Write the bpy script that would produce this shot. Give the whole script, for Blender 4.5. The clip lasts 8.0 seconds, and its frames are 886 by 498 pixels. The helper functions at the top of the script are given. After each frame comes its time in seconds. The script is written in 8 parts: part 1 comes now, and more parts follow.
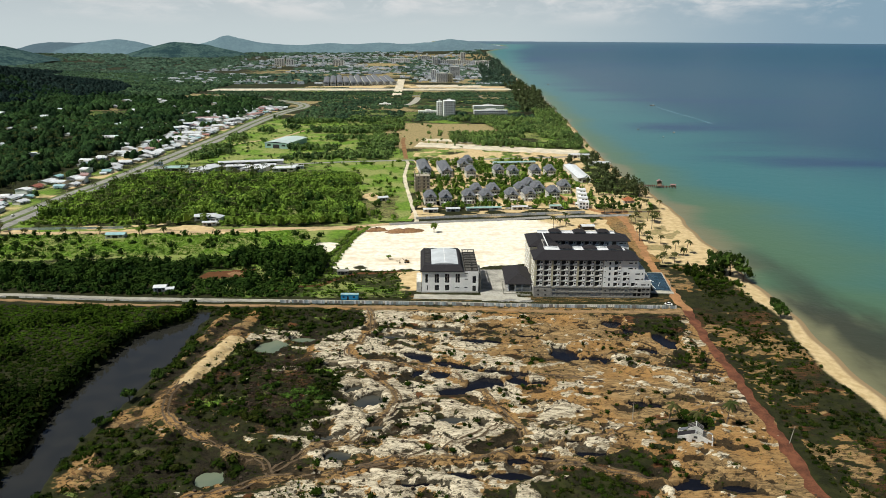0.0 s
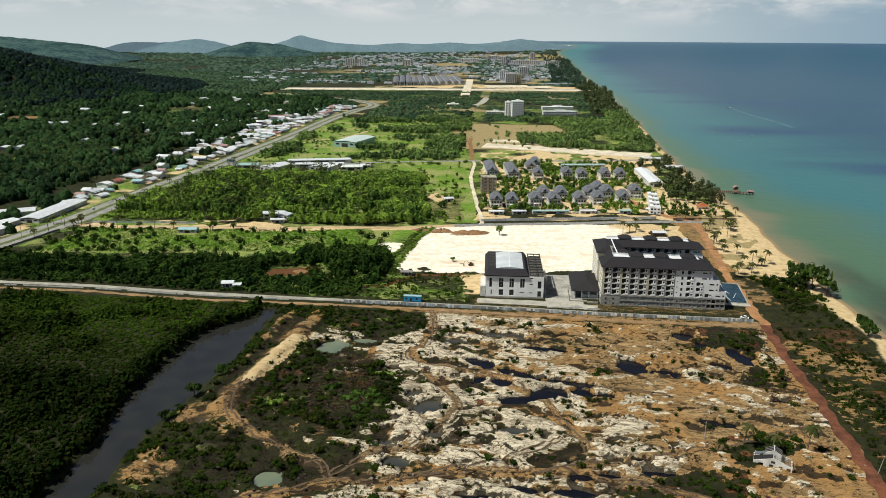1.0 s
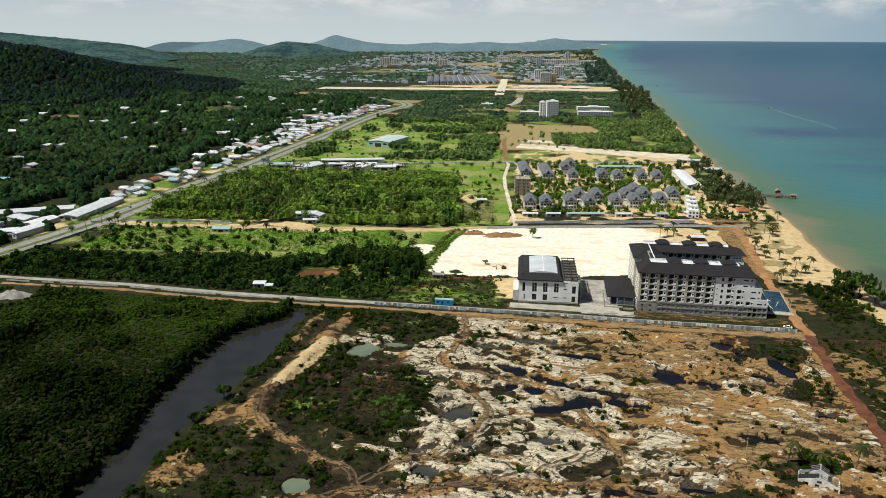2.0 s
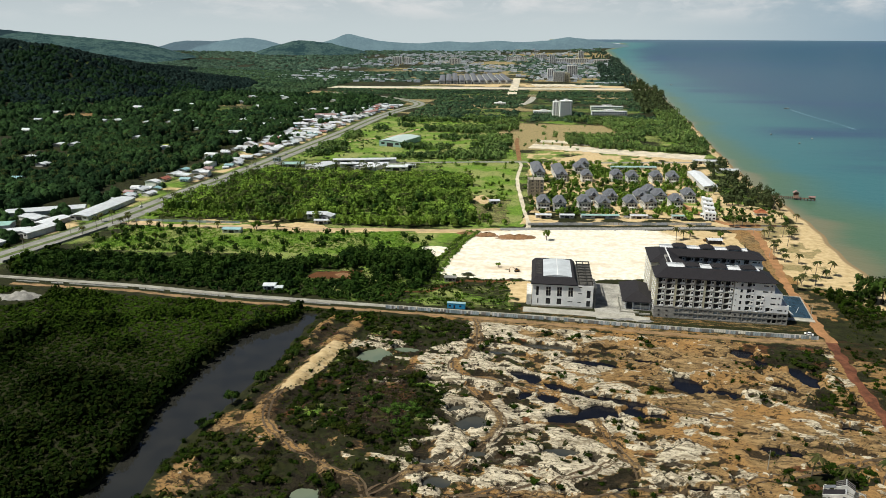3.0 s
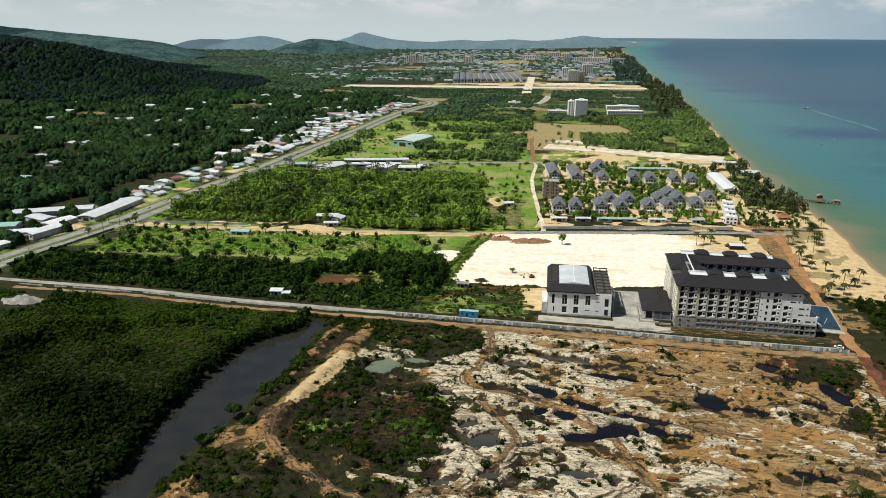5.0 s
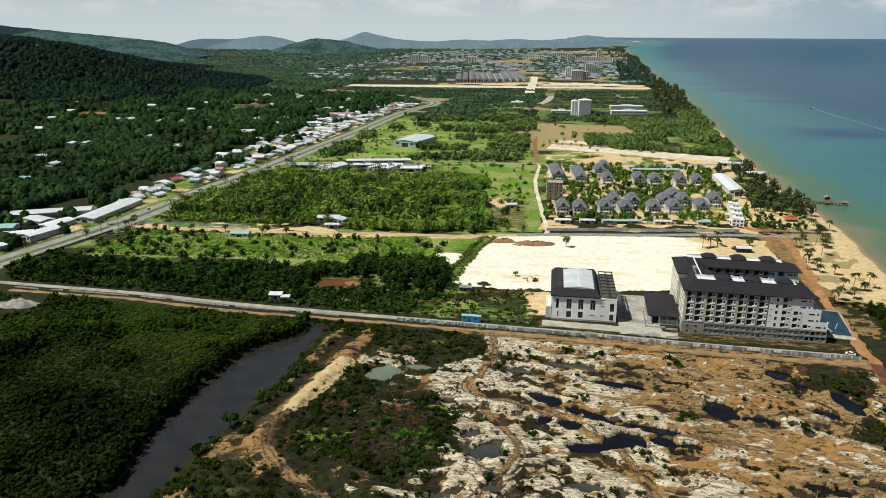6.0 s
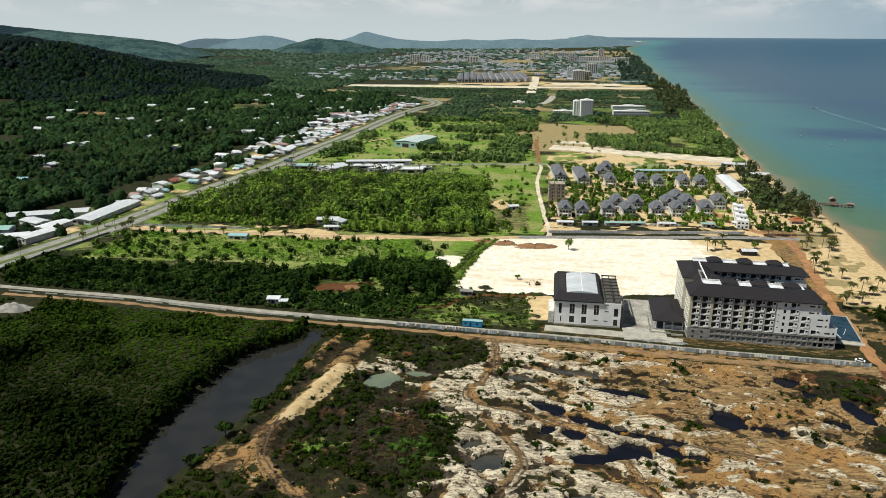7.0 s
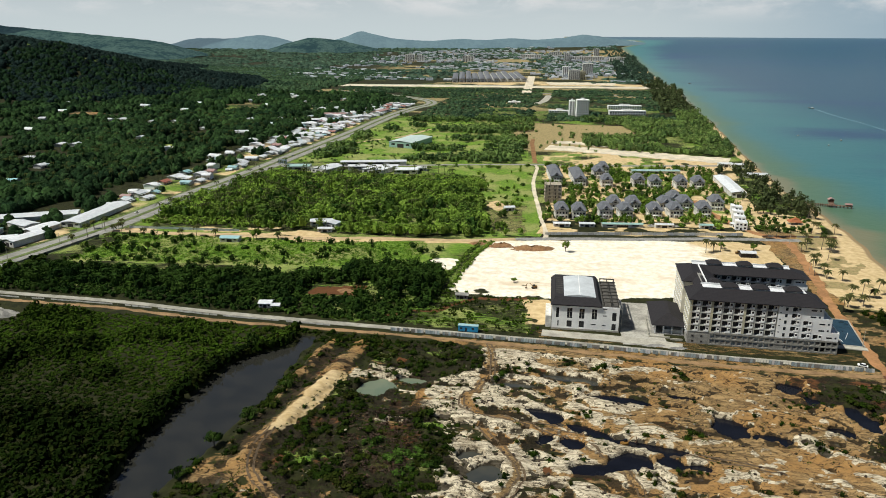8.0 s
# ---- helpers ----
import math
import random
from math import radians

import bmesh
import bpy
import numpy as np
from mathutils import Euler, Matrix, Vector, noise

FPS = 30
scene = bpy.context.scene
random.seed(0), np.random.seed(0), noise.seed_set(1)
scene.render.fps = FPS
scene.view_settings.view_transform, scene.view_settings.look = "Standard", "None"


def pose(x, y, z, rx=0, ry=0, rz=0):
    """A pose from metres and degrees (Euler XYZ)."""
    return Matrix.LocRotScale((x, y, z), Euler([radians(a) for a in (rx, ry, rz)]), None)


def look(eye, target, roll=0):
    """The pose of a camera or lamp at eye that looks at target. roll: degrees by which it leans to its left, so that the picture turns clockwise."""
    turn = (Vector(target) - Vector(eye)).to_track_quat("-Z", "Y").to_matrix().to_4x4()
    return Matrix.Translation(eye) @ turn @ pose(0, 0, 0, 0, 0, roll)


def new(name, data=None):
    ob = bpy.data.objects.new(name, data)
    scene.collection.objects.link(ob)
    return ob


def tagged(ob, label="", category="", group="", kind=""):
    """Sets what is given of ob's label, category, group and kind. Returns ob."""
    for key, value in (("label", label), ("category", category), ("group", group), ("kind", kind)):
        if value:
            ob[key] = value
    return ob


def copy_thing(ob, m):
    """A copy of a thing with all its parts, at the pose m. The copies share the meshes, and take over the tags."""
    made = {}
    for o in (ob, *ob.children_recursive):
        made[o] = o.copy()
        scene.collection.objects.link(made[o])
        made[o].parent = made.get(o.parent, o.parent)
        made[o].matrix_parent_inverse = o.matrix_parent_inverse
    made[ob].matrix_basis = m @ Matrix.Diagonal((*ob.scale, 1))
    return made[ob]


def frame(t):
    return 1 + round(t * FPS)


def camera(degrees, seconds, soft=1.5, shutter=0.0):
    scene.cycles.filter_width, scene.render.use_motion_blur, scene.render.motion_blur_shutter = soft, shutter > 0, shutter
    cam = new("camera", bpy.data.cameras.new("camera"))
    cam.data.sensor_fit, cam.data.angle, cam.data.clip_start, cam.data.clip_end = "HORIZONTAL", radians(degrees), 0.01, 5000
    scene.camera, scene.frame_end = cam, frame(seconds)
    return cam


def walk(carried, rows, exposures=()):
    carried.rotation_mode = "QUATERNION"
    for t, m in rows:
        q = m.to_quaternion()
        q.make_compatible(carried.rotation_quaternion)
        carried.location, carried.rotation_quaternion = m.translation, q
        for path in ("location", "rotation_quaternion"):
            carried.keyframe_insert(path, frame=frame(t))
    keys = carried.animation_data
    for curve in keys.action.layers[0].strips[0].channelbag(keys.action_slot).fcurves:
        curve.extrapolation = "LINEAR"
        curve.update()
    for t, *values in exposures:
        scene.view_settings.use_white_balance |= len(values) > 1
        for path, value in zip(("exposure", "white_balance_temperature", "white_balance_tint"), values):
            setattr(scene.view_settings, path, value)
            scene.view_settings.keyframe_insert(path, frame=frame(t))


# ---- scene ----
cam = camera(64.0, 8.0, 0.9)
PATH = [
    (0, (3.925, 9.022, 150.811), (3.942, 10.937, 150.236), 0.3),
    (0.5, (3.366, 12.544, 150.701), (3.314, 14.459, 150.125), 0.3),
    (1, (3.234, 15.814, 150.652), (3.071, 17.722, 150.076), 0.3),
    (1.5, (3.041, 18.94, 150.714), (2.817, 20.842, 150.137), 0.2),
    (2, (2.39, 22.119, 150.883), (2.137, 24.017, 150.305), 0.2),
    (3.5, (0.236, 32.803, 151.068), (-0.059, 34.693, 150.486), 0.2),
    (4, (-0.249, 36.392, 150.905), (-0.554, 38.281, 150.322), 0.2),
    (4.5, (-0.651, 40.069, 150.717), (-0.965, 41.957, 150.133), 0.2),
    (6, (-2.035, 51.664, 150.434), (-2.363, 53.549, 149.848), 0.2),
    (6.5, (-2.489, 55.369, 150.286), (-2.818, 57.253, 149.701), 0.1),
    (7, (-3.062, 59.047, 150.312), (-3.393, 60.93, 149.726), 0.2),
    (7.5, (-3.494, 62.948, 150.153), (-3.827, 64.831, 149.566), 0.1),
    (8, (-4.048, 66.653, 150.01), (-4.367, 68.538, 149.423), 0.2),
]
walk(cam, [(t, look(eye, target, lean)) for t, eye, target, lean in PATH])

# ---------------------------------------------------------------- light
SUN_FROM = Vector((-0.60, -0.24, 1.0)).normalized()
world = bpy.data.worlds.new("daylight")
scene.world = world
world.use_nodes = True
wn = world.node_tree
sky = wn.nodes.new("ShaderNodeTexSky")
sky.sky_type = "NISHITA"
sky.sun_disc = False
sky.sun_elevation = math.asin(SUN_FROM.z)
sky.sun_rotation = math.atan2(SUN_FROM.x, SUN_FROM.y)
sky.air_density, sky.dust_density, sky.ozone_density = 0.7, 0.4, 1.0
wn.links.new(sky.outputs[0], wn.nodes["Background"].inputs[0])
wn.nodes["Background"].inputs[1].default_value = 0.05
sun_data = bpy.data.lights.new("sun", "SUN")
sun_data.energy, sun_data.angle, sun_data.color = 5.0, radians(0.6), (0.95, 0.95, 0.89)
sun = new("sun", sun_data)
sun.matrix_world = look(SUN_FROM * 800, (0, 0, 0))
scene.view_settings.exposure = 0.14

# ---------------------------------------------------------------- node helpers
class Nodes:
    """A short way to write a node material."""

    def __init__(self, name, rough=0.8, metal=0.0, spec=0.3):
        self.mat = bpy.data.materials.new(name)
        self.mat.use_nodes = True
        self.t = self.mat.node_tree
        self.b = self.t.nodes["Principled BSDF"]
        self.b.inputs["Roughness"].default_value = rough
        self.b.inputs["Metallic"].default_value = metal
        self.b.inputs["Specular IOR Level"].default_value = spec
        self.co = self.t.nodes.new("ShaderNodeTexCoord").outputs["Object"]

    def put(self, socket, v):
        if isinstance(v, bpy.types.NodeSocket):
            self.t.links.new(v, socket)
        elif isinstance(v, (tuple, list)) and len(v) == 3 and socket.type == "RGBA":
            socket.default_value = (*v, 1)
        else:
            socket.default_value = v

    def noise(self, scale, detail=4, rough=0.55, stretch=(1, 1, 1), turn=0.0, warp=0.0):
        m = self.t.nodes.new("ShaderNodeMapping")
        m.inputs["Scale"].default_value = stretch
        m.inputs["Rotation"].default_value = (0, 0, radians(turn))
        self.t.links.new(self.co, m.inputs["Vector"])
        n = self.t.nodes.new("ShaderNodeTexNoise")
        n.inputs["Scale"].default_value, n.inputs["Detail"].default_value = scale, detail
        n.inputs["Roughness"].default_value, n.inputs["Distortion"].default_value = rough, warp
        self.t.links.new(m.outputs[0], n.inputs["Vector"])
        return n.outputs[0]

    def math(self, op, a, b=0.0):
        n = self.t.nodes.new("ShaderNodeMath")
        n.operation = op
        self.put(n.inputs[0], a), self.put(n.inputs[1], b)
        return n.outputs[0]

    def ramp(self, v, lo, hi, a=0.0, b=1.0):
        n = self.t.nodes.new("ShaderNodeMapRange")
        n.interpolation_type = "SMOOTHSTEP"
        self.put(n.inputs[0], v)
        for k, x in zip((1, 2, 3, 4), (lo, hi, a, b)):
            n.inputs[k].default_value = x
        return n.outputs[0]

    def mix(self, f, a, b, kind="MIX"):
        n = self.t.nodes.new("ShaderNodeMix")
        n.data_type, n.blend_type = "RGBA", kind
        self.put(n.inputs[0], f), self.put(n.inputs[6], a), self.put(n.inputs[7], b)
        return n.outputs[2]

    def attr(self, name):
        n = self.t.nodes.new("ShaderNodeAttribute")
        n.attribute_name = name
        return n

    def split(self, colour):
        n = self.t.nodes.new("ShaderNodeSeparateColor")
        self.t.links.new(colour, n.inputs[0])
        return n.outputs

    def island(self):
        return self.t.nodes.new("ShaderNodeNewGeometry").outputs["Random Per Island"]

    def each(self):
        return self.t.nodes.new("ShaderNodeObjectInfo").outputs["Random"]

    def bump(self, h, strength, dist):
        n = self.t.nodes.new("ShaderNodeBump")
        n.inputs["Strength"].default_value, n.inputs["Distance"].default_value = strength, dist
        self.t.links.new(h, n.inputs["Height"])
        self.t.links.new(n.outputs[0], self.b.inputs["Normal"])

    def done(self, colour, rough=None, glow=None, power=0.0):
        self.put(self.b.inputs["Base Color"], colour)
        if rough is not None:
            self.put(self.b.inputs["Roughness"], rough)
        if glow is not None:
            self.put(self.b.inputs["Emission Color"], glow)
            self.b.inputs["Emission Strength"].default_value = power
        return self.mat


def plain(name, colour, rough=0.7, vary=0.25, scale=0.6, metal=0.0, spec=0.3, bump=0.0, each=0.0):
    """A painted, plastered or metal surface with stains at two scales; each: how far single pieces differ."""
    n = Nodes(name, rough, metal, spec)
    big, fine = n.noise(scale, 5, 0.6), n.noise(scale * 9, 3, 0.6)
    v = n.math("ADD", n.math("MULTIPLY", big, 0.7), n.math("MULTIPLY", fine, 0.3))
    dark = tuple(c * (1 - vary) for c in colour)
    light = tuple(min(1, c * (1 + vary * 0.6)) for c in colour)
    c = n.mix(n.ramp(v, 0.35, 0.65), dark, light)
    if each:
        c = n.mix(n.math("MULTIPLY", n.each(), each), c, (0.02, 0.02, 0.02))
    if bump:
        n.bump(fine, 0.5, bump)
    return n.done(c)


# ---------------------------------------------------------------- numbers of the land
def vnoise(x, y, seed):
    """Smooth lattice noise from -1 to 1."""
    xi, yi = np.floor(x).astype(np.int64), np.floor(y).astype(np.int64)
    fx, fy = x - xi, y - yi
    fx, fy = fx * fx * (3 - 2 * fx), fy * fy * (3 - 2 * fy)

    def h(i, j):
        k = (i * 374761393 + j * 668265263 + seed * 974711) & 0xFFFFFFFF
        k = ((k ^ (k >> 13)) * 1274126177) & 0xFFFFFFFF
        return ((k ^ (k >> 16)) & 0xFFFF) / 32767.5 - 1

    a = h(xi, yi) * (1 - fx) + h(xi + 1, yi) * fx
    b = h(xi, yi + 1) * (1 - fx) + h(xi + 1, yi + 1) * fx
    return a * (1 - fy) + b * fy


def fbm(x, y, seed, octaves=4, gain=0.5):
    total, amp, norm = 0, 1.0, 0
    for o in range(octaves):
        total = total + amp * vnoise(x * 2 ** o, y * 2 ** o, seed + 31 * o)
        norm += amp
        amp *= gain
    return total / norm


def smooth(v, lo, hi):
    t = np.clip((v - lo) / (hi - lo), 0, 1)
    return t * t * (3 - 2 * t)


def inside(x, y, pts):
    """Which points lie in the polygon."""
    r = np.zeros(np.shape(x), bool)
    for (xa, ya), (xb, yb) in zip(pts, pts[1:] + pts[:1]):
        cross = (ya > y) != (yb > y)
        r ^= cross & (x < (xb - xa) * (y - ya) / ((yb - ya) or 1e-9) + xa)
    return r


def soft(x, y, pts, d=1.5):
    """Share of a small neighbourhood that lies in the polygon; wider in the distance."""
    e = d + np.clip((y - 620) * 0.008, 0, 12)
    return (inside(x - e * 0.3, y - e, pts).astype(float) + inside(x + e * 0.3, y - e / 3, pts) + inside(x - e * 0.3, y + e / 3, pts) + inside(x + e * 0.3, y + e, pts)) / 4


def near_line(x, y, pts):
    """Distance from a broken line."""
    d = np.full(np.shape(x), 1e9)
    for (xa, ya), (xb, yb) in zip(pts, pts[1:]):
        dx, dy = xb - xa, yb - ya
        u = np.clip(((x - xa) * dx + (y - ya) * dy) / (dx * dx + dy * dy), 0, 1)
        d = np.minimum(d, np.hypot(x - xa - u * dx, y - ya - u * dy))
    return d


SEA = -1.2
COAST_Y = [-900, 285, 357, 433, 528, 578, 653, 752, 804, 895, 982, 1105, 1303, 1532, 1816, 1983, 2199, 2436, 3015, 3352, 3927, 4151, 4272, 4345, 4385, 4430, 5200]
COAST_X = [190, 201, 206, 210, 212, 216, 221, 222, 216, 220, 224, 231, 246, 256, 271, 284, 293, 288, 316, 332, 341, 309, 284, 287, 345, 396, 400]


def coast(y):
    return np.interp(y, COAST_Y, COAST_X) + 1.2 * np.sin(y / 19) + 0.8 * np.sin(y / 7.3)


CANAL_Y = [-200, 216, 234, 247, 259, 273, 290, 300, 311, 320, 335, 350, 365, 374, 378, 390]
CANAL_L = [-158, -151, -151, -151, -154, -157, -158, -157, -158, -157, -156, -153, -145, -132, -131, -133]
CANAL_R = [-140, -133, -135, -134, -134, -130, -128, -127, -128, -124, -124, -124, -125, -123, -123, -125]
# ponds: x, y, half length, half width, turn
PONDS = [(-80, 338, 6.8, 5.4, 60), (-65.8, 348.4, 5, 1.1, 0), (-5.2, 327.7, 6.7, 2.8, -24), (11.8, 318.4, 7.6, 2.2, -22), (35, 310.1, 11.9, 2.4, -10),
         (5.6, 308.3, 4.2, 2.6, -15), (-4.5, 310, 2.4, 2, 0), (26.8, 299.4, 6.4, 4.4, 18), (14.6, 293, 8.1, 2.2, 4), (40.7, 301.6, 3.9, 3.6, -20),
         (50.8, 300, 4.1, 1.8, 0), (24.9, 345.2, 9.9, 3, -8), (48.1, 343.2, 5.8, 1.2, -6), (51.8, 352.5, 4.8, 1.5, -6), (67.2, 331.1, 5.5, 6.4, 10),
         (81.9, 324.8, 6.1, 2.2, -8), (121.8, 345.6, 3, 9.6, 14), (109.4, 333.9, 3.6, 3, 8), (99.2, 369.5, 4, 4.2, -35), (104.7, 360.2, 4, 1.8, -30),
         (90.2, 281, 3.4, 2, 0), (97.7, 280, 2.4, 1.4, 0), (125, 301.3, 2.9, 1.6, 0), (93.6, 222.8, 4.6, 2.6, 4), (28.4, 228.5, 6.1, 1.5, -4),
         (34.1, 238.3, 3.6, 1.9, -8), (44.8, 239.8, 4.2, 1.2, -6), (57.2, 250.9, 3.2, 1.3, 5), (35.6, 248.2, 5.9, 1.1, 6), (61.5, 242.8, 5, 1, 0),
         (12.6, 229.8, 4.1, 1.3, -10), (-3.5, 223.5, 7.4, 1, 4), (109.9, 221.8, 4.2, 1.2, -4), (-25.5, 283.7, 5.2, 3.9, 10), (10.3, 267.8, 6, 1.8, 6),
         (4.5, 362, 9, 1.7, -6), (-20.6, 351.5, 7, 1.6, 6), (-38.1, 252.9, 3.2, 1.7, 14), (-32.1, 294.4, 3.6, 2.2, 20), (-21.6, 261.2, 3.2, 1.9, 0),
         (-32.7, 242, 4, 2.3, 10), (-76.4, 227.1, 3.2, 3.9, 50)]
GREY_PONDS = 33  # from here on: muddy ones
MAIN_ROAD = [(-420, 150), (-392, 330), (-377, 445), (-364, 519), (-356, 585), (-352, 679), (-343, 792), (-335, 963), (-327, 1123), (-322, 1339),
             (-308, 1500), (-292, 1570), (-296, 1635), (-330, 1700), (-420, 1790), (-600, 1900)]
SIDE_ROAD = [(-372, 416), (-309, 414), (-250, 412.5), (-191, 407.5), (-121, 404.5), (-54, 402.5), (8, 400.5), (67, 397), (142, 395.5)]
DIRT_ROAD = [(-330, 404), (-263, 404), (-224, 401), (-186, 397), (-118, 396), (-53, 394.5), (8, 391.5), (66, 388), (121, 387), (149, 388)]
MID_ROAD = [(-350, 551), (-300, 553), (-224, 557), (-186, 558), (-147, 566), (-107, 569), (-66, 574), (-36, 583), (9, 592), (60, 600), (121, 612), (176, 617)]
RED_ROAD = [(118, 742), (132, 670), (150, 630), (165, 609), (159, 529), (152, 473), (150, 428), (148, 389), (145, 349), (142, 299), (139.5, 260), (137.5, 233), (134, 190), (125, 100)]
NORTH_ROAD = [(-325, 850), (-309, 838), (-193, 866), (-127, 884), (-38, 901), (9, 903), (90, 917), (190, 936)]
RED_PATH = [(-48, 1110), (-46, 1054), (-36, 913)]
PALE_PATH = [(-36, 905), (-32, 877), (-33, 815), (-31, 770), (-24, 698), (-19, 649), (-14, 606), (-14, 588)]
TRACK = [(-36, 393), (-32, 376), (-31, 360), (-35, 345), (-41, 333), (-37, 324), (-16, 319), (1, 313), (16, 302), (26, 288), (32, 271), (39, 256)]
SPOIL = [(-104, 374), (-107, 345), (-107, 316), (-110, 298), (-111, 284)]
TRACK_B = [(-96, 380), (-98, 356), (-107, 316), (-110, 296), (-111, 282), (-105, 266), (-90, 254), (-83, 250), (-73, 242), (-61, 238), (-55, 229)]
TRACK_C = [(-90, 206), (-77, 216), (-65, 222), (-55, 227), (-43, 228), (-31, 230), (-19, 235), (-7, 237), (10, 239), (27, 240), (39, 238), (56, 234), (80, 226)]
TRACK_D = [(-56, 231), (-42, 246), (-29, 251), (-24, 259), (-20, 265), (-12, 281), (-17, 293), (-32, 316)]
TRACK_E = [(18, 239), (31, 243), (44, 246), (58, 249), (90, 262), (132, 280)]
# scrub on the cleared land
SCRUB_W = [(-110, 288), (-98, 322), (-93, 345), (-81, 324), (-64, 316), (-44, 314), (-39, 293), (-40, 269), (-53, 258), (-82, 265), (-103, 269)]
SCRUB_SW = [(-103, 260), (-89, 252), (-76, 244), (-62, 233), (-66, 228), (-82, 233), (-84, 218), (-100, 205), (-128, 205), (-130, 222), (-108, 226), (-124, 240), (-132, 256)]
SCRUB_N = [(-94, 394), (-40, 393), (-35, 364), (-53, 351), (-78, 356), (-90, 367)]
SCRUB_S = [(51, 233), (60, 239), (81, 246), (94, 244), (87, 230), (77, 216), (90, 200), (-10, 196), (20, 216)]
SCRUB_HOUSE = [(87, 267), (98, 272), (119, 271), (121, 262), (97, 248), (82, 256)]
SCRUB_E = [(102, 380), (143, 389), (137, 349), (133, 316), (113, 313), (122, 332), (120, 357), (100, 349)]
DEAD_BRUSH = [(-86, 310), (-65, 322), (-50, 299), (-57, 269), (-73, 266)]
FRESH_BRUSH = [(-76, 293), (-68, 299), (-63, 288), (-49, 293), (-40, 278), (-45, 264), (-60, 273)]
LOT = [(-69, 465), (-60, 545), (-50, 577), (9, 588), (67, 597), (128, 604), (150, 600), (143, 530), (120, 480), (60, 474), (8, 462), (-37, 459)]
WASTE = [(-112, 372), (-88, 350), (-90, 386), (-30, 387), (20, 384), (90, 381), (146, 382), (143, 300), (134, 180), (-130, 180), (-128, 225), (-116, 300), (-118, 350)]


def swell(x, y):
    """The rise of the far sea and shore towards the horizon."""
    return 121 * smooth(np.hypot(x + 300, y), 2900, 4900) ** 3


def hills(x, y):
    """The wooded ridge inland and the rise of the far plain."""
    z = 0
    for hx, hy, h, rx, ry in ((-1380, 1720, 92, 260, 360), (-1900, 1500, 124, 420, 500), (-1150, 1950, 28, 200, 300), (-1900, 2450, 66, 330, 420),
                              (-2500, 2200, 124, 600, 700), (-950, 1850, 8, 180, 260)):
        z = z + h * np.exp(-((x - hx) / rx) ** 2 - ((y - hy) / ry) ** 2)
    z = z * (1 + 0.16 * fbm(x / 170, y / 170, 5))
    near = smooth(coast(y) - x, 900, 150)
    return z + 62 * smooth(y, 2900, 4800) ** 1.3 * (1 - near) + swell(x, np.minimum(y, 4400)) * near


def ponds(x, y, grow=0.0):
    m = np.zeros(np.shape(x))
    wob = 0.34 * fbm(x / 5, y / 5, 77, 3)
    for px, py, a, b, turn in PONDS:
        c, s = math.cos(radians(turn)), math.sin(radians(turn))
        u, v = (x - px) * c + (y - py) * s, -(x - px) * s + (y - py) * c
        m = np.maximum(m, 1 - smooth(np.hypot(u / (a * 1.1 + 0.3 + grow), v / (b * 1.1 + 0.3 + grow)) + wob, 0.95, 1.3))
    return m


def canal(x, y):
    w = 2.2 * fbm(x / 9, y / 9, 12, 3)
    d = np.minimum(x + w - np.interp(y, CANAL_Y, CANAL_L), np.interp(y, CANAL_Y, CANAL_R) - x + w)
    return smooth(np.where(y < 388, d, -9), -1.2, 2.5)


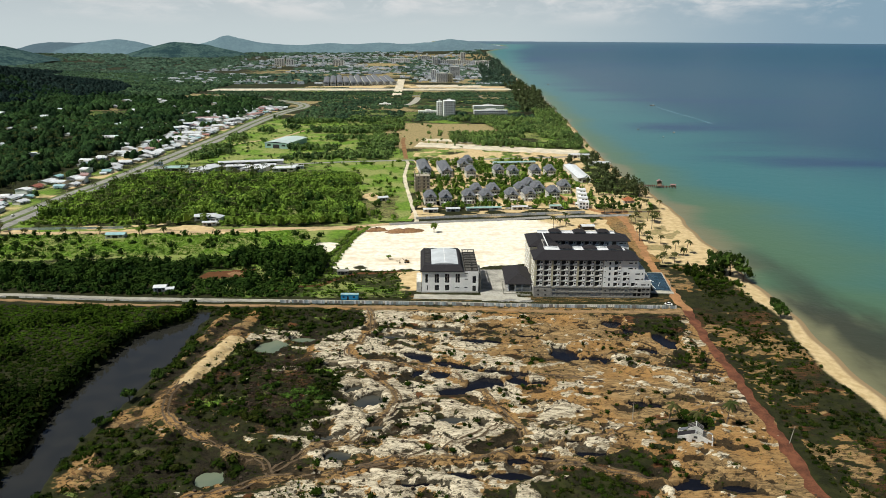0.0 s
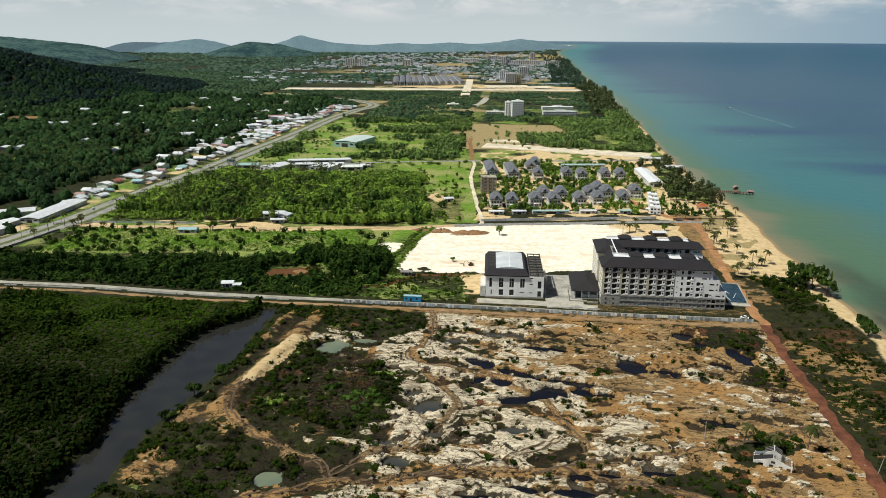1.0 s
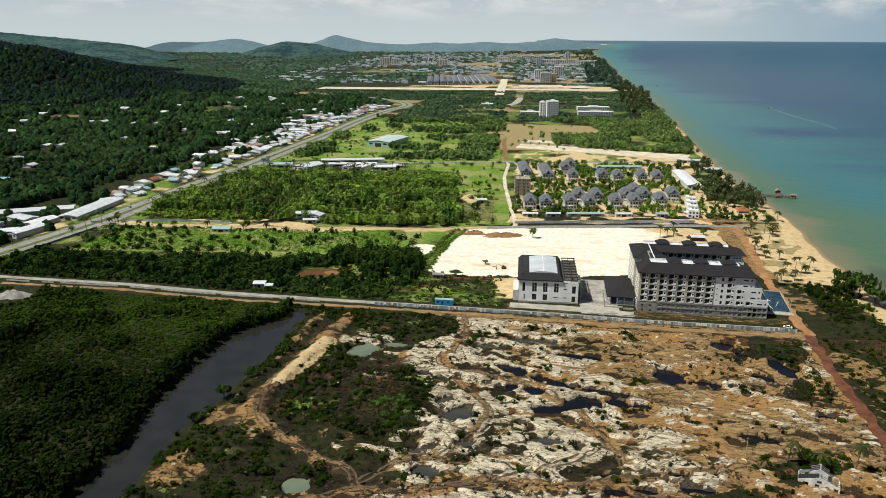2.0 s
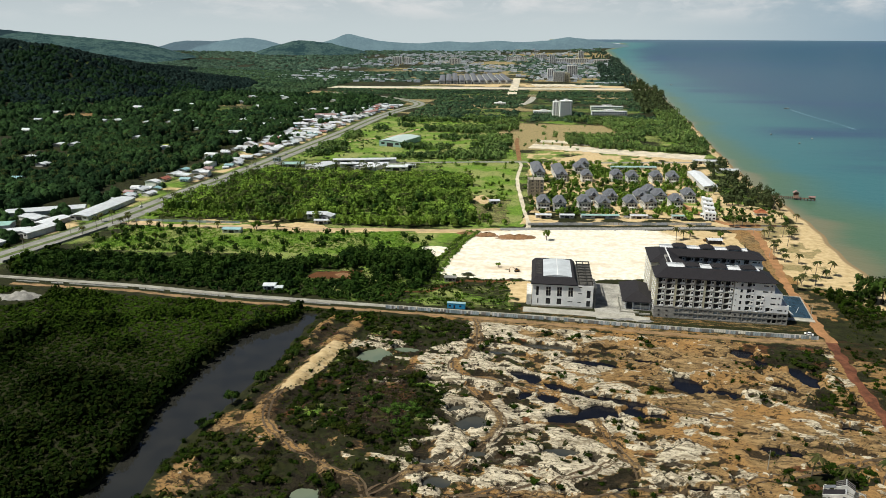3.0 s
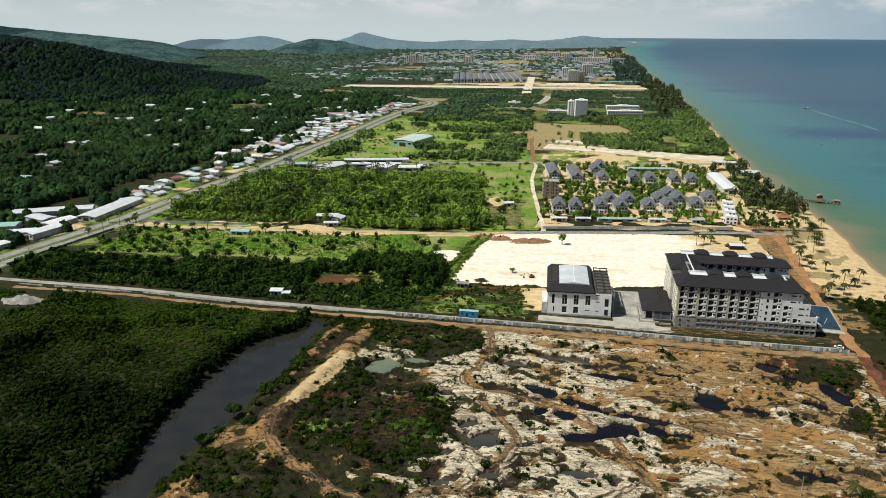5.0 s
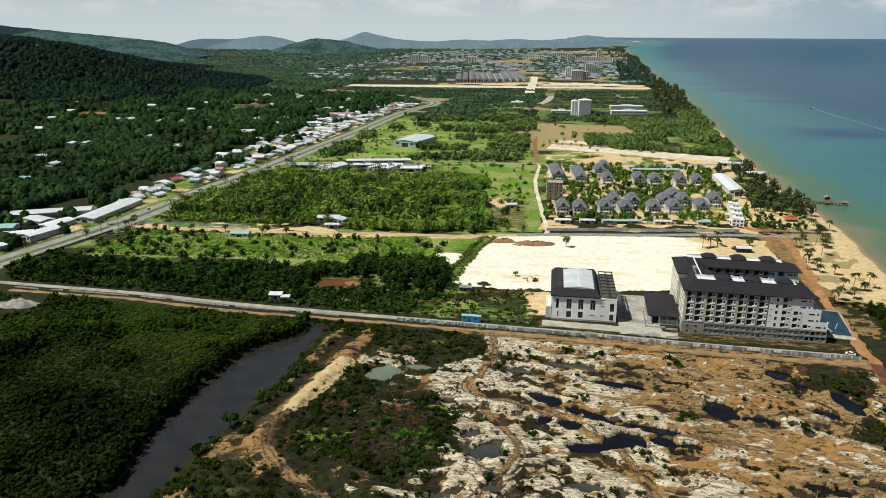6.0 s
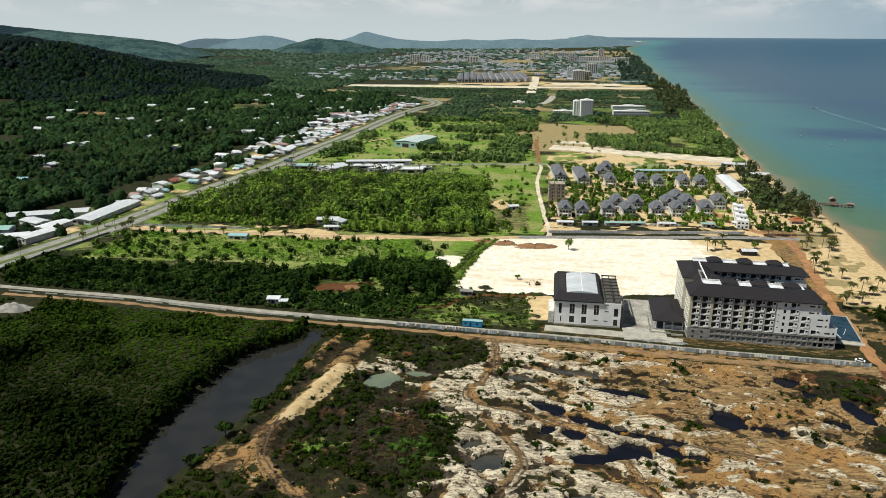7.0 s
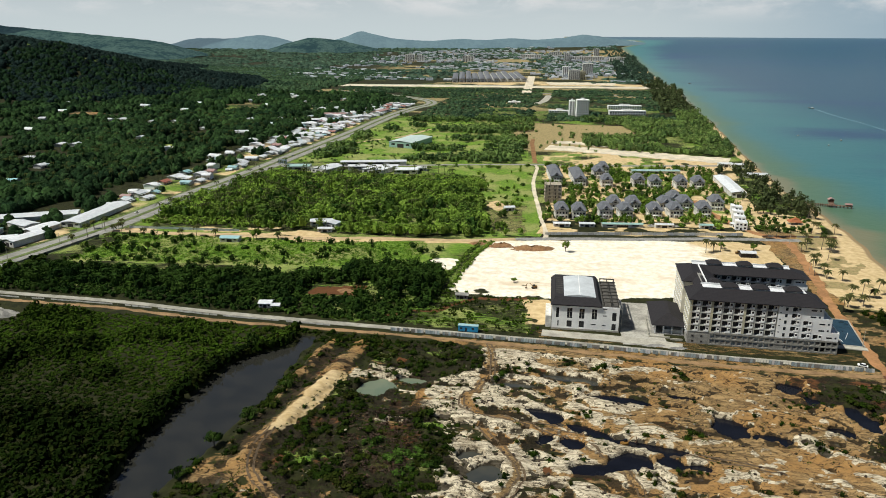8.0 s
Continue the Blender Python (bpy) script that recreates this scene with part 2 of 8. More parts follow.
def land(x, y):
    """Height of the ground and the covers that lie on it."""
    wx, wy = x + 5 * fbm(x / 14, y / 14, 3), y + 4 * fbm(x / 14, y / 14, 4)
    waste = inside(wx, wy, WASTE).astype(float)
    east = ((x > 146) & (y < 472) & (x < coast(y) - 14)).astype(float)
    # wind- and digger-worn ridges that run across the cleared land
    u, v = x * 0.97 - y * 0.24, x * 0.24 + y * 0.97
    u, v = u + 16 * fbm(x / 26, y / 26, 8, 3), v + 12 * fbm(x / 21, y / 21, 9, 3)
    ridge = 1 - np.abs(fbm(u / 27, v / 10, 21, 4, 0.55)) * 2.6
    lumps = fbm(u / 12, v / 7.5, 23, 4, 0.55)
    z = 0.25 * fbm(x / 25, y / 25, 1) + hills(x, y)
    knobs = fbm(x / 4.5, y / 3.2, 25, 3, 0.6)
    z = z + waste * (0.3 + 1.2 * smooth(ridge, 0.1, 0.95) + 1.1 * lumps + 0.35 * knobs) + east * (0.6 * lumps + 0.3 * knobs)
    # narrow gullies and thin worn ledges
    gate = smooth(fbm(x / 34, y / 24, 27, 2), -0.3, 0.1)
    gully = waste * gate * (1 - smooth(np.abs(fbm(u / 21, v / 6, 26, 4, 0.55)), 0.015, 0.085))
    ledge = fbm(u / 15, v / 2.6, 28, 3, 0.6)
    z = z - 1.2 * gully + (waste + 0.4 * east) * 0.75 * ledge
    # the spoil bank along the canal
    away = near_line(x + 2 * fbm(x / 9, y / 9, 34, 2), y, SPOIL)
    bank = smooth(away, 15, 10)
    z = z * (1 - 0.8 * bank) + bank * (1.7 + 0.9 * np.cos((x - 0.14 * y + 1.6 * fbm(x / 14, y / 14, 35, 2)) / 2.4) + 0.3 * lumps + 0.35 * knobs)
    pit = fbm(x / 7.5, y / 4.2, 29, 2, 0.4) + 0.25 * fbm(x / 40, y / 30, 30, 2)
    z = z - 1.5 * waste * smooth(pit, 0.5, 0.62)
    pond = ponds(x, y)
    z = z * (1 - pond) - 2.4 * pond
    cut = canal(x, y)
    z = z * (1 - cut) - 2.2 * cut
    shore = coast(y) - x
    rise = swell(x, np.minimum(y, 4400))
    z = np.where(shore < 16, np.minimum(z, SEA + rise + 0.09 * shore), z)
    z = np.maximum(z, SEA - 9)
    for line, half in ((MAIN_ROAD, 16), (SIDE_ROAD, 5), (DIRT_ROAD, 4), (MID_ROAD, 5), (RED_ROAD, 6), (NORTH_ROAD, 6)):
        near = 1 - smooth(near_line(x, y, line), half, half + 5)
        z = z * (1 - near) + np.minimum(z, -0.02) * near * (shore > 16) + z * near * (shore <= 16)
    flat = ((x > -15) & (x < 160) & (y > 404) & (y < 480)) | inside(x, y, LOT)
    z = np.where(flat, -0.05, z)
    # covers
    pale = fbm(x / 60, y / 60, 41, 3)
    grit = fbm(x / 4, y / 3, 45, 3, 0.6)
    to_east = smooth(x - 45 * smooth(y, 285, 245) + 25 * fbm(x / 50, y / 40, 46, 3), -10, 80)
    to_west = smooth(x + 20 * fbm(x / 40, y / 40, 48, 3), -42, -66) * smooth(y, 352, 330)
    white = waste * smooth(ridge * 0.55 + lumps * 0.8 + grit * 0.6 + 0.45 * ledge + 0.26 - 0.70 * to_east + 0.35 * pale - 0.8 * to_west, 0.14, 0.4)
    tan = waste * smooth(ridge * 0.4 + lumps * 0.6 + grit * 0.3 + 0.4 * ledge + 0.42 * to_east + 0.1 - 0.5 * to_west + 0.35 * fbm(x / 33, y / 20, 43, 4), 0.08, 0.3)
    tan = np.maximum(tan, waste * (1 - to_west) * (0.58 + 0.9 * grit))
    tan = np.maximum(tan, east * smooth(lumps + 0.7 * fbm(x / 40, y / 26, 47, 4) + 0.4 * grit + 0.4 * ledge + 0.34 - 0.4 * smooth(coast(y) - x, 46, 24), 0.1, 0.4) * 0.7)
    tan = np.maximum(tan, waste * to_west * smooth(lumps + 0.8 * grit, 0.22, 0.5) * 0.75)
    wx, wy = wx + 7 * grit, wy + 6 * grit
    brush = np.zeros(np.shape(x), bool)
    for zone in (SCRUB_W, SCRUB_SW, SCRUB_S, SCRUB_HOUSE, SCRUB_E):
        brush = brush | inside(wx, wy, zone)
    brush = brush & (fbm(x / 12, y / 12, 51, 3) > -0.36)
    brush = brush | inside(wx, wy, SCRUB_N)
    white, tan = white * (1 - 0.9 * brush), tan * (1 - 0.8 * brush)
    wx, wy = wx - 7 * grit, wy - 6 * grit
    white = white * (1 - 0.9 * bank)
    for zone in ([(-69, 317), (-60, 331), (-58, 345), (-43, 345), (-39, 331), (-54, 322)], [(-128, 269), (-125, 278), (-113, 283), (-106, 269), (-114, 260), (-125, 254)],
                 [(-132, 238), (-129, 244), (-115, 233), (-107, 226), (-118, 222), (-130, 223)]):
        tan = np.maximum(tan, soft(wx, wy, zone) * (0.75 + 0.7 * grit))
    furrow = np.cos((x - 0.14 * y + 1.6 * fbm(x / 14, y / 14, 35, 2)) / 2.4)
    tan = np.maximum(tan, bank * (0.42 + 0.35 * furrow + 0.5 * grit))
    for line, half in ((TRACK, 1.8), (TRACK_B[3:], 1.6), (TRACK_C, 2.6), (TRACK_D, 1.2), (TRACK_E, 1.4)):
        t = 1 - smooth(near_line(wx, wy, line), half, half + 1.4)
        tan, white = np.maximum(tan, t * 0.8), white * (1 - 0.7 * t)
    lot = soft(wx, wy, LOT)
    lot = lot * (1 - 0.65 * smooth(fbm(x / 16, y / 9, 61, 4) - 0.012 * (y - 470) + 0.02, 0.1, 0.4))
    orange = lot * smooth(x + 0.2 * (y - 480) + 30 * fbm(x / 40, y / 12, 63), 80, 150)
    quartz = lot * (1 - 0.6 * orange)
    deep = 0.85 * orange
    quartz = np.maximum(quartz, 0.95 * soft(wx, wy, [(-93, 500), (-70, 502), (-66, 528), (-88, 526)]))
    sandy = smooth(soft(wx, wy, [(-16, 640), (135, 655), (170, 720), (200, 990), (20, 1010), (-30, 960), (-26, 880)], 3) * (0.75 + 0.7 * fbm(x / 14, y / 14, 65, 3)), 0.3, 0.8)
    beach = smooth(shore + 4 * fbm(x / 20, y / 20, 71), 22 + 60 * np.exp(-((y - 525) / 70) ** 2), 3)
    beach = np.maximum(beach, soft(wx, wy, [(160, 478), (166, 600), (196, 604), (206, 520), (200, 476)]) * 0.9 * (1 - 0.8 * smooth(fbm(x / 11, y / 14, 72, 4), 0.12, 0.32)))
    beach = np.maximum(beach * (1 - 0.75 * smooth(fbm(x / 11, y / 14, 72, 4), 0.16, 0.36) * (shore > 14)), deep)
    beach = np.maximum(beach, 0.62 * sandy)
    beach = np.maximum(beach, 0.56 * soft(x + 2 * grit, y, [(-113, 290), (-109, 316), (-105, 345), (-95, 350), (-94, 336), (-99, 316), (-106, 296)]))
    beach = np.maximum(beach, 0.75 * soft(wx, wy, [(-46, 690), (-58, 668), (-72, 690), (-62, 712)]))
    beach = np.maximum(beach, 0.75 * soft(wx, wy, [(156, 640), (200, 640), (208, 690), (160, 720)]))
    tan = np.maximum(tan, soft(wx, wy, [(144, 640), (176, 640), (160, 480), (150, 480)]) * 0.7)
    for zone in ([(-345, 545), (-180, 551), (-180, 572), (-230, 585), (-345, 560)], [(-200, 546), (-60, 566), (-60, 577), (-200, 564)],
                 [(-18, 408), (-6, 408), (-6, 462), (-22, 458)], [(132, 640), (150, 640), (166, 720), (152, 740)], [(-12, 625), (135, 648), (140, 662), (-12, 640)], [(-24, 602), (152, 618), (150, 642), (-14, 634)]):
        beach = np.maximum(beach, 0.8 * soft(wx, wy, zone) * smooth(fbm(x / 18, y / 9, 83, 4), -0.35, 0.05))
    grass = soft(wx, wy, [(-335, 476), (-325, 545), (-183, 552), (-70, 566), (-72, 540), (-95, 535), (-96, 505), (-185, 490)])
    grass = np.maximum(grass, soft(wx, wy, [(-70, 590), (-16, 594), (-22, 680), (-33, 780), (-36, 895), (-120, 880), (-140, 840), (-85, 820)]) * 0.9)
    grass = np.maximum(grass, soft(wx, wy, [(-312, 880), (-306, 1320), (-210, 1380), (-60, 1330), (-44, 910), (-190, 876)], 4) * 0.95)
    grass = np.maximum(grass, soft(wx, wy, [(-130, 408), (-14, 408), (-22, 458), (-70, 463), (-116, 462)]) * (0.55 + 0.5 * fbm(x / 13, y / 9, 92, 3)))
    grass = np.maximum(grass, soft(wx, wy, [(130, 600), (160, 600), (156, 560), (136, 575)]) * 0.8)
    far = smooth(y, 1200, 1400)
    grass = np.maximum(grass, far * (1 - 0.6 * smooth(y, 2000, 2600)) * smooth(fbm(x / 130, y / 110, 91, 3), -0.05, 0.3) * 0.5)
    dry = soft(wx, wy, [(-70, 1000), (40, 1000), (130, 1120), (100, 1290), (-95, 1300)], 4)
    far = far * smooth(y, 4300, 4200)
    dry = np.maximum(dry, far * smooth(x, -1100, -600) * smooth(fbm(x / 150, y / 90, 95, 3) + 0.3 * smooth(y, 2200, 2500), 0.12, 0.34) * 0.6)
    dry = np.maximum(dry, soft(wx, wy, [(-130, 408), (-12, 408), (-20, 460), (-70, 464), (-130, 455)]) * 0.25)
    dry = np.maximum(dry, soft(wx, wy, [(-66, 600), (-30, 600), (-34, 700), (-80, 710)]) * 0.5)
    grass = grass * (1 - dry)
    grass = np.maximum(grass, waste * brush * (x < -30) * smooth(fbm(x / 12, y / 8, 104, 3), 0.14, 0.4) * 0.6)
    grass = np.maximum(grass, soft(wx, wy, FRESH_BRUSH) * smooth(fbm(x / 9, y / 7, 105, 3), -0.05, 0.25) * 0.5)
    floor = smooth(y, np.where(x < -130, 414, 404), np.where(x < -130, 440, 412)) * smooth(x, 140 + 600 * (y > 640), 130 + 600 * (y > 640)) * (1 - lot) * (1 - dry) * ~((x > -15) & (y < 480)) * ~((x > -30) & (y > 590) & (y < 662))
    grass = np.maximum(grass, floor * (1 - 0.65 * smooth(x, -400, -430)) * (0.52 - 0.3 * smooth(y, 1300, 1420) - 0.25 * smooth(y, 2100, 2400) + 0.45 * fbm(x / 28, y / 20, 94, 3)))
    for qx, qy, qr in ((-673, 1361, 30), (-526, 952, 26), (-600, 860, 20), (-470, 860, 18), (-820, 1120, 24)):
        grass = np.maximum(grass, smooth(np.hypot(wx - qx, wy - qy), qr, qr * 0.7))
    yard = np.interp(y, [400, 585, 963, 1339, 1500], [-376, -356, -335, -322, -308]) - x
    yard = smooth(yard, 12, 18) * smooth(yard + 14 * fbm(x / 18, y / 18, 96, 3), np.where(y < 840, 56, 92), np.where(y < 840, 40, 70)) * smooth(y, 470, 500) * smooth(y, 1560, 1500)
    beach = np.maximum(beach, yard * (0.42 + 0.5 * fbm(x / 14, y / 14, 89, 3)))
    tan = np.maximum(tan, 0.42 * soft(wx, wy, [(-12, 403), (150, 400), (150, 414), (-12, 416)]))
    tan = np.maximum(tan, soft(wx, wy, [(-86, 398), (145, 394), (147, 381), (-36, 386)]) * (0.62 + 0.6 * grit))
    for zone in ([(-922, 1256), (-872, 1262), (-866, 1306), (-918, 1296)], [(-830, 1800), (-790, 1800), (-672, 1612), (-690, 1612)]):
        tan = np.maximum(tan, soft(wx, wy, zone))
    dry = np.maximum(dry, 0.95 * soft(wx, wy, [(158, 474), (162, 640), (215, 640), (212, 474)]))
    rust = np.maximum(1.0 * inside(wx, wy, [(-150, 442), (-118, 446), (-120, 462), (-150, 458)]), 0.8 * (near_line(wx, wy, [(-95, 420), (-70, 432), (-50, 452), (-20, 458)]) < 2.2))
    rust = np.maximum(rust, east * 0.5 * smooth(fbm(x / 16, y / 12, 97, 3) + 0.5 * ledge, -0.1, 0.3))
    rust = np.maximum(rust, waste * 0.7 * smooth(fbm(x / 15, y / 9, 98, 3) + 0.25 * to_east - 0.1, 0.2, 0.45))
    rust = np.maximum(rust, soft(wx, wy, DEAD_BRUSH) * smooth(grit + fbm(x / 10, y / 10, 106, 3), -0.2, 0.3) * 0.5)
    rust = np.maximum(rust, (np.hypot((x - 94) / 9, (y - 223) / 7) + 0.3 * grit < 1) * 0.8)
    # dark soil round ponds and in scrub; darker in hollows, gullies, pits and furrows
    dark_soil = np.maximum(0.75 * waste * smooth(-lumps - 0.3 * ridge - 0.3 * grit, 0.12, 0.3), smooth(ponds(x, y, 0.3), 0.5, 0.8))
    dark_soil = np.maximum(dark_soil, 0.5 * waste * brush * smooth(fbm(x / 7, y / 7, 93, 3), -0.4, 0.1))
    dark_soil = np.maximum(dark_soil, 0.45 * east * smooth(-lumps - 0.3 * grit, -0.1, 0.2))
    dark_soil = np.maximum(dark_soil, waste * to_west * smooth(fbm(x / 13, y / 13, 99, 4) + 0.1, 0.0, 0.4) * 0.6)
    dark_soil = np.maximum(dark_soil, bank * (1 - white) * smooth(-furrow + 0.8 * grit, 0.1, 0.7) * 0.7)
    dark_soil = np.maximum(np.maximum(dark_soil, waste * smooth(pit, 0.52, 0.6)), 0.9 * gully)
    beach = np.maximum(beach, 0.85 * soft(wx, wy, [(-400, 2180), (272, 2200), (275, 2350), (-80, 2350), (-400, 2260)], 6) * smooth(fbm(x / 60, y / 30, 107, 3), -0.3, 0.1))
    beach = beach * smooth(y, 4260, 4180)
    return z, (white, tan, grass), (dark_soil * (1 - lot), dry, beach), rust, quartz


def pack(name, co, quads, mat, smooth_shade=False):
    """A mesh from arrays of corners and quads."""
    me = bpy.data.meshes.new(name)
    co, quads = np.asarray(co, np.float32), np.asarray(quads, np.int32)
    me.vertices.add(len(co))
    me.vertices.foreach_set("co", co.ravel())
    me.loops.add(quads.size)
    me.loops.foreach_set("vertex_index", quads.ravel())
    me.polygons.add(len(quads))
    me.polygons.foreach_set("loop_start", np.arange(0, quads.size, quads.shape[1], dtype=np.int32))
    me.polygons.foreach_set("use_smooth", np.full(len(quads), smooth_shade))
    me.update(calc_edges=True)
    me.materials.append(mat)
    return me


def sheet(xs, ys):
    """Corners and quads of a grid."""
    gx, gy = np.meshgrid(xs, ys)
    nx, ny = len(xs), len(ys)
    i = np.arange(nx * ny).reshape(ny, nx)
    return gx.ravel(), gy.ravel(), np.stack([i[:-1, :-1], i[:-1, 1:], i[1:, 1:], i[1:, :-1]], -1).reshape(-1, 4)


def paint(me, name, *cols):
    a = me.color_attributes.new(name, "FLOAT_COLOR", "POINT")
    data = np.ones((len(me.vertices), 4), np.float32)
    for k, c in enumerate(cols):
        data[:, k] = c
    a.data.foreach_set("color", data.ravel())


# ---------------------------------------------------------------- ground, sea, distance: materials
def ground_material():
    n = Nodes("earth_sand_and_turf", 0.95, 0, 0.15)
    fine, mid = n.noise(1.6, 5, 0.65), n.noise(0.22, 5, 0.6)
    broad = n.noise(0.03, 4, 0.55)
    streak = n.noise(0.5, 7, 0.68, (0.26, 1.25, 1), 0, 1.0)
    speck = n.noise(0.75, 7, 0.75, (0.5, 1.1, 1), 0, 1.2)
    A, B = n.split(n.attr("cover").outputs["Color"]), n.split(n.attr("cover_more").outputs["Color"])
    rust = n.attr("rust").outputs["Fac"]
    wear = n.math("ADD", n.math("MULTIPLY", streak, 0.55), n.math("MULTIPLY", speck, 0.45))

    def edge(m, width=2.2):
        e = n.math("ADD", m, n.math("MULTIPLY", n.math("SUBTRACT", wear, 0.5), width))
        return n.ramp(e, 0.38, 0.6)

    scrub = n.mix(n.ramp(mid, 0.35, 0.65), (0.012, 0.014, 0.004), (0.028, 0.03, 0.008))
    scrub = n.mix(n.ramp(fine, 0.5, 0.75), scrub, (0.026, 0.019, 0.01))
    dry = n.mix(n.ramp(mid, 0.3, 0.7), (0.36, 0.26, 0.13), (0.25, 0.21, 0.085))
    dry = n.mix(n.ramp(speck, 0.5, 0.7), dry, (0.05, 0.065, 0.02))
    c = n.mix(edge(B[1]), scrub, dry)
    turf = n.mix(n.ramp(mid, 0.3, 0.7), (0.1, 0.19, 0.018), (0.2, 0.315, 0.034))
    turf = n.mix(n.ramp(fine, 0.45, 0.7), turf, (0.05, 0.085, 0.015))
    turf = n.mix(n.ramp(broad, 0.42, 0.6), turf, (0.26, 0.275, 0.085))
    turf = n.mix(n.ramp(speck, 0.49, 0.64), turf, (0.045, 0.085, 0.016))
    c = n.mix(edge(A[2]), c, turf)
    c = n.mix(edge(rust), c, n.mix(mid, (0.065, 0.024, 0.01), (0.15, 0.066, 0.025)))
    tan = n.mix(n.ramp(streak, 0.38, 0.6), (0.11, 0.071, 0.032), (0.325, 0.213, 0.094))
    tan = n.mix(n.ramp(broad, 0.4, 0.65), tan, (0.3, 0.165, 0.057))
    tan = n.mix(n.ramp(speck, 0.48, 0.64), tan, (0.04, 0.026, 0.013))
    c = n.mix(edge(A[1]), c, tan)
    pale = n.mix(n.ramp(streak, 0.36, 0.6), (0.22, 0.175, 0.11), (0.6, 0.52, 0.37))
    pale = n.mix(n.ramp(speck, 0.48, 0.62), pale, (0.06, 0.044, 0.027))
    c = n.mix(edge(A[0], 1.8), c, pale)
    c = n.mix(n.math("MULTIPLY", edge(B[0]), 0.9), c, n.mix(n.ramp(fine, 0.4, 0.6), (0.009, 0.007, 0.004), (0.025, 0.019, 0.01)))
    quartz = n.mix(n.ramp(mid, 0.35, 0.65), (0.7, 0.61, 0.45), (0.86, 0.8, 0.66))
    quartz = n.mix(n.ramp(n.noise(0.05, 5, 0.6, (0.5, 1.3, 1)), 0.5, 0.7, 0, 0.8), quartz, (0.62, 0.48, 0.31))
    c = n.mix(edge(n.attr("quartz").outputs["Fac"], 0.5), c, quartz)
    sand = n.mix(n.ramp(mid, 0.3, 0.7), (0.45, 0.32, 0.15), (0.62, 0.47, 0.26))
    sand = n.mix(n.ramp(n.attr("wet").outputs["Fac"], 0.2, 0.8), sand, (0.27, 0.19, 0.1))
    c = n.mix(edge(B[2], 0.5), c, sand)
    n.bump(n.math("ADD", n.math("MULTIPLY", wear, 1.2), n.math("MULTIPLY", fine, 0.4)), 0.75, 0.55)
    return n.done(c)


def sea_material():
    n = Nodes("sea_water", 0.3, 0, 0.3)
    n.b.inputs["IOR"].default_value = 1.14
    off = n.attr("offshore").outputs["Fac"]
    bands = n.noise(0.004, 4, 0.5, (0.35, 1.6, 1), 0, 0.4)
    d = n.math("ADD", off, n.math("MULTIPLY", n.math("SUBTRACT", bands, 0.5), 0.25))
    c = n.mix(n.ramp(d, 0.0, 0.045), (0.15, 0.145, 0.08), (0.064, 0.124, 0.07))
    c = n.mix(n.ramp(d, 0.04, 0.19), c, (0.029, 0.121, 0.13))
    c = n.mix(n.ramp(d, 0.25, 0.75), c, (0.012, 0.056, 0.096))
    # Dark streaks put into the offshore colour for cloud shadow on the water.
    c = n.mix(n.math("MULTIPLY", n.ramp(bands, 0.5, 0.68), n.ramp(off, 0.15, 0.4)), c, (0.012, 0.045, 0.1))
    c = n.mix(n.math("MULTIPLY", n.attr("seagrass").outputs["Fac"], n.ramp(n.noise(0.02, 5, 0.6, (1, 0.4, 1)), 0.36, 0.56, 0.25, 0.9)), c, (0.03, 0.034, 0.024))
    w = n.math("ADD", n.noise(0.25, 3, 0.6), n.math("MULTIPLY", n.noise(0.05, 3, 0.6), 2))
    n.bump(w, 0.22, 0.5)
    return n.done(c)


def water_material(name, shallow, deep):
    n = Nodes(name, 0.08, 0, 0.5)
    c = n.mix(n.ramp(n.noise(0.09, 3), 0.35, 0.65), shallow, deep)
    n.bump(n.noise(1.2, 2), 0.06, 0.1)
    return n.done(c)


M_GROUND = ground_material()
M_SEA = sea_material()
M_CANAL = water_material("canal_water", (0.026, 0.025, 0.02), (0.019, 0.019, 0.016))
M_POOL_DARK = plain("dark_pond_water", (0.007, 0.008, 0.012), 0.2, 0.3, 0.1, 0, 0.12)
M_POOL_GREEN = water_material("milky_green_pond_water", (0.15, 0.17, 0.11), (0.12, 0.15, 0.1))
M_POOL_GREY = water_material("grey_pond_water", (0.05, 0.05, 0.04), (0.035, 0.038, 0.034))

# ---------------------------------------------------------------- ground
def steps(a, b, first, grow):
    out, d = [a], first
    while out[-1] < b:
        out.append(out[-1] + d)
        d *= grow
    return out


gx = [-v for v in steps(350, 4700, 4, 1.075)][::-1] + list(np.arange(-348, -155, 2.2)) + list(np.arange(-155, 152, 0.8)) + list(np.arange(152, 232, 2.0)) + steps(234, 520, 5, 1.12)
gy = [-v for v in steps(20, 900, 30, 1.5)][::-1] + [40, 90, 130, 160, 180, 190] + list(np.arange(198, 392, 0.8)) + list(np.arange(392, 625, 2.2)) + steps(626, 4850, 3.5, 1.0115)
vx, vy, quads = sheet(np.array(gx), np.array(gy))
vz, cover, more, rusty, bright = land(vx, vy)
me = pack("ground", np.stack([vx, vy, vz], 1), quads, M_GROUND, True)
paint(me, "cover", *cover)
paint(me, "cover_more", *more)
paint(me, "rust", rusty, rusty, rusty)
paint(me, "quartz", bright, bright, bright)
wet = smooth(coast(vy) - vx, 6, 1)
paint(me, "wet", wet, wet, wet)
tagged(new("ground", me), "sandy coastal plain with scrub, turf and dug-over earth", "ground", kind="structure")

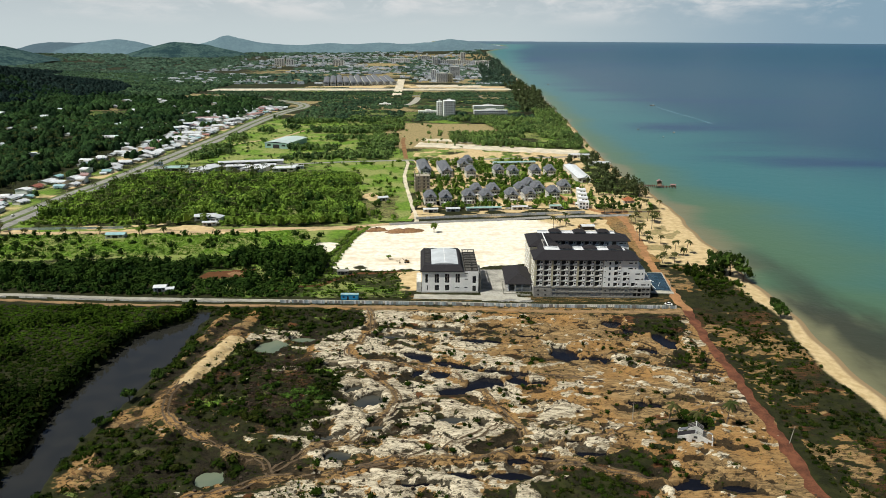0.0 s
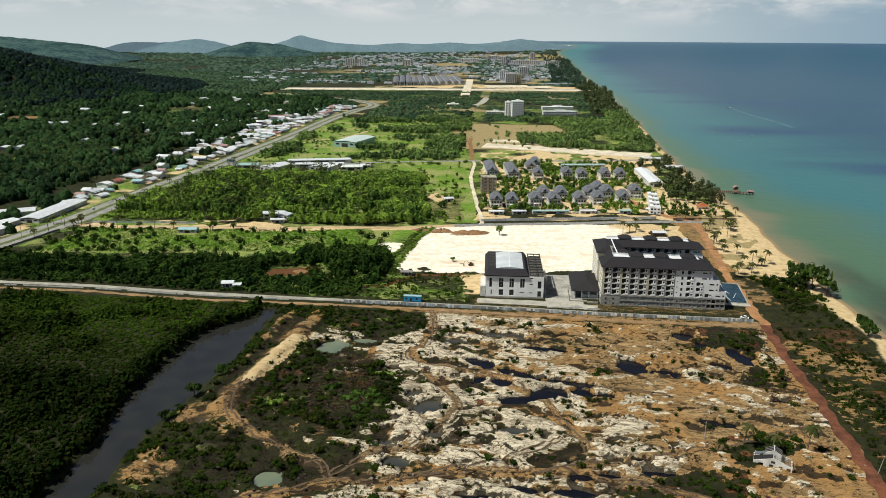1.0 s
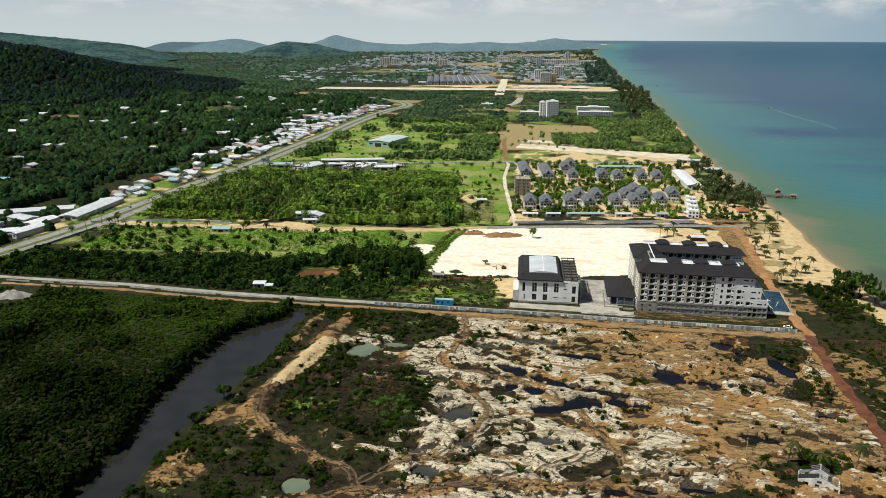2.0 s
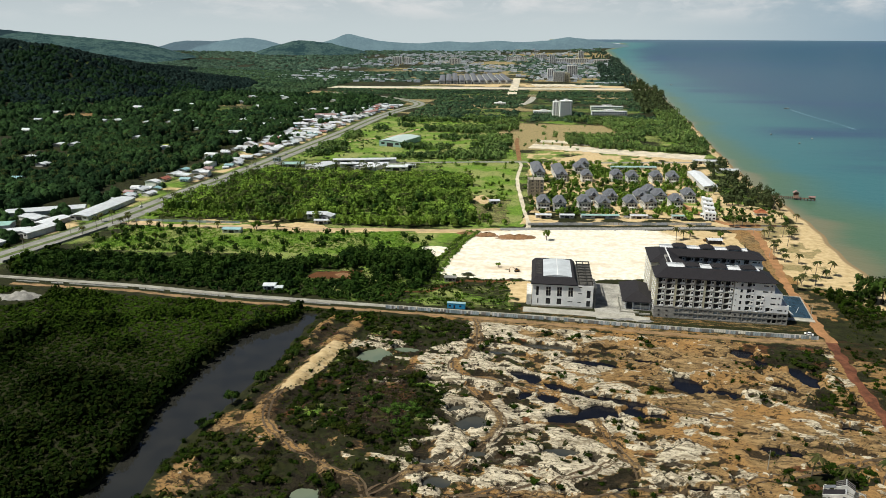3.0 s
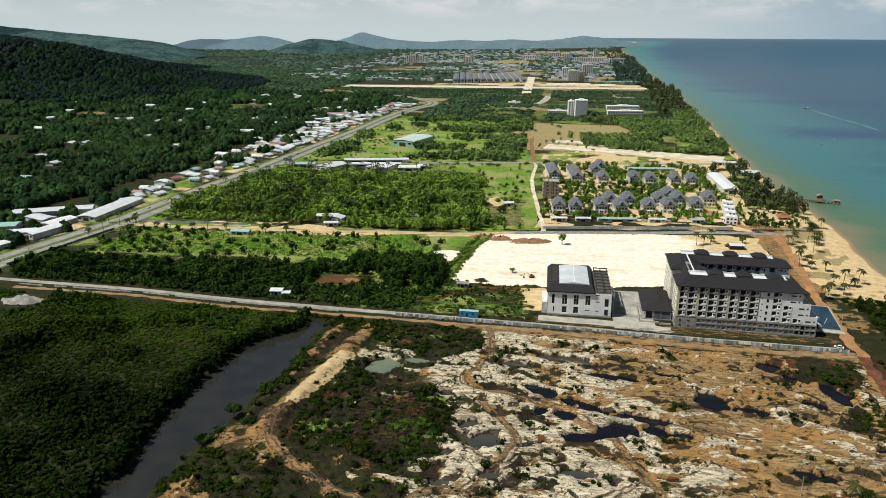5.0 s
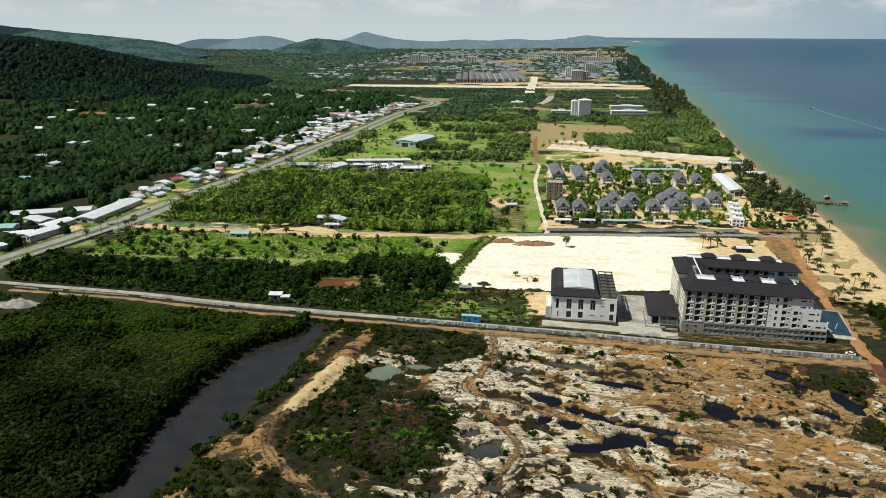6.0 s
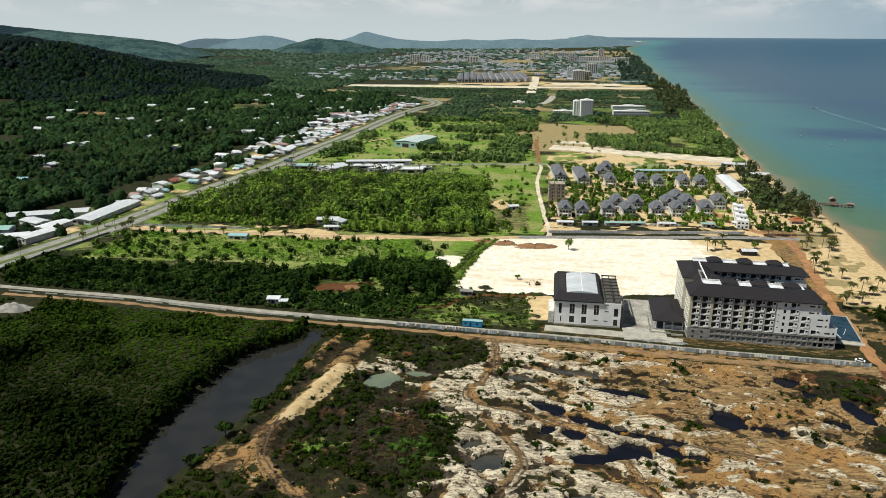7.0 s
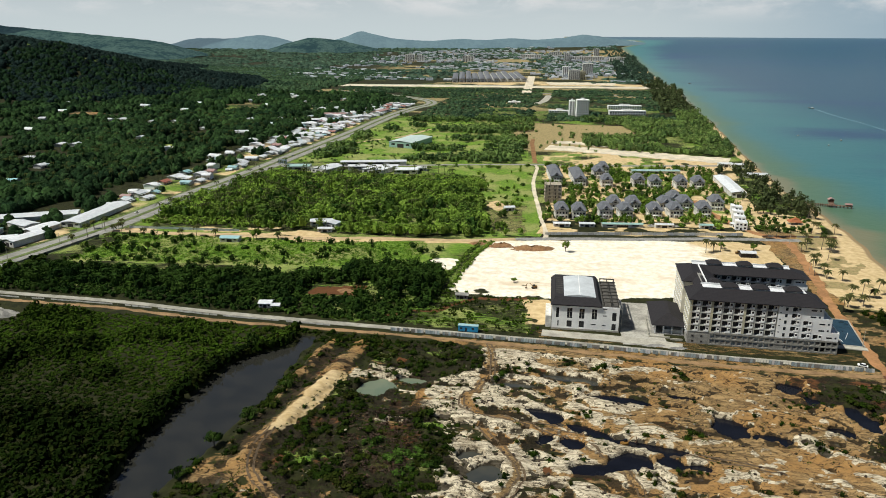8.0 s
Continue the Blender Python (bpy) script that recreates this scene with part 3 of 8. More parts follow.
sx, sy, quads = sheet(np.array(steps(0, 4700, 6, 1.13)), np.array(list(np.arange(-900, 1200, 14)) + steps(1200, 4300, 16, 1.03) + list(np.arange(4420, 4960, 45))))
seaward = sx + coast(sy) - 12 - 420 * smooth(sy, 4560, 4680)
me = pack("sea", np.stack([seaward, sy, SEA + swell(seaward, sy)], 1), quads, M_SEA, True)
off = np.clip((sx - 12) / (1400 * np.interp(sy, [200, 450, 750, 1100, 2200, 4000], [2.0, 1.3, 0.6, 0.42, 0.3, 0.25])), 0, 1) ** 0.8
paint(me, "offshore", off, off, off)
# darker ragged band along the southern shore
shallow_dark = smooth(sx + 10 * fbm(sy / 40, sx / 40, 301, 3), 15, 24) * smooth(sx + 16 * fbm(sy / 60, sx / 30, 302, 3), 74, 44) * smooth(sy + 60 * fbm(sx / 30, sy / 50, 303, 2), 520, 420)
paint(me, "seagrass", shallow_dark, shallow_dark, shallow_dark)
tagged(new("water", me), "calm blue-green tropical sea along the beach", "sea", kind="structure")


def water_disc(name, x, y, a, b, turn, z, mat, label):
    bm = bmesh.new()
    ring = [bm.verts.new((a * math.cos(k * math.pi / 16), b * math.sin(k * math.pi / 16), 0)) for k in range(32)]
    bm.faces.new(ring)
    me = bpy.data.meshes.new(name)
    bm.to_mesh(me)
    bm.free()
    me.materials.append(mat)
    ob = new(name, me)
    ob.matrix_world = pose(x, y, z, 0, 0, turn)
    return tagged(ob, label, "pond", kind="structure")


for k, (px, py, a, b, turn) in enumerate(PONDS):
    mat, label = (M_POOL_GREEN, "milky green pond in the dug-over sand") if k < 2 or k == len(PONDS) - 1 else (M_POOL_DARK, "dark rain pool in the dug-over sand")
    if GREY_PONDS <= k < len(PONDS) - 1:
        mat, label = M_POOL_GREY, "grey muddy pond in the dug-over sand"
    water_disc("water_pond", px, py, a * 1.55 + 1.2, b * 1.55 + 1.2, turn, -0.6 - 0.006 * k, mat, label)

cx, cy, quads = sheet(np.linspace(-172, -108, 9), np.linspace(-120, 391, 20))
me = pack("canal", np.stack([cx, cy, np.full(len(cx), -0.95)], 1), quads, M_CANAL)
tagged(new("water_canal", me), "still grey-brown canal between mangrove scrub and spoil bank", "canal", kind="structure")


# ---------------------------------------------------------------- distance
# Distance haze is put into the hills as bluish colour and a faint glow.
def far_hill_material(name, dark, light, haze_glow, power, relief=14):
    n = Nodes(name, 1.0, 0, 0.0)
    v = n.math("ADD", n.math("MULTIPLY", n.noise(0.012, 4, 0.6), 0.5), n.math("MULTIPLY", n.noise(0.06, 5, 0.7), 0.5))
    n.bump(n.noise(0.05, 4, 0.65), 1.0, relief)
    return n.done(n.mix(n.ramp(v, 0.4, 0.6), dark, light), None, haze_glow, power)


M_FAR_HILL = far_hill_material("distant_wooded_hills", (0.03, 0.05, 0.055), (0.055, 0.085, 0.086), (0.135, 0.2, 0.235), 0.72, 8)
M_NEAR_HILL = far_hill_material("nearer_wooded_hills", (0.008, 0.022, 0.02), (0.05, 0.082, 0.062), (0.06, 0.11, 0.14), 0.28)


def hill_range(x0, x1, y, depth, skyline, seed, mat=None):
    """A wooded range: a ridge whose height follows a few summits, with slopes to both sides."""
    xs, ys = np.linspace(x0, x1, 140), np.linspace(-1, 1, 17)
    gx, gv, quads = sheet(xs, ys)
    px, pz = [p[0] for p in skyline], [p[1] for p in skyline]
    top = np.interp(gx, px, pz)
    top = (top + np.interp(gx - 25, px, pz) + np.interp(gx + 25, px, pz)) / 3
    top = top + 2.5 * fbm(gx / 40, gx * 0, seed, 3)
    spur = 0.9 * fbm(gx / 130, gv * 2.5, seed + 3, 3)
    z = -6 + (top + 6) * (1 - np.abs(gv) ** (1.25 + 0.5 * spur)) * (1 + 0.12 * spur * np.abs(gv))
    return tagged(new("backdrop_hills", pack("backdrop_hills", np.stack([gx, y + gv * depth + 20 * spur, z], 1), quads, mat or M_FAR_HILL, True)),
                  "distant wooded hill range with painted blue-green haze", "hill", kind="structure")


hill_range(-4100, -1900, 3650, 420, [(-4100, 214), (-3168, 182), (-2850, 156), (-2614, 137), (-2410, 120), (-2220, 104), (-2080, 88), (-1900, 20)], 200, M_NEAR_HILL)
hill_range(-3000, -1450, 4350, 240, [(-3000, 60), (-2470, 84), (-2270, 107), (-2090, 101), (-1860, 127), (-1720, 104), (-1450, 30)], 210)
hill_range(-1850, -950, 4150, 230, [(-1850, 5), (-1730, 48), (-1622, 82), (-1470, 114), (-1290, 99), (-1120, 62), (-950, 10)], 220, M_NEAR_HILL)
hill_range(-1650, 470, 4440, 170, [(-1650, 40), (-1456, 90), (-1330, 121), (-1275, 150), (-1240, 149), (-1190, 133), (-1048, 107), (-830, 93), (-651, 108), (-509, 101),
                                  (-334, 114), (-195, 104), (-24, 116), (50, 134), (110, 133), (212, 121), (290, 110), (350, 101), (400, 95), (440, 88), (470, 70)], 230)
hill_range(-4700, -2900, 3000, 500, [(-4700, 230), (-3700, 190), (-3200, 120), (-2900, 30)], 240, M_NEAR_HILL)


def sky_material():
    n = Nodes("hazy_clouded_sky", 1.0, 0, 0.0)
    cloud = n.noise(0.0016, 6, 0.6, (1, 1, 3.2), 0, 0.3)
    wisp = n.noise(0.006, 5, 0.6, (1, 1, 2.5), 0, 0.5)
    sep = n.t.nodes.new("ShaderNodeSeparateXYZ")
    n.t.links.new(n.co, sep.inputs[0])
    up = n.ramp(sep.outputs[2], 110, 420)
    c = n.mix(up, (0.6, 0.68, 0.7), (0.54, 0.61, 0.64))
    c = n.mix(n.ramp(sep.outputs[0], 200, 2600), c, (0.27, 0.4, 0.5))
    c = n.mix(n.math("MULTIPLY", n.ramp(cloud, 0.44, 0.7), n.ramp(sep.outputs[2], 180, 380)), c, (0.78, 0.79, 0.79))
    c = n.mix(n.math("MULTIPLY", n.ramp(wisp, 0.52, 0.66), n.ramp(sep.outputs[2], 220, 400, 0, 0.25)), c, (0.9, 0.9, 0.9))
    n.done((0, 0, 0), None, c, 0.84)
    return n.mat


M_SKY = sky_material()
ax, az, quads = sheet(np.radians(np.linspace(-68, 62, 60)), np.linspace(-10, 1500, 12))
me = pack("backdrop_sky", np.stack([4930 * np.sin(ax), 4930 * np.cos(ax), az], 1), quads, M_SKY, True)
tagged(new("backdrop_sky", me), "pale hazy sky with soft white clouds", "sky", kind="structure")


# ---------------------------------------------------------------- shared materials
def roof_material(name, dark, light, ribs=0.35):
    """Tiles or sheets in courses."""
    n = Nodes(name, 0.75, 0, 0.3)
    w = n.t.nodes.new("ShaderNodeTexWave")
    w.bands_direction = "Z"
    w.inputs["Scale"].default_value, w.inputs["Distortion"].default_value = 1.1, 0.6
    n.t.links.new(n.co, w.inputs["Vector"])
    v = n.math("ADD", n.math("MULTIPLY", n.noise(0.9, 5), 0.6), n.math("MULTIPLY", n.noise(5, 3), 0.4))
    c = n.mix(n.ramp(v, 0.3, 0.7), dark, light)
    c = n.mix(n.math("MULTIPLY", w.outputs[1], ribs), c, tuple(k * 0.5 for k in dark))
    n.bump(w.outputs[1], 0.4, 0.06)
    return n.done(c)


def metal_sheet(name, colour, rust=0.35):
    """Corrugated sheet with streaks of rust and dirt; single roofs differ."""
    n = Nodes(name, 0.45, 0.0, 0.5)
    streaks = n.noise(0.5, 5, 0.6, (3, 0.3, 1))
    c = n.mix(n.ramp(n.noise(0.3, 4), 0.35, 0.7), tuple(k * 0.8 for k in colour), colour)
    c = n.mix(n.math("MULTIPLY", n.ramp(streaks, 0.5, 0.75), rust), c, (0.2, 0.13, 0.08))
    c = n.mix(n.math("MULTIPLY", n.each(), 0.45), c, (0.33, 0.35, 0.36))
    w = n.t.nodes.new("ShaderNodeTexWave")
    w.inputs["Scale"].default_value = 4
    n.t.links.new(n.co, w.inputs["Vector"])
    n.bump(w.outputs[1], 0.3, 0.03)
    return n.done(c)


M_ASPHALT = plain("worn_asphalt", (0.25, 0.24, 0.21), 0.9, 0.3, 0.12)
M_CONCRETE = plain("pale_concrete", (0.37, 0.345, 0.28), 0.85, 0.3, 0.12)
M_ROAD_SLAB = plain("dusty_road_concrete", (0.31, 0.29, 0.235), 0.9, 0.35, 0.12)
M_TRACK_DIRT = plain("dusty_tan_dirt", (0.26, 0.16, 0.075), 0.95, 0.35, 0.15)
M_SLAB = plain("raw_grey_concrete", (0.24, 0.23, 0.205), 0.9, 0.4, 0.25)
M_FORECOURT = plain("stained_concrete", (0.33, 0.31, 0.26), 0.9, 0.5, 0.1)
M_BAND = plain("weathered_grey_render", (0.5, 0.48, 0.42), 0.85, 0.25, 0.3)
M_DIRT = plain("orange_dirt", (0.23, 0.115, 0.045), 0.95, 0.35, 0.15)
M_PALE_DIRT = plain("pale_sandy_dirt", (0.46, 0.33, 0.18), 0.95, 0.25, 0.15)
M_STRIP = plain("pale_levelled_sand", (0.6, 0.52, 0.38), 0.95, 0.3, 0.06)
M_ORANGE_DIRT = plain("orange_laterite", (0.34, 0.17, 0.07), 0.95, 0.35, 0.12)
M_RED = plain("red_laterite", (0.135, 0.048, 0.022), 0.95, 0.5, 0.2)
M_TURF = plain("median_turf", (0.1, 0.13, 0.035), 0.95, 0.4, 0.2)
M_WHITE = plain("white_paint", (0.8, 0.79, 0.75), 0.7, 0.12, 0.2)
M_RENDER = plain("weathered_white_render", (0.6, 0.58, 0.52), 0.85, 0.3, 0.25)
M_BEIGE = plain("beige_render", (0.5, 0.46, 0.32), 0.85, 0.2, 0.3)
M_SIDE = plain("cream_render", (0.62, 0.57, 0.44), 0.85, 0.2, 0.3)
M_GREY_WALL = plain("bare_grey_blockwork", (0.27, 0.255, 0.22), 0.9, 0.35, 0.5)
M_RAW = plain("raw_beige_blockwork", (0.36, 0.31, 0.23), 0.9, 0.35, 0.4)
# Near-black fill: painted shade in openings, also dark doors and a cabin wall.
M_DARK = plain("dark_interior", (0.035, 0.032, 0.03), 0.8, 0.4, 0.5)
M_GLASS = plain("dark_window_glass", (0.02, 0.022, 0.026), 0.12, 0.2, 0.3, 0, 0.5)
M_TILE = roof_material("charcoal_roof_tiles", (0.012, 0.0105, 0.0115), (0.027, 0.023, 0.024))
M_SLATE = roof_material("grey_roof_tiles", (0.1, 0.105, 0.115), (0.17, 0.175, 0.185))
M_FLAT = plain("white_roof_screed", (0.62, 0.62, 0.61), 0.7, 0.2, 0.3)
M_BARREL = plain("pale_metal_barrel_roof", (0.5, 0.52, 0.52), 0.5, 0.15, 0.15)
M_SHEET = metal_sheet("galvanised_roof_sheet", (0.76, 0.77, 0.76), 0.25)
M_SHEET_GREEN = metal_sheet("green_roof_sheet", (0.3, 0.5, 0.42), 0.15)
M_SHEET_MINT = metal_sheet("pale_mint_roof_sheet", (0.55, 0.68, 0.6), 0.1)
M_SHEET_RED = metal_sheet("red_roof_sheet", (0.36, 0.12, 0.07), 0.2)
M_SHEET_BLUE = metal_sheet("blue_roof_sheet", (0.3, 0.52, 0.52), 0.15)
M_BLUE = plain("bright_blue_paint", (0.03, 0.28, 0.5), 0.5, 0.2, 0.6)
M_TEAL_FENCE = plain("pale_blue_fence_sheet", (0.42, 0.5, 0.5), 0.6, 0.35, 0.8, 0, 0.4, 0, 0.5)
M_POOL = plain("pool_water", (0.018, 0.042, 0.062), 0.25, 0.25, 0.2, 0, 0.12)
M_TIMBER = plain("weathered_timber", (0.17, 0.1, 0.065), 0.9, 0.35, 0.8)
M_TRUNK = plain("grey_brown_bark", (0.13, 0.105, 0.08), 0.95, 0.35, 1.5)
M_YELLOW = plain("yellow_machine_paint", (0.2, 0.1, 0.02), 0.5, 0.3, 0.8)
M_RUBBER = plain("black_rubber", (0.02, 0.02, 0.02), 0.9, 0.3, 2)
M_ORANGE_TILE = roof_material("orange_clay_tiles", (0.3, 0.09, 0.035), (0.42, 0.15, 0.06))
M_SIGN = plain("faded_billboard_back", (0.3, 0.37, 0.42), 0.6, 0.2, 0.5)


# ---------------------------------------------------------------- mesh helpers
def part(name, bm, material, parent, label="", smooth_shade=False):
    """Links a bmesh as one mesh object under a thing or part."""
    me = bpy.data.meshes.new(name)
    bm.normal_update()
    bm.to_mesh(me)
    bm.free()
    me.materials.append(material)
    if smooth_shade:
        for p in me.polygons:
            p.use_smooth = True
    ob = new(name, me)
    ob.parent = parent
    if label:
        ob["label"] = label
    return ob


def again(ob, m):
    """One more object on the same mesh, beside ob, under the same parent."""
    o = bpy.data.objects.new(ob.name.split(".")[0], ob.data)
    scene.collection.objects.link(o)
    o.parent = ob.parent
    o.matrix_basis = m
    if "label" in ob:
        o["label"] = ob["label"]
    return o


def thing(name, m, label, category, group="", kind=""):
    ob = new(name)
    ob.matrix_world = m
    return tagged(ob, label, category, group, kind)


def box(bm, x0, x1, y0, y1, z0, z1):
    v = [bm.verts.new((x, y, z)) for z in (z0, z1) for x, y in ((x0, y0), (x1, y0), (x1, y1), (x0, y1))]
    for f in ((3, 2, 1, 0), (4, 5, 6, 7), (0, 1, 5, 4), (1, 2, 6, 5), (2, 3, 7, 6), (3, 0, 4, 7)):
        bm.faces.new([v[i] for i in f])
    return bm


def boxes(*spans):
    bm = bmesh.new()
    for s in spans:
        box(bm, *s)
    return bm


def frustum(bm, low, z0, high, z1, thick=0.35):
    """A hipped roof: an eave rectangle (x0, x1, y0, y1) that narrows to an upper one, with a fascia."""
    rings = []
    for (x0, x1, y0, y1), z in ((low, z0 - thick), (low, z0), (high, z1)):
        rings.append([bm.verts.new(p + (z,)) for p in ((x0, y0), (x1, y0), (x1, y1), (x0, y1))])
    bm.faces.new(rings[0][::-1])
    for a, b in zip(rings, rings[1:]):
        for k in range(4):
            bm.faces.new((a[k], a[(k + 1) % 4], b[(k + 1) % 4], b[k]))
    bm.faces.new(rings[2])
    return bm


def gable(bm, x0, x1, y0, y1, z0, z1, along="y", thick=0.2, over=0.5):
    """A double-pitched roof with a thickness and an overhang."""
    x0, x1, y0, y1 = x0 - over, x1 + over, y0 - over, y1 + over
    if along == "y":
        xm = (x0 + x1) / 2
        prof = [(x0, z0), (xm, z1), (x1, z0), (x1, z0 - thick), (xm, z1 - thick), (x0, z0 - thick)]
        ends = [[bm.verts.new((x, y, z)) for x, z in prof] for y in (y0, y1)]
    else:
        ym = (y0 + y1) / 2
        prof = [(y0, z0), (ym, z1), (y1, z0), (y1, z0 - thick), (ym, z1 - thick), (y0, z0 - thick)]
        ends = [[bm.verts.new((x, y, z)) for y, z in prof] for x in (x0, x1)]
    a, b = ends
    for k in range(6):
        bm.faces.new((a[k], a[(k + 1) % 6], b[(k + 1) % 6], b[k]))
    bm.faces.new((a[0], a[5], a[4], a[1])), bm.faces.new((a[1], a[4], a[3], a[2]))
    bm.faces.new((b[1], b[4], b[5], b[0])), bm.faces.new((b[2], b[3], b[4], b[1]))
    return bm


def tube(bm, pts, radii, sides=6):
    """A tapered round stem through the points."""
    rings = []
    for p, r in zip(pts, radii):
        rings.append([bm.verts.new((p[0] + r * math.cos(2 * math.pi * k / sides), p[1] + r * math.sin(2 * math.pi * k / sides), p[2])) for k in range(sides)])
    for a, b in zip(rings, rings[1:]):
        for k in range(sides):
            bm.faces.new((a[k], a[(k + 1) % sides], b[(k + 1) % sides], b[k]))
    bm.faces.new(rings[-1]), bm.faces.new(rings[0][::-1])
    return bm


# ---------------------------------------------------------------- roads
def resample(pts, step):
    out = []
    p = [np.array(q, float) for q in pts]
    p = [2 * p[0] - p[1]] + p + [2 * p[-1] - p[-2]]
    for a, b, c, d in zip(p, p[1:], p[2:], p[3:]):
        n = max(1, int(np.linalg.norm(c - b) / step))
        for k in range(n):
            t = k / n
            out.append(0.5 * (2 * b + (c - a) * t + (2 * a - 5 * b + 4 * c - d) * t * t + (3 * b - a - 3 * c + d) * t ** 3))
    out.append(p[-2])
    return np.array(out)


def ribbon(name, line, left, right, top, mat, label, category, ragged=0.0, step=4.0, parent=None):
    """A road bed between two offsets from a centre line, with kerb-high sides."""
    c = resample(line, step)
    d = np.gradient(c, axis=0)
    d /= np.linalg.norm(d, axis=1)[:, None]
    side = np.stack([d[:, 1], -d[:, 0]], 1)
    s = np.cumsum(np.r_[0, np.linalg.norm(np.diff(c, axis=0), axis=1)])
    wl = left + ragged * fbm(s / 6, s * 0, 7, 3)
    wr = right + ragged * fbm(s / 6, s * 0 + 5, 8, 3)
    rows = []
    for w, dz in ((wl - 0.25, -0.6), (wl, 0), (wr, 0), (wr + 0.25, -0.6)):
        rows.append(np.c_[c + side * np.asarray(w)[:, None], np.full(len(c), top + dz)])
    co = np.stack(rows, 1).reshape(-1, 3)
    i = np.arange(len(c) * 4).reshape(-1, 4)
    q = np.concatenate([np.stack([i[:-1, k], i[:-1, k + 1], i[1:, k + 1], i[1:, k]], 1) for k in range(3)])
    ob = new(name, pack(name, co, q[:, ::-1], mat))
    if parent is not None:
        ob.parent = parent
        return ob
    return tagged(ob, label, category, kind="structure")


ribbon("road_main", MAIN_ROAD, -11.5, -2.2, 0.16, M_ASPHALT, "grey asphalt carriageway of the coast highway", "road")
ribbon("road_main", MAIN_ROAD, 2.2, 11.5, 0.16, M_ASPHALT, "grey asphalt carriageway of the coast highway", "road")
ribbon("road_median", MAIN_ROAD, -2.2, 2.2, 0.34, M_TURF, "grassy median of the coast highway", "median", 0.3)
ribbon("road_shoulder", MAIN_ROAD, -14.5, -11.7, 0.1, M_TURF, "grassy shoulder beside the highway", "road shoulder", 1.2)
ribbon("road_shoulder", MAIN_ROAD, 11.7, 14.5, 0.1, M_TURF, "grassy shoulder beside the highway", "road shoulder", 1.0)
ribbon("road_concrete", SIDE_ROAD, -2.1, 2.0, 0.18, M_ROAD_SLAB, "pale concrete side road", "road", 0.15)
ribbon("road_dirt", DIRT_ROAD, -1.6, 1.5, 0.1, M_TRACK_DIRT, "rutted tan dirt track", "road", 1.1, 2.0)
ribbon("road_dirt", MID_ROAD[:9], -3.3, 3.3, 0.12, M_PALE_DIRT, "wide sandy dirt road", "road", 1.2)
ribbon("road_grey", MID_ROAD[7:], -3.6, 3.6, 0.16, M_SLAB, "grey concrete road behind the sand lot", "road", 0.2)
# One road in two materials: brighter for the sunlit stretch, darker southward.
ribbon("road_red", RED_ROAD[:8], -3.0, 3.0, 0.12, M_ORANGE_DIRT, "orange dirt road behind the hotel", "road", 1.8, 2.0)
ribbon("road_red", RED_ROAD[7:], -2.4, 2.4, 0.12, M_RED, "red laterite road along the beach land", "road", 1.7, 2.0)
ribbon("road_north", NORTH_ROAD, -3.5, 3.5, 0.16, M_ASPHALT, "narrow grey road across the fields", "road", 0.2)
ribbon("road_red", RED_PATH, -2.8, 2.8, 0.12, M_DIRT, "short orange dirt road", "road", 1.0)
ribbon("road_pale", PALE_PATH, -1.8, 1.8, 0.12, M_STRIP, "pale sandy lane beside the villas", "road", 0.8)
ribbon("road_pale", [(-290, 1030), (-270, 1060), (-240, 1100), (-215, 1190)], -3, 3, 0.12, M_PALE_DIRT, "pale sandy track by the highway", "road", 0.8)
ribbon("road_avenue", [(-103, 1890), (-112, 2200), (-126, 2640)], -12, 12, 0.6, M_STRIP, "broad unfinished sandy avenue", "road", 1.0, 20)
ribbon("road_far", [(-66, 1640), (-52, 1720), (-44, 1860)], -8, 8, 0.4, M_CONCRETE, "short broad concrete road", "road", 0.5, 20)
ribbon("road_far", [(-700, 2120), (-400, 2155), (0, 2170), (262, 2195)], -9, 9, 0.5, M_CONCRETE, "pale runway-like road across the plain", "road", 1.0, 20)
ribbon("road_far", [(-120, 1900), (0, 1915), (240, 1860)], -6, 6, 0.4, M_SLAB, "grey road towards the shore", "road", 0.6, 20)
ribbon("ground_sand", [(-26, 1034), (20, 1026), (70, 1008), (130, 988), (196, 968)], -22, 19, 0.3, M_STRIP, "wide strip of levelled pale sand", "sand", 7.0, 5)
ribbon("ground_sand", [(-60, 2285), (40, 2300), (140, 2290)], -55, 50, 0.3, M_STRIP, "patch of levelled pale sand", "sand", 16.0, 8)
ribbon("ground_sand", [(-690, 2092), (-400, 2118), (0, 2150), (268, 2178)], -34, 36, 0.35, M_STRIP, "pale levelled strip across the plain", "sand", 9.0, 15)
ribbon("ground_sand", [(60, 1062), (20, 1080), (-18, 1088)], -14, 12, 0.25, M_STRIP, "patch of levelled pale sand", "sand", 6.0, 5)
M_WAKE = plain("pale_wake", (0.16, 0.27, 0.31), 0.5, 0.3, 0.05)
ribbon("water_wake", [(504, 1651), (504, 1522), (510, 1422), (509, 1319)], -0.9, 0.9, SEA + 0.12, M_WAKE, "thin pale wake on the sea", "wake", 1.2, 15)
ribbon("pavement", [(44, 404), (43, 430), (42, 463)], -13, 9, 0.1, M_FORECOURT, "grey concrete forecourt between hall and hotel", "pavement", 0.4)
ribbon("pavement", [(-10, 411.5), (34, 410), (60, 406)], -3.5, 4, 0.14, M_CONCRETE, "pale concrete drive in front of the hall", "pavement", 0.5)


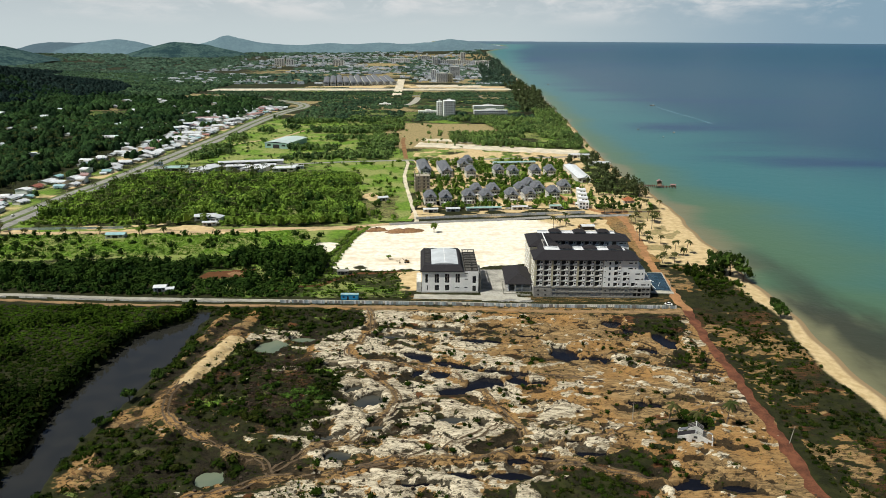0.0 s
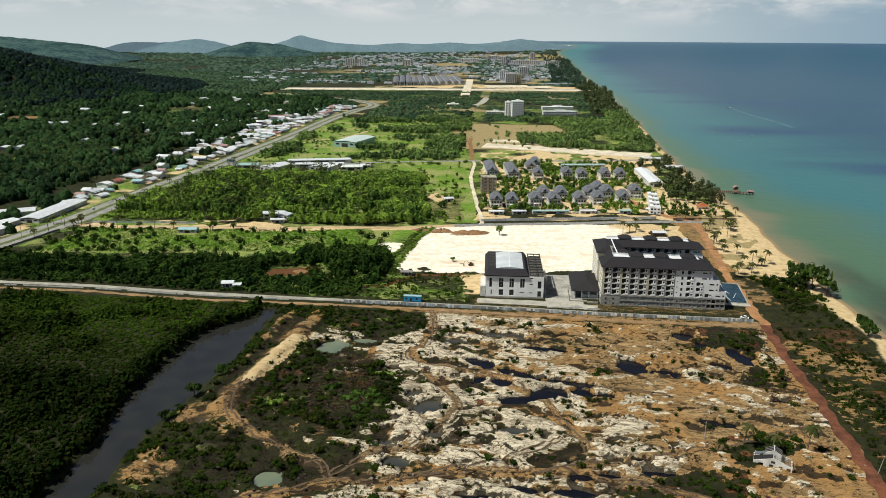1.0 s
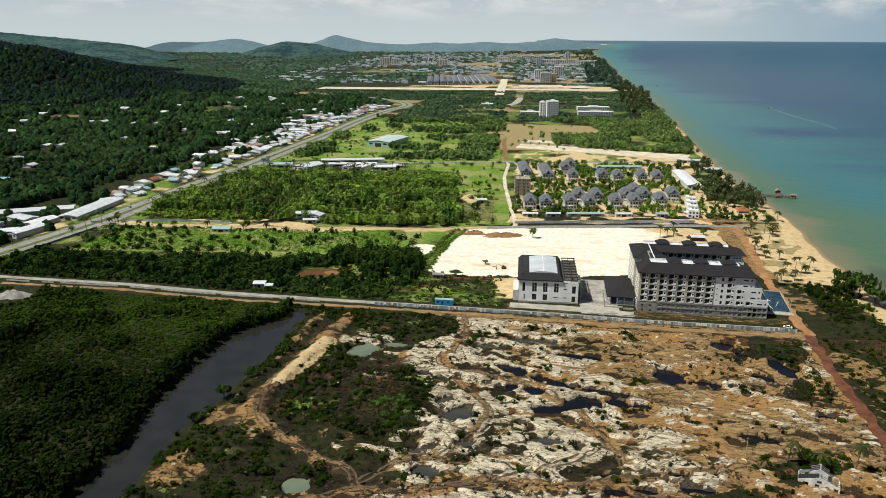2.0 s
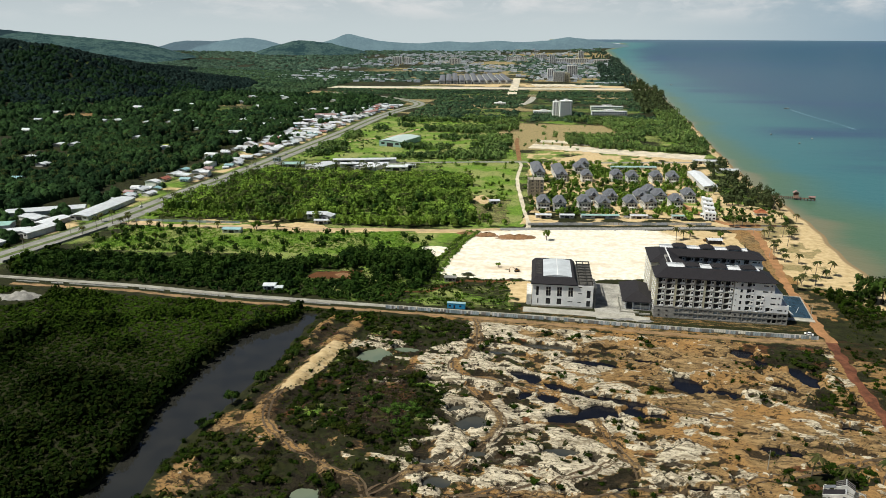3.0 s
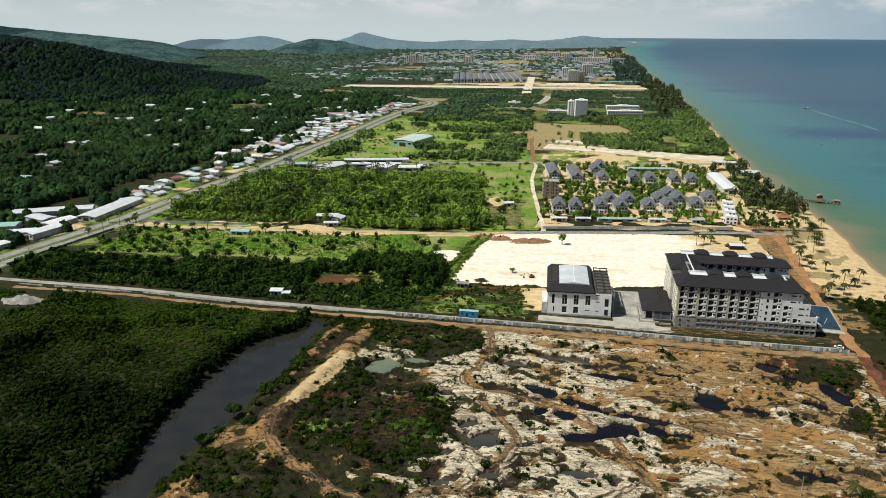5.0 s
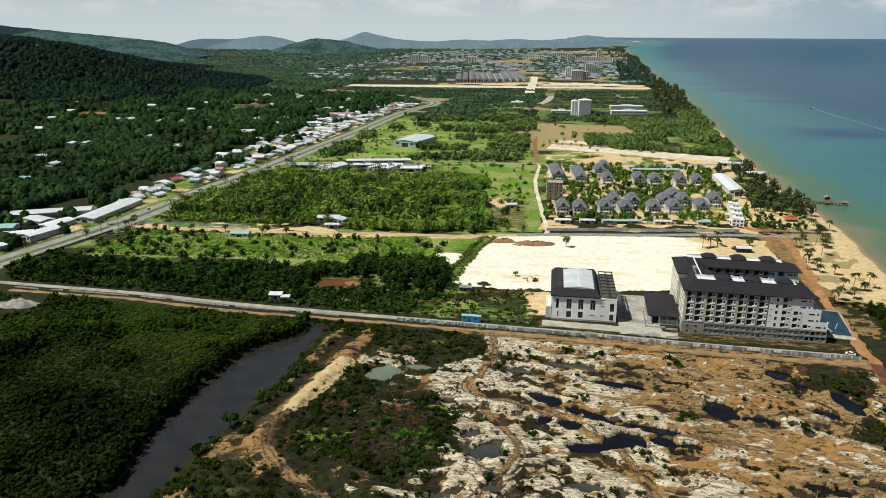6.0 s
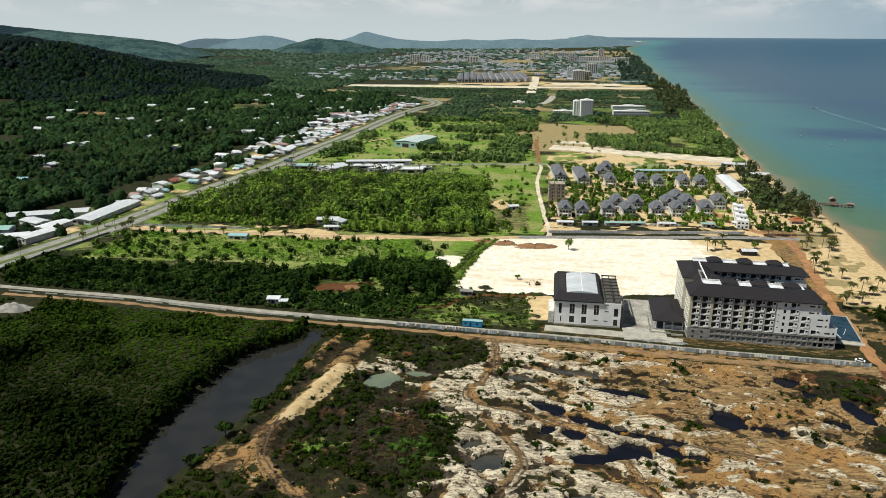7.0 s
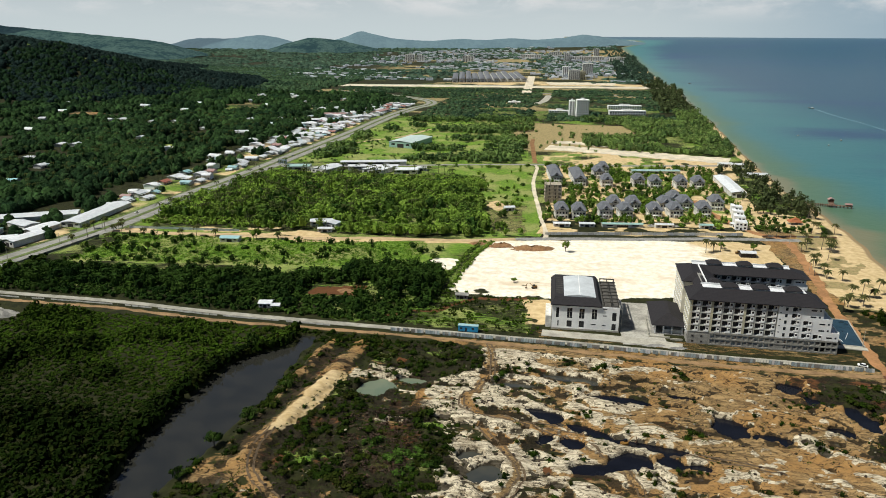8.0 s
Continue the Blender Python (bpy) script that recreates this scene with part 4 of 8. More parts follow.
# ---------------------------------------------------------------- the hotel
def hotel():
    """A seven-storey shell: five floors of balconies over a bare two-storey base, three roofed wings round a court."""
    H = thing("hotel", pose(62.3, 411.2, 0, 0, 0, -1.2), "seven-storey white hotel under construction with charcoal hipped roofs", "hotel")
    base, st, bay, depth = 6.7, 3.38, 5.1, 17.0
    top = base + 5 * st

    # cores set back behind the balconies
    part("core_wall", boxes((1.3, 60.3, 1.6, depth - 0.3, 0.1, top - 0.2)), M_RENDER, H)
    part("neck_wall", boxes((5.2, 15.5, depth - 0.3, 27.5, 0, top)), M_RENDER, H)
    part("rear_block_wall", boxes((0, 16, 27.5, 42, 0, top), (0, 9, 42, 56, 0, top)), M_SIDE, H, "cream rendered end block")
    part("rear_core_wall", boxes((9, 64.5, 43.6, 56, 0, top - 0.2)), M_RENDER, H)

    # stepped white end of the front wing
    for f in range(5):
        xe = (70.0, 66.0, 66.0, 61.8, 61.8)[f]
        z0, z1 = base + f * st, base + (f + 1) * st
        holes = [47.6, 53.1, 58.3][: (3, 2, 2, 1, 1)[f]]
        spans, x = [], 41.3
        for hx in holes:
            spans += [(x, hx, 0, 1.6, z0, z1), (hx, hx + 2.7, 0, 1.6, z0, z0 + 0.35), (hx, hx + 2.7, 0, 1.6, z0 + 2.75, z1)]
            x = hx + 2.7
        spans += [(x, xe, 0, 1.6, z0, z1), (60.3, xe, 1.6, depth, z0, z1)]
        part("end_wall", boxes(*spans), M_WHITE, H, "plain white stepped end wall")
        # a near-black panel at the back paints the shade inside each hole
        for hx in holes:
            part("recess", boxes((hx, hx + 2.7, 1.35, 1.5, z0 + 0.35, z0 + 2.75)), M_DARK, H, "dark panel painting the shade in a balcony")
    for z, x0, x1 in ((base + st, 66.0, 70.0), (base + 3 * st, 61.8, 66.0)):
        part("terrace", boxes((x0, x1 - 0.2, 0.3, depth, z, z + 0.12)), M_FLAT, H)
        part("parapet", boxes((x0, x1, 0, 0.25, z, z + 1.0), (x1 - 0.25, x1, 0.25, depth, z, z + 1.0)), M_WHITE, H)

    # floor bands and pillars of the balcony front
    band = part("floor_band", boxes((0, 41.3, -0.05, 1.6, -0.22, 0.22)), M_BAND, H, "weathered grey floor slab edge")
    band.matrix_basis = pose(0, 0, base)
    for k in range(1, 6):
        again(band, pose(0, 0, base + k * st - (0.28 if k == 5 else 0)))
    white_pier = part("pier", boxes((-0.28, 0.28, 0.04, 1.6, base + 0.28, top - 0.56)), M_BAND, H)
    white_pier.matrix_basis = pose(0.45, 0, 0)
    for k in range(1, 9):
        if k in (2, 5):
            p = part("pier", boxes((-0.6, 0.6, -0.08, 1.6, base + 0.28, top - 0.56)), M_BEIGE, H, "beige rendered pier")
            p.matrix_basis = pose(k * bay + 0.4, 0, 0)
        else:
            again(white_pier, pose(k * bay + 0.4, 0, 0))
    side_pier = part("pier", boxes((0, 1.3, 0.0, depth, base, top)), M_BEIGE, H, "beige rendered corner")

    # one balcony bay: box window, rail, dark back painting doors and shade
    cell = part("bay_box", boxes((3.05, 4.45, -0.2, 1.5, 0.28, 1.35), (3.05, 3.25, -0.2, 1.5, 1.35, 2.5), (4.25, 4.45, -0.2, 1.5, 1.35, 2.5), (3.05, 4.45, -0.2, 1.5, 2.5, 2.68)), M_WHITE, H, "white box window")
    pane = part("window_pane", boxes((3.25, 4.25, -0.02, 0.05, 1.3, 2.5)), M_GLASS, H, "dark window glass")
    dark_back = part("balcony_door", boxes((0.3, 4.8, 1.5, 1.58, 0.22, 3.0)), M_DARK, H, "dark balcony doors and painted shade in one panel")
    rail = part("balcony_rail", boxes((2.0, 3.05, -0.12, 0.06, 0.22, 1.0)), M_WHITE, H)
    pane.parent = cell

    def pane_of(c):
        again(pane, Matrix.Identity(4)).parent = c

    first = True
    spots = [(k * bay + 0.4, f) for k in range(8) for f in range(5)]
    spots += [(47.0, f) for f in range(5)] + [(52.5, f) for f in range(3)] + [(57.7, 0)]
    for x, f in spots:
        m = pose(x, 0, base + f * st)
        if first:
            cell.matrix_basis = dark_back.matrix_basis = rail.matrix_basis = m
            first = False
        else:
            pane_of(again(cell, m))
            for o in (dark_back, rail):
                again(o, m)
    # small windows of the white end
    small = part("window", boxes((0, 1.1, -0.03, 0.05, 0, 1.7)), M_GLASS, H, "small dark window")
    small.matrix_basis = pose(44.4, 0, base + 0.7)
    for f in range(1, 5):
        again(small, pose(44.4, 0, base + f * st + 0.7))
    vent = part("window", boxes((0, 0.7, -0.03, 0.05, 0, 0.5)), M_GLASS, H, "tiny dark window")
    vent.matrix_basis = pose(42.0, 0, base + 2.6)
    for f in range(1, 5):
        again(vent, pose(42.0, 0, base + f * st + 2.6))
    slit = part("window", boxes((0, 2.6, -0.03, 0.05, 0, 0.75)), M_GLASS, H, "wide dark slit window")
    slot = part("window", boxes((0, 0.8, -0.03, 0.05, 0, 0.9)), M_GLASS, H, "small square window")
    slit.matrix_basis, slot.matrix_basis = pose(64.4, 0, base + 1.2), pose(68.2, 0, base + 1.2)
    for f, x in ((1, 60.4), (2, 60.4), (3, 55.9), (4, 55.9)):
        again(slit, pose(x, 0, base + f * st + 1.3)), again(slot, pose(x + 3.8, 0, base + f * st + 1.3))

    # bare base: blockwork, posts and beams; dark panels stand for shade in openings
    part("base_wall", boxes((0.2, 10.6, 0.1, 1.6, 0, base - 0.3)), M_GREY_WALL, H, "bare grey blockwork")
    part("base_wall", boxes((41, 45.5, 0.1, 1.6, 0, base - 0.3)), M_GREY_WALL, H, "bare grey blockwork")
    part("base_back", boxes((10.6, 69.4, 2.6, 3.0, 0, base - 0.3)), M_DARK, H, "dark panel for the shade in the unfinished ground floor")
    beam = part("base_beam", boxes((10.6, 70, -0.1, 0.5, -0.35, 0.35)), M_GREY_WALL, H)
    beam.matrix_basis = pose(0, 0, base - 0.45)
    again(beam, pose(0, 0, 3.35)), again(beam, pose(0, 0, 0.35))
    post = part("base_post", boxes((-0.3, 0.3, 0, 0.6, 0, base - 0.4)), M_GREY_WALL, H)
    post.matrix_basis = pose(10.9, 0, 0)
    for k in range(1, 24):
        x = 10.9 + k * 2.57
        again(post, pose(x, 0, 0))
    sill = part("base_infill", boxes((0, 2.0, 0.25, 0.5, 0, 1.1)), M_GREY_WALL, H)
    sill.matrix_basis = pose(11.2, 0, 0.7)
    rnd = random.Random(4)
    for k in range(1, 23):
        for z in (0.7, 3.7):
            if rnd.random() < 0.75 and not 41 < 11.2 + k * 2.57 < 45:
                again(sill, pose(11.2 + k * 2.57, 0, z))
    hatch = part("window", boxes((0, 1.0, 0.0, 0.08, 0, 0.9)), M_DARK, H, "small dark panel painted as a shaded hole")
    hatch.matrix_basis = pose(2.2, 0, 3.8)
    for x, z in ((6.4, 3.8), (2.4, 0.9), (6.6, 0.9), (42.6, 3.8)):
        again(hatch, pose(x, 0, z))
    part("base_slab", boxes((45, 70, 0.5, depth, base - 0.3, base), (68.5, 69.2, 3.0, depth, 0, base - 0.3)), M_GREY_WALL, H)
    part("end_post", boxes((69.2, 69.9, 6, 6.7, 0, base - 0.3), (69.2, 69.9, 14, 14.7, 0, base - 0.3)), M_GREY_WALL, H)

    # end wall towards the land: rows of small hooded windows
    hood = part("window_box", boxes((-0.28, 0.0, 0, 1.2, 0, 1.3)), M_WHITE, H, "small white window hood")
    dark = part("window_pane", boxes((-0.3, -0.25, 0.2, 0.95, 0.25, 1.05)), M_GLASS, H)
    first = True
    for f in range(6):
        for y in (1.5, 4.6, 7.7, 10.8, 13.9, 29, 32.1, 35.2, 38.3, 41.4, 44.5, 47.6, 50.7, 53.4):
            m = pose(0, y, base - st + f * st + 0.9)
            if first:
                hood.matrix_basis, dark.parent, first = m, hood, False
            else:
                again(dark, Matrix.Identity(4)).parent = again(hood, m)
    part("end_face", boxes((0.05, 1.3, 1.6, depth, 0, base)), M_GREY_WALL, H)

    # rear wing seen over the court
    rband = part("floor_band", boxes((16, 50, 41.9, 43.6, -0.25, 0.25)), M_BAND, H)
    rband.matrix_basis = pose(0, 0, top - 0.28)
    for k in range(1, 4):
        again(rband, pose(0, 0, top - k * st))
    part("end_wall", boxes((50, 54.5, 42, 43.6, 0, top), (58.5, 65, 42, 43.6, 0, top), (54.5, 58.5, 42.9, 43.6, 0, top), (64.5, 66, 42, 56, 0, top - st)), M_WHITE, H, "plain white end wall")
    for k in range(7):
        again(white_pier, pose(16.5 + k * 5.1, 42, 0))
        for f in (2, 3, 4):
            m = pose(16.6 + k * 5.1, 42, base + f * st)
            if 16.6 + k * 5.1 < 50:
                pane_of(again(cell, m))
                again(dark_back, m), again(rail, m)
    for f in (3, 4):
        part("recess", boxes((55.2, 57.8, 42.8, 42.88, base + f * st + 0.4, base + f * st + 2.7)), M_DARK, H, "dark panel painting the shade in a balcony"), again(slit, pose(59.6, 42, base + f * st + 1.3)), again(slot, pose(63.0, 42, base + f * st + 1.3)), again(small, pose(51.5, 42, base + f * st + 0.7))

    # roofs
    tz = top + 3.1
    for low, high in (((-1.0, 63.0, -1.1, 18.2), (6.6, 56.2, 10.2, 15.6)), ((4.2, 16.5, 14.0, 30.0), (8.0, 12.0, 15.0, 29.0)),
                      ((-1.0, 17.0, 26.6, 57.0), (5.6, 10.5, 33.5, 50.0)), ((8.0, 67.0, 41.0, 57.2), (10.0, 58.2, 48.6, 53.0))):
        bm = bmesh.new()
        frustum(bm, low, top + 0.25, high, tz)
        part("roof", bm, M_TILE, H, "charcoal tiled hipped roof")
    part("roof_deck", boxes((7.0, 55.9, 10.5, 15.3, tz - 0.2, tz + 0.06)), M_FLAT, H, "white flat roof strip")
    part("roof_deck", boxes((7.0, 58.0, 48.8, 52.8, tz - 0.2, tz + 0.06)), M_FLAT, H, "white flat roof strip")
    part("roof_deck", boxes((7.4, 9.4, 16.0, 47.5, tz - 0.3, tz - 0.05)), M_SLAB, H, "white flat roof strip")
    for x0, x1, y0, y1 in ((6.6, 56.2, 15.2, 15.6), (7.0, 58.2, 52.6, 53.0)):
        part("parapet", boxes((x0, x1, y0, y1, tz - 0.2, tz + 0.9)), M_FLAT, H)
    part("parapet", boxes((9.6, 10.0, 16, 47, tz - 0.2, tz + 0.8)), M_WHITE, H)
    cap = bmesh.new()
    frustum(cap, (-4.2, 4.2, -2.9, 2.9), 1.0, (-1.6, 1.6, -0.5, 0.5), 2.7, 0.25)
    cap = part("roof_lantern", cap, M_TILE, H, "small charcoal hipped roof cap")
    cap.matrix_basis = pose(20.0, 12.9, tz)
    wall = part("lantern_wall", boxes((-3.2, 3.2, -2.1, 2.1, -0.1, 0.8)), M_RENDER, H)
    wall.matrix_basis = pose(20.0, 12.9, tz)
    for x, y in ((34.5, 12.9), (49.8, 12.9), (18.5, 50.9), (34.5, 50.9), (50.2, 50.9)):
        again(cap, pose(x, y, tz)), again(wall, pose(x, y, tz))
    bm = bmesh.new()
    frustum(bm, (10.5, 19, 20.5, 27.5), top + 1.6, (13.5, 16, 23, 25), top + 3.6)
    part("stair_roof", bm, M_TILE, H, "small charcoal hipped roof")
    part("stair_house", boxes((11, 18.2, 21, 27, top - 3, top + 1.4)), M_WHITE, H)
    stair_pane = part("window_pane", boxes((0, 1.3, -0.03, 0.04, 0, 0.8)), M_GLASS, H)
    stair_pane.matrix_basis = pose(11.7, 21, top + 0.3)
    for k in range(1, 4):
        again(stair_pane, pose(11.7 + 1.65 * k, 21, top + 0.3))
    return H


hotel()


def entrance_hall():
    P = thing("entrance_pavilion", pose(47, 419.5, 0, 0, 0, -1.2), "open hotel entrance pavilion with charcoal hipped roof", "pavilion")
    bm = bmesh.new()
    frustum(bm, (-1, 17, 0, 34), 5.2, (7.2, 8.8, 9, 27), 8.9)
    part("roof", bm, M_TILE, P, "charcoal tiled hipped roof")
    col = part("column", boxes((-0.35, 0.35, -0.35, 0.35, 0.1, 4.9)), M_WHITE, P)
    col.matrix_basis = pose(1, 1.6, 0)
    for x, y in ((5.2, 1.6), (9.4, 1.6), (14.5, 1.6), (1, 9), (1, 17), (1, 25), (1, 32), (14.5, 32)):
        again(col, pose(x, y, 0))
    part("floor", boxes((-0.5, 15.5, 0.6, 33, 0, 0.35)), M_SLAB, P)
    part("wall", boxes((6, 15, 8, 32, 0.35, 4.9), (5, 14.2, 2.2, 2.5, 0.35, 2.4)), M_RENDER, P)
    part("planter_wall", boxes((-2.5, -2.1, -2, 20, 0, 1.0), (-2.5, 8, -4.4, -4.0, 0, 1.0), (8, 14, -6.2, -5.8, 0, 1.0)), M_CONCRETE, P)


entrance_hall()


M_ANNEX = plain("dark_stained_concrete", (0.085, 0.078, 0.066), 0.9, 0.4, 0.5)


def conference_hall():
    """The white block west of the hotel: tall windows, dark mansard, pale barrel roof, unfinished annex."""
    B = thing("conference_hall", pose(-5.3, 417.4, 0, 0, 0, 1.2), "white windowed hall with dark mansard and pale barrel roof", "hall")
    e = 14.2
    tall = [(2.2, 1.5), (7.9, 2.6), (14.2, 2.6), (20.6, 2.6)]
    # front wall with its openings left free
    spans, x = [], 0.0
    for wx, w in tall:
        spans += [(x, wx, 0, 0.35, 0.9, e), (wx, wx + w, 0, 0.35, 5.2, 6.6), (wx, wx + w, 0, 0.35, 12.2, e)]
        if w < 2:
            spans.append((wx, wx + w, 0, 0.35, 0.9, 5.2))
        x = wx + w
    spans += [(x, 34.6, 0, 0.35, 0.9, e - 0.6)]
    spans += [(7.9, 10.5, 0, 0.35, 0.9, 1.6), (14.2, 16.8, 0, 0.35, 0.9, 1.6), (20.6, 23.2, 0, 0.35, 0.9, 5.2)]
    part("front_wall", boxes(*spans), M_WHITE, B, "white painted front wall")
    part("body_wall", boxes((0.0, 34.2, 0.9, 40, 0.2, e - 0.8)), M_RENDER, B)
    part("plinth", boxes((-0.25, 34.8, -0.25, 0.9, 0, 0.9)), M_CONCRETE, B)
    glass = part("window", boxes((0, 1, 0.2, 0.28, 0, 1)), M_GLASS, B, "tall dark window")
    glass.matrix_basis = pose(2.2, 0, 6.6) @ Matrix.Diagonal((1.5, 1, 5.6, 1))
    for wx, w in tall[1:]:
        again(glass, pose(wx, 0, 6.6) @ Matrix.Diagonal((w, 1, 5.6, 1)))
    for wx in (7.9, 14.2):
        again(glass, pose(wx, 0, 1.6) @ Matrix.Diagonal((2.6, 1, 3.6, 1)))
    bar = part("window_bar", boxes((0, 0.16, 0.1, 0.24, 0, 5.6)), M_RENDER, B)
    bar.matrix_basis = pose(9.1, 0, 6.6)
    for x in (15.4, 21.8):
        again(bar, pose(x, 0, 6.6))
    cross = part("window_bar", boxes((0, 2.6, 0.1, 0.24, 0, 0.16)), M_RENDER, B)
    cross.matrix_basis = pose(7.9, 0, 10.2)
    for x in (14.2, 20.6):
        again(cross, pose(x, 0, 10.2))
    flat = part("window", boxes((0, 1, -0.03, 0.04, 0, 1)), M_GLASS, B, "dark slit window")
    flat.matrix_basis = pose(3.1, 0, 2.0) @ Matrix.Diagonal((0.6, 1, 3.0, 1))
    for x, z, w, h in ((20.4, 3.4, 2.6, 0.5), (26.2, 12.4, 2, 0.5), (26.2, 8.6, 2, 0.5), (26, 3.2, 2, 0.5), (31.0, 6.4, 2.1, 4.4), (31.0, 1.2, 2.1, 3.4)):
        again(flat, pose(x, 0, z) @ Matrix.Diagonal((w, 1, h, 1)))
    # mansard ring round the barrel
    bm = bmesh.new()
    frustum(bm, (-0.8, 25.6, -0.8, 42), e, (1.4, 23.8, 4.0, 40), e + 2.6, 0.6)
    part("mansard", bm, M_TILE, B, "charcoal mansard roof frame")
    bm = bmesh.new()
    n, rows = 16, []
    for k in range(n + 1):
        a = k / n
        z = e + 2.7 + 0.9 * math.sin(math.pi * a)
        rows.append([bm.verts.new((6.0 + 16.5 * a, y, z)) for y in (5.0, 37.0)] + [bm.verts.new((6.0 + 16.5 * a, y, e + 2.3)) for y in (5.0, 37.0)])
    for a, b in zip(rows, rows[1:]):
        bm.faces.new((a[0], b[0], b[1], a[1]))
        bm.faces.new((a[2], b[2], b[0], a[0])), bm.faces.new((a[1], b[1], b[3], a[3]))
    part("barrel_roof", bm, M_BARREL, B, "pale metal barrel roof")
    part("roof_seam", boxes((14.1, 14.4, 5, 37, e + 3.56, e + 3.68)), M_WHITE, B)
    # near-black sheet in place of the shade down the open well
    part("roof_well", boxes((2.0, 5.4, 8, 36, e + 2.5, e + 2.66)), M_DARK, B, "dark sheet painting the shade in the roof well")
    strut = part("roof_strut", boxes((1.9, 5.5, 0, 0.3, e + 2.7, e + 2.9)), M_ANNEX, B)
    strut.matrix_basis = pose(0, 10, 0)
    for k in range(1, 8):
        again(strut, pose(0, 10 + 3.4 * k, 0))
    # unfinished annex: posts and beams without a roof
    part("annex_floor", boxes((26, 34.15, 0.95, 39.95, e - 0.8, e - 0.6)), M_ANNEX, B)
    post = part("annex_post", boxes((-0.25, 0.25, -0.25, 0.25, 0, 2.6)), M_ANNEX, B)
    post.matrix_basis = pose(26.6, 2, e - 1.1)
    beam = part("annex_beam", boxes((26, 34.4, -0.3, 0.3, 0, 0.5)), M_ANNEX, B)
    beam.matrix_basis = pose(0, 2, e + 1.5)
    for k in range(8):
        for x in (26.6, 30.3, 34.0):
            if k or x > 27:
                again(post, pose(x, 2 + 5.2 * k, e - 1.1))
        if k:
            again(beam, pose(0, 2 + 5.2 * k, e + 1.5))
    part("annex_beam", boxes((33.8, 34.3, 2, 38.4, e + 1.0, e + 1.4), (30.1, 30.5, 2, 38.4, e + 1.0, e + 1.4)), M_ANNEX, B)
    slab = part("balcony_slab", boxes((34.3, 36.4, 2, 16, -0.2, 0.2)), M_GREY_WALL, B)
    slab.matrix_basis = pose(0, 0, 4.4)
    again(slab, pose(0, 0, 8.6)), again(slab, pose(0, 0, 12.4))
    side = part("side_post", boxes((35.9, 36.3, 0, 0.4, 0, 12.4)), M_GREY_WALL, B)
    side.matrix_basis = pose(0, 2, 0)
    again(side, pose(0, 8.6, 0)), again(side, pose(0, 15.4, 0))
    part("side_shed", boxes((-3.2, -0.3, 2, 20, 0, 6.5)), M_RENDER, B)


conference_hall()


def swimming_pool():
    P = thing("swimming_pool", pose(139, 421.5, 0, 0, 0, -7), "long dark-blue hotel pool with pale concrete rim", "pool")
    part("rim", boxes((-0.6, 0, -0.6, 36, -0.3, 0.7), (10, 10.5, -0.6, 36, -0.3, 0.7), (0, 10, -0.6, 0, -0.3, 0.7), (0, 10, 35.4, 36, -0.3, 0.7)), M_CONCRETE, P)
    part("water", boxes((0, 10, 0, 35.4, -0.3, 0.35)), M_POOL, P, "dark blue pool water")
    part("deck", boxes((-3, 11, -4, -0.6, -0.2, 0.45)), M_CONCRETE, P)
    bar = part("scaffold_pole", boxes((0, 0.2, 0, 9, 0.5, 0.7)), M_FLAT, P)
    bar.matrix_basis = pose(1.0, 3, 0, 0, 0, 12)
    again(bar, pose(3.2, 8, 0, 0, 0, -18)), again(bar, pose(2.0, 16, 0, 0, 0, 25))


swimming_pool()


def fence(line, step, height, mats, label, gap=0.0, seed=1, post_every=1):
    """A site fence: single sheets on posts along a line."""
    c = resample(line, step)
    F = thing("fence", pose(*c[0], 0), label, "fence")
    base = Matrix.Translation((-c[0][0], -c[0][1], 0))
    sheets = [part("fence_sheet", boxes((0.04, step - 0.05, -0.04, 0.04, 0.15, height)), m, F) for m in mats]
    posts = part("fence_post", boxes((-0.07, 0.07, 0.05, 0.19, 0, height + 0.1)), M_SLAB, F)
    rnd, used, first = random.Random(seed), set(), True
    for a, b in zip(c, c[1:]):
        m = base @ pose(a[0], a[1], rnd.uniform(-0.1, 0.05), rnd.uniform(-3, 3), 0, math.degrees(math.atan2(b[1] - a[1], b[0] - a[0])))
        s = sheets[rnd.randrange(len(sheets))]
        if rnd.random() >= gap:
            if s.name in used:
                again(s, m)
            else:
                s.matrix_basis = m
                used.add(s.name)
        if first:
            posts.matrix_basis, first = m, False
        else:
            again(posts, m)


fence([(-88, 399.6), (-54, 398.6), (8, 396.4), (67, 393.4), (143, 391.8)], 1.2, 2.1, [M_TEAL_FENCE, M_FLAT, M_TEAL_FENCE, M_SLAB], "pale blue sheet-metal site fence beside the road", 0.17, 3)
fence([(-330, 408.5), (-250, 407.6), (-191, 403), (-121, 400.4)], 4.0, 0.9, [M_RENDER], "low whitewashed wall beside the concrete road", 0.22, 5)
fence([(-340, 560), (-250, 566)], 4.0, 2.0, [M_TEAL_FENCE], "blue-grey sheet fence beside the dirt road", 0.0, 6)
fence([(-365, 440), (-349, 535)], 4.0, 1.6, [M_SLAB], "grey block wall beside the highway", 0.05, 7)
fence([(-14, 599), (60, 611), (140, 624)], 4.0, 2.4, [M_RENDER, M_FLAT], "white wall in front of the villas", 0.03, 8)
fence([(150, 622), (176, 626), (205, 628)], 4.0, 1.6, [M_TIMBER, M_SLAB], "dark wall towards the beach", 0.03, 9)


# ---------------------------------------------------------------- villas
FOOT = [(95, 440, 75), (12, 438, 32), (56, 436, 24)]  # ground kept free of trees: x, y, radius


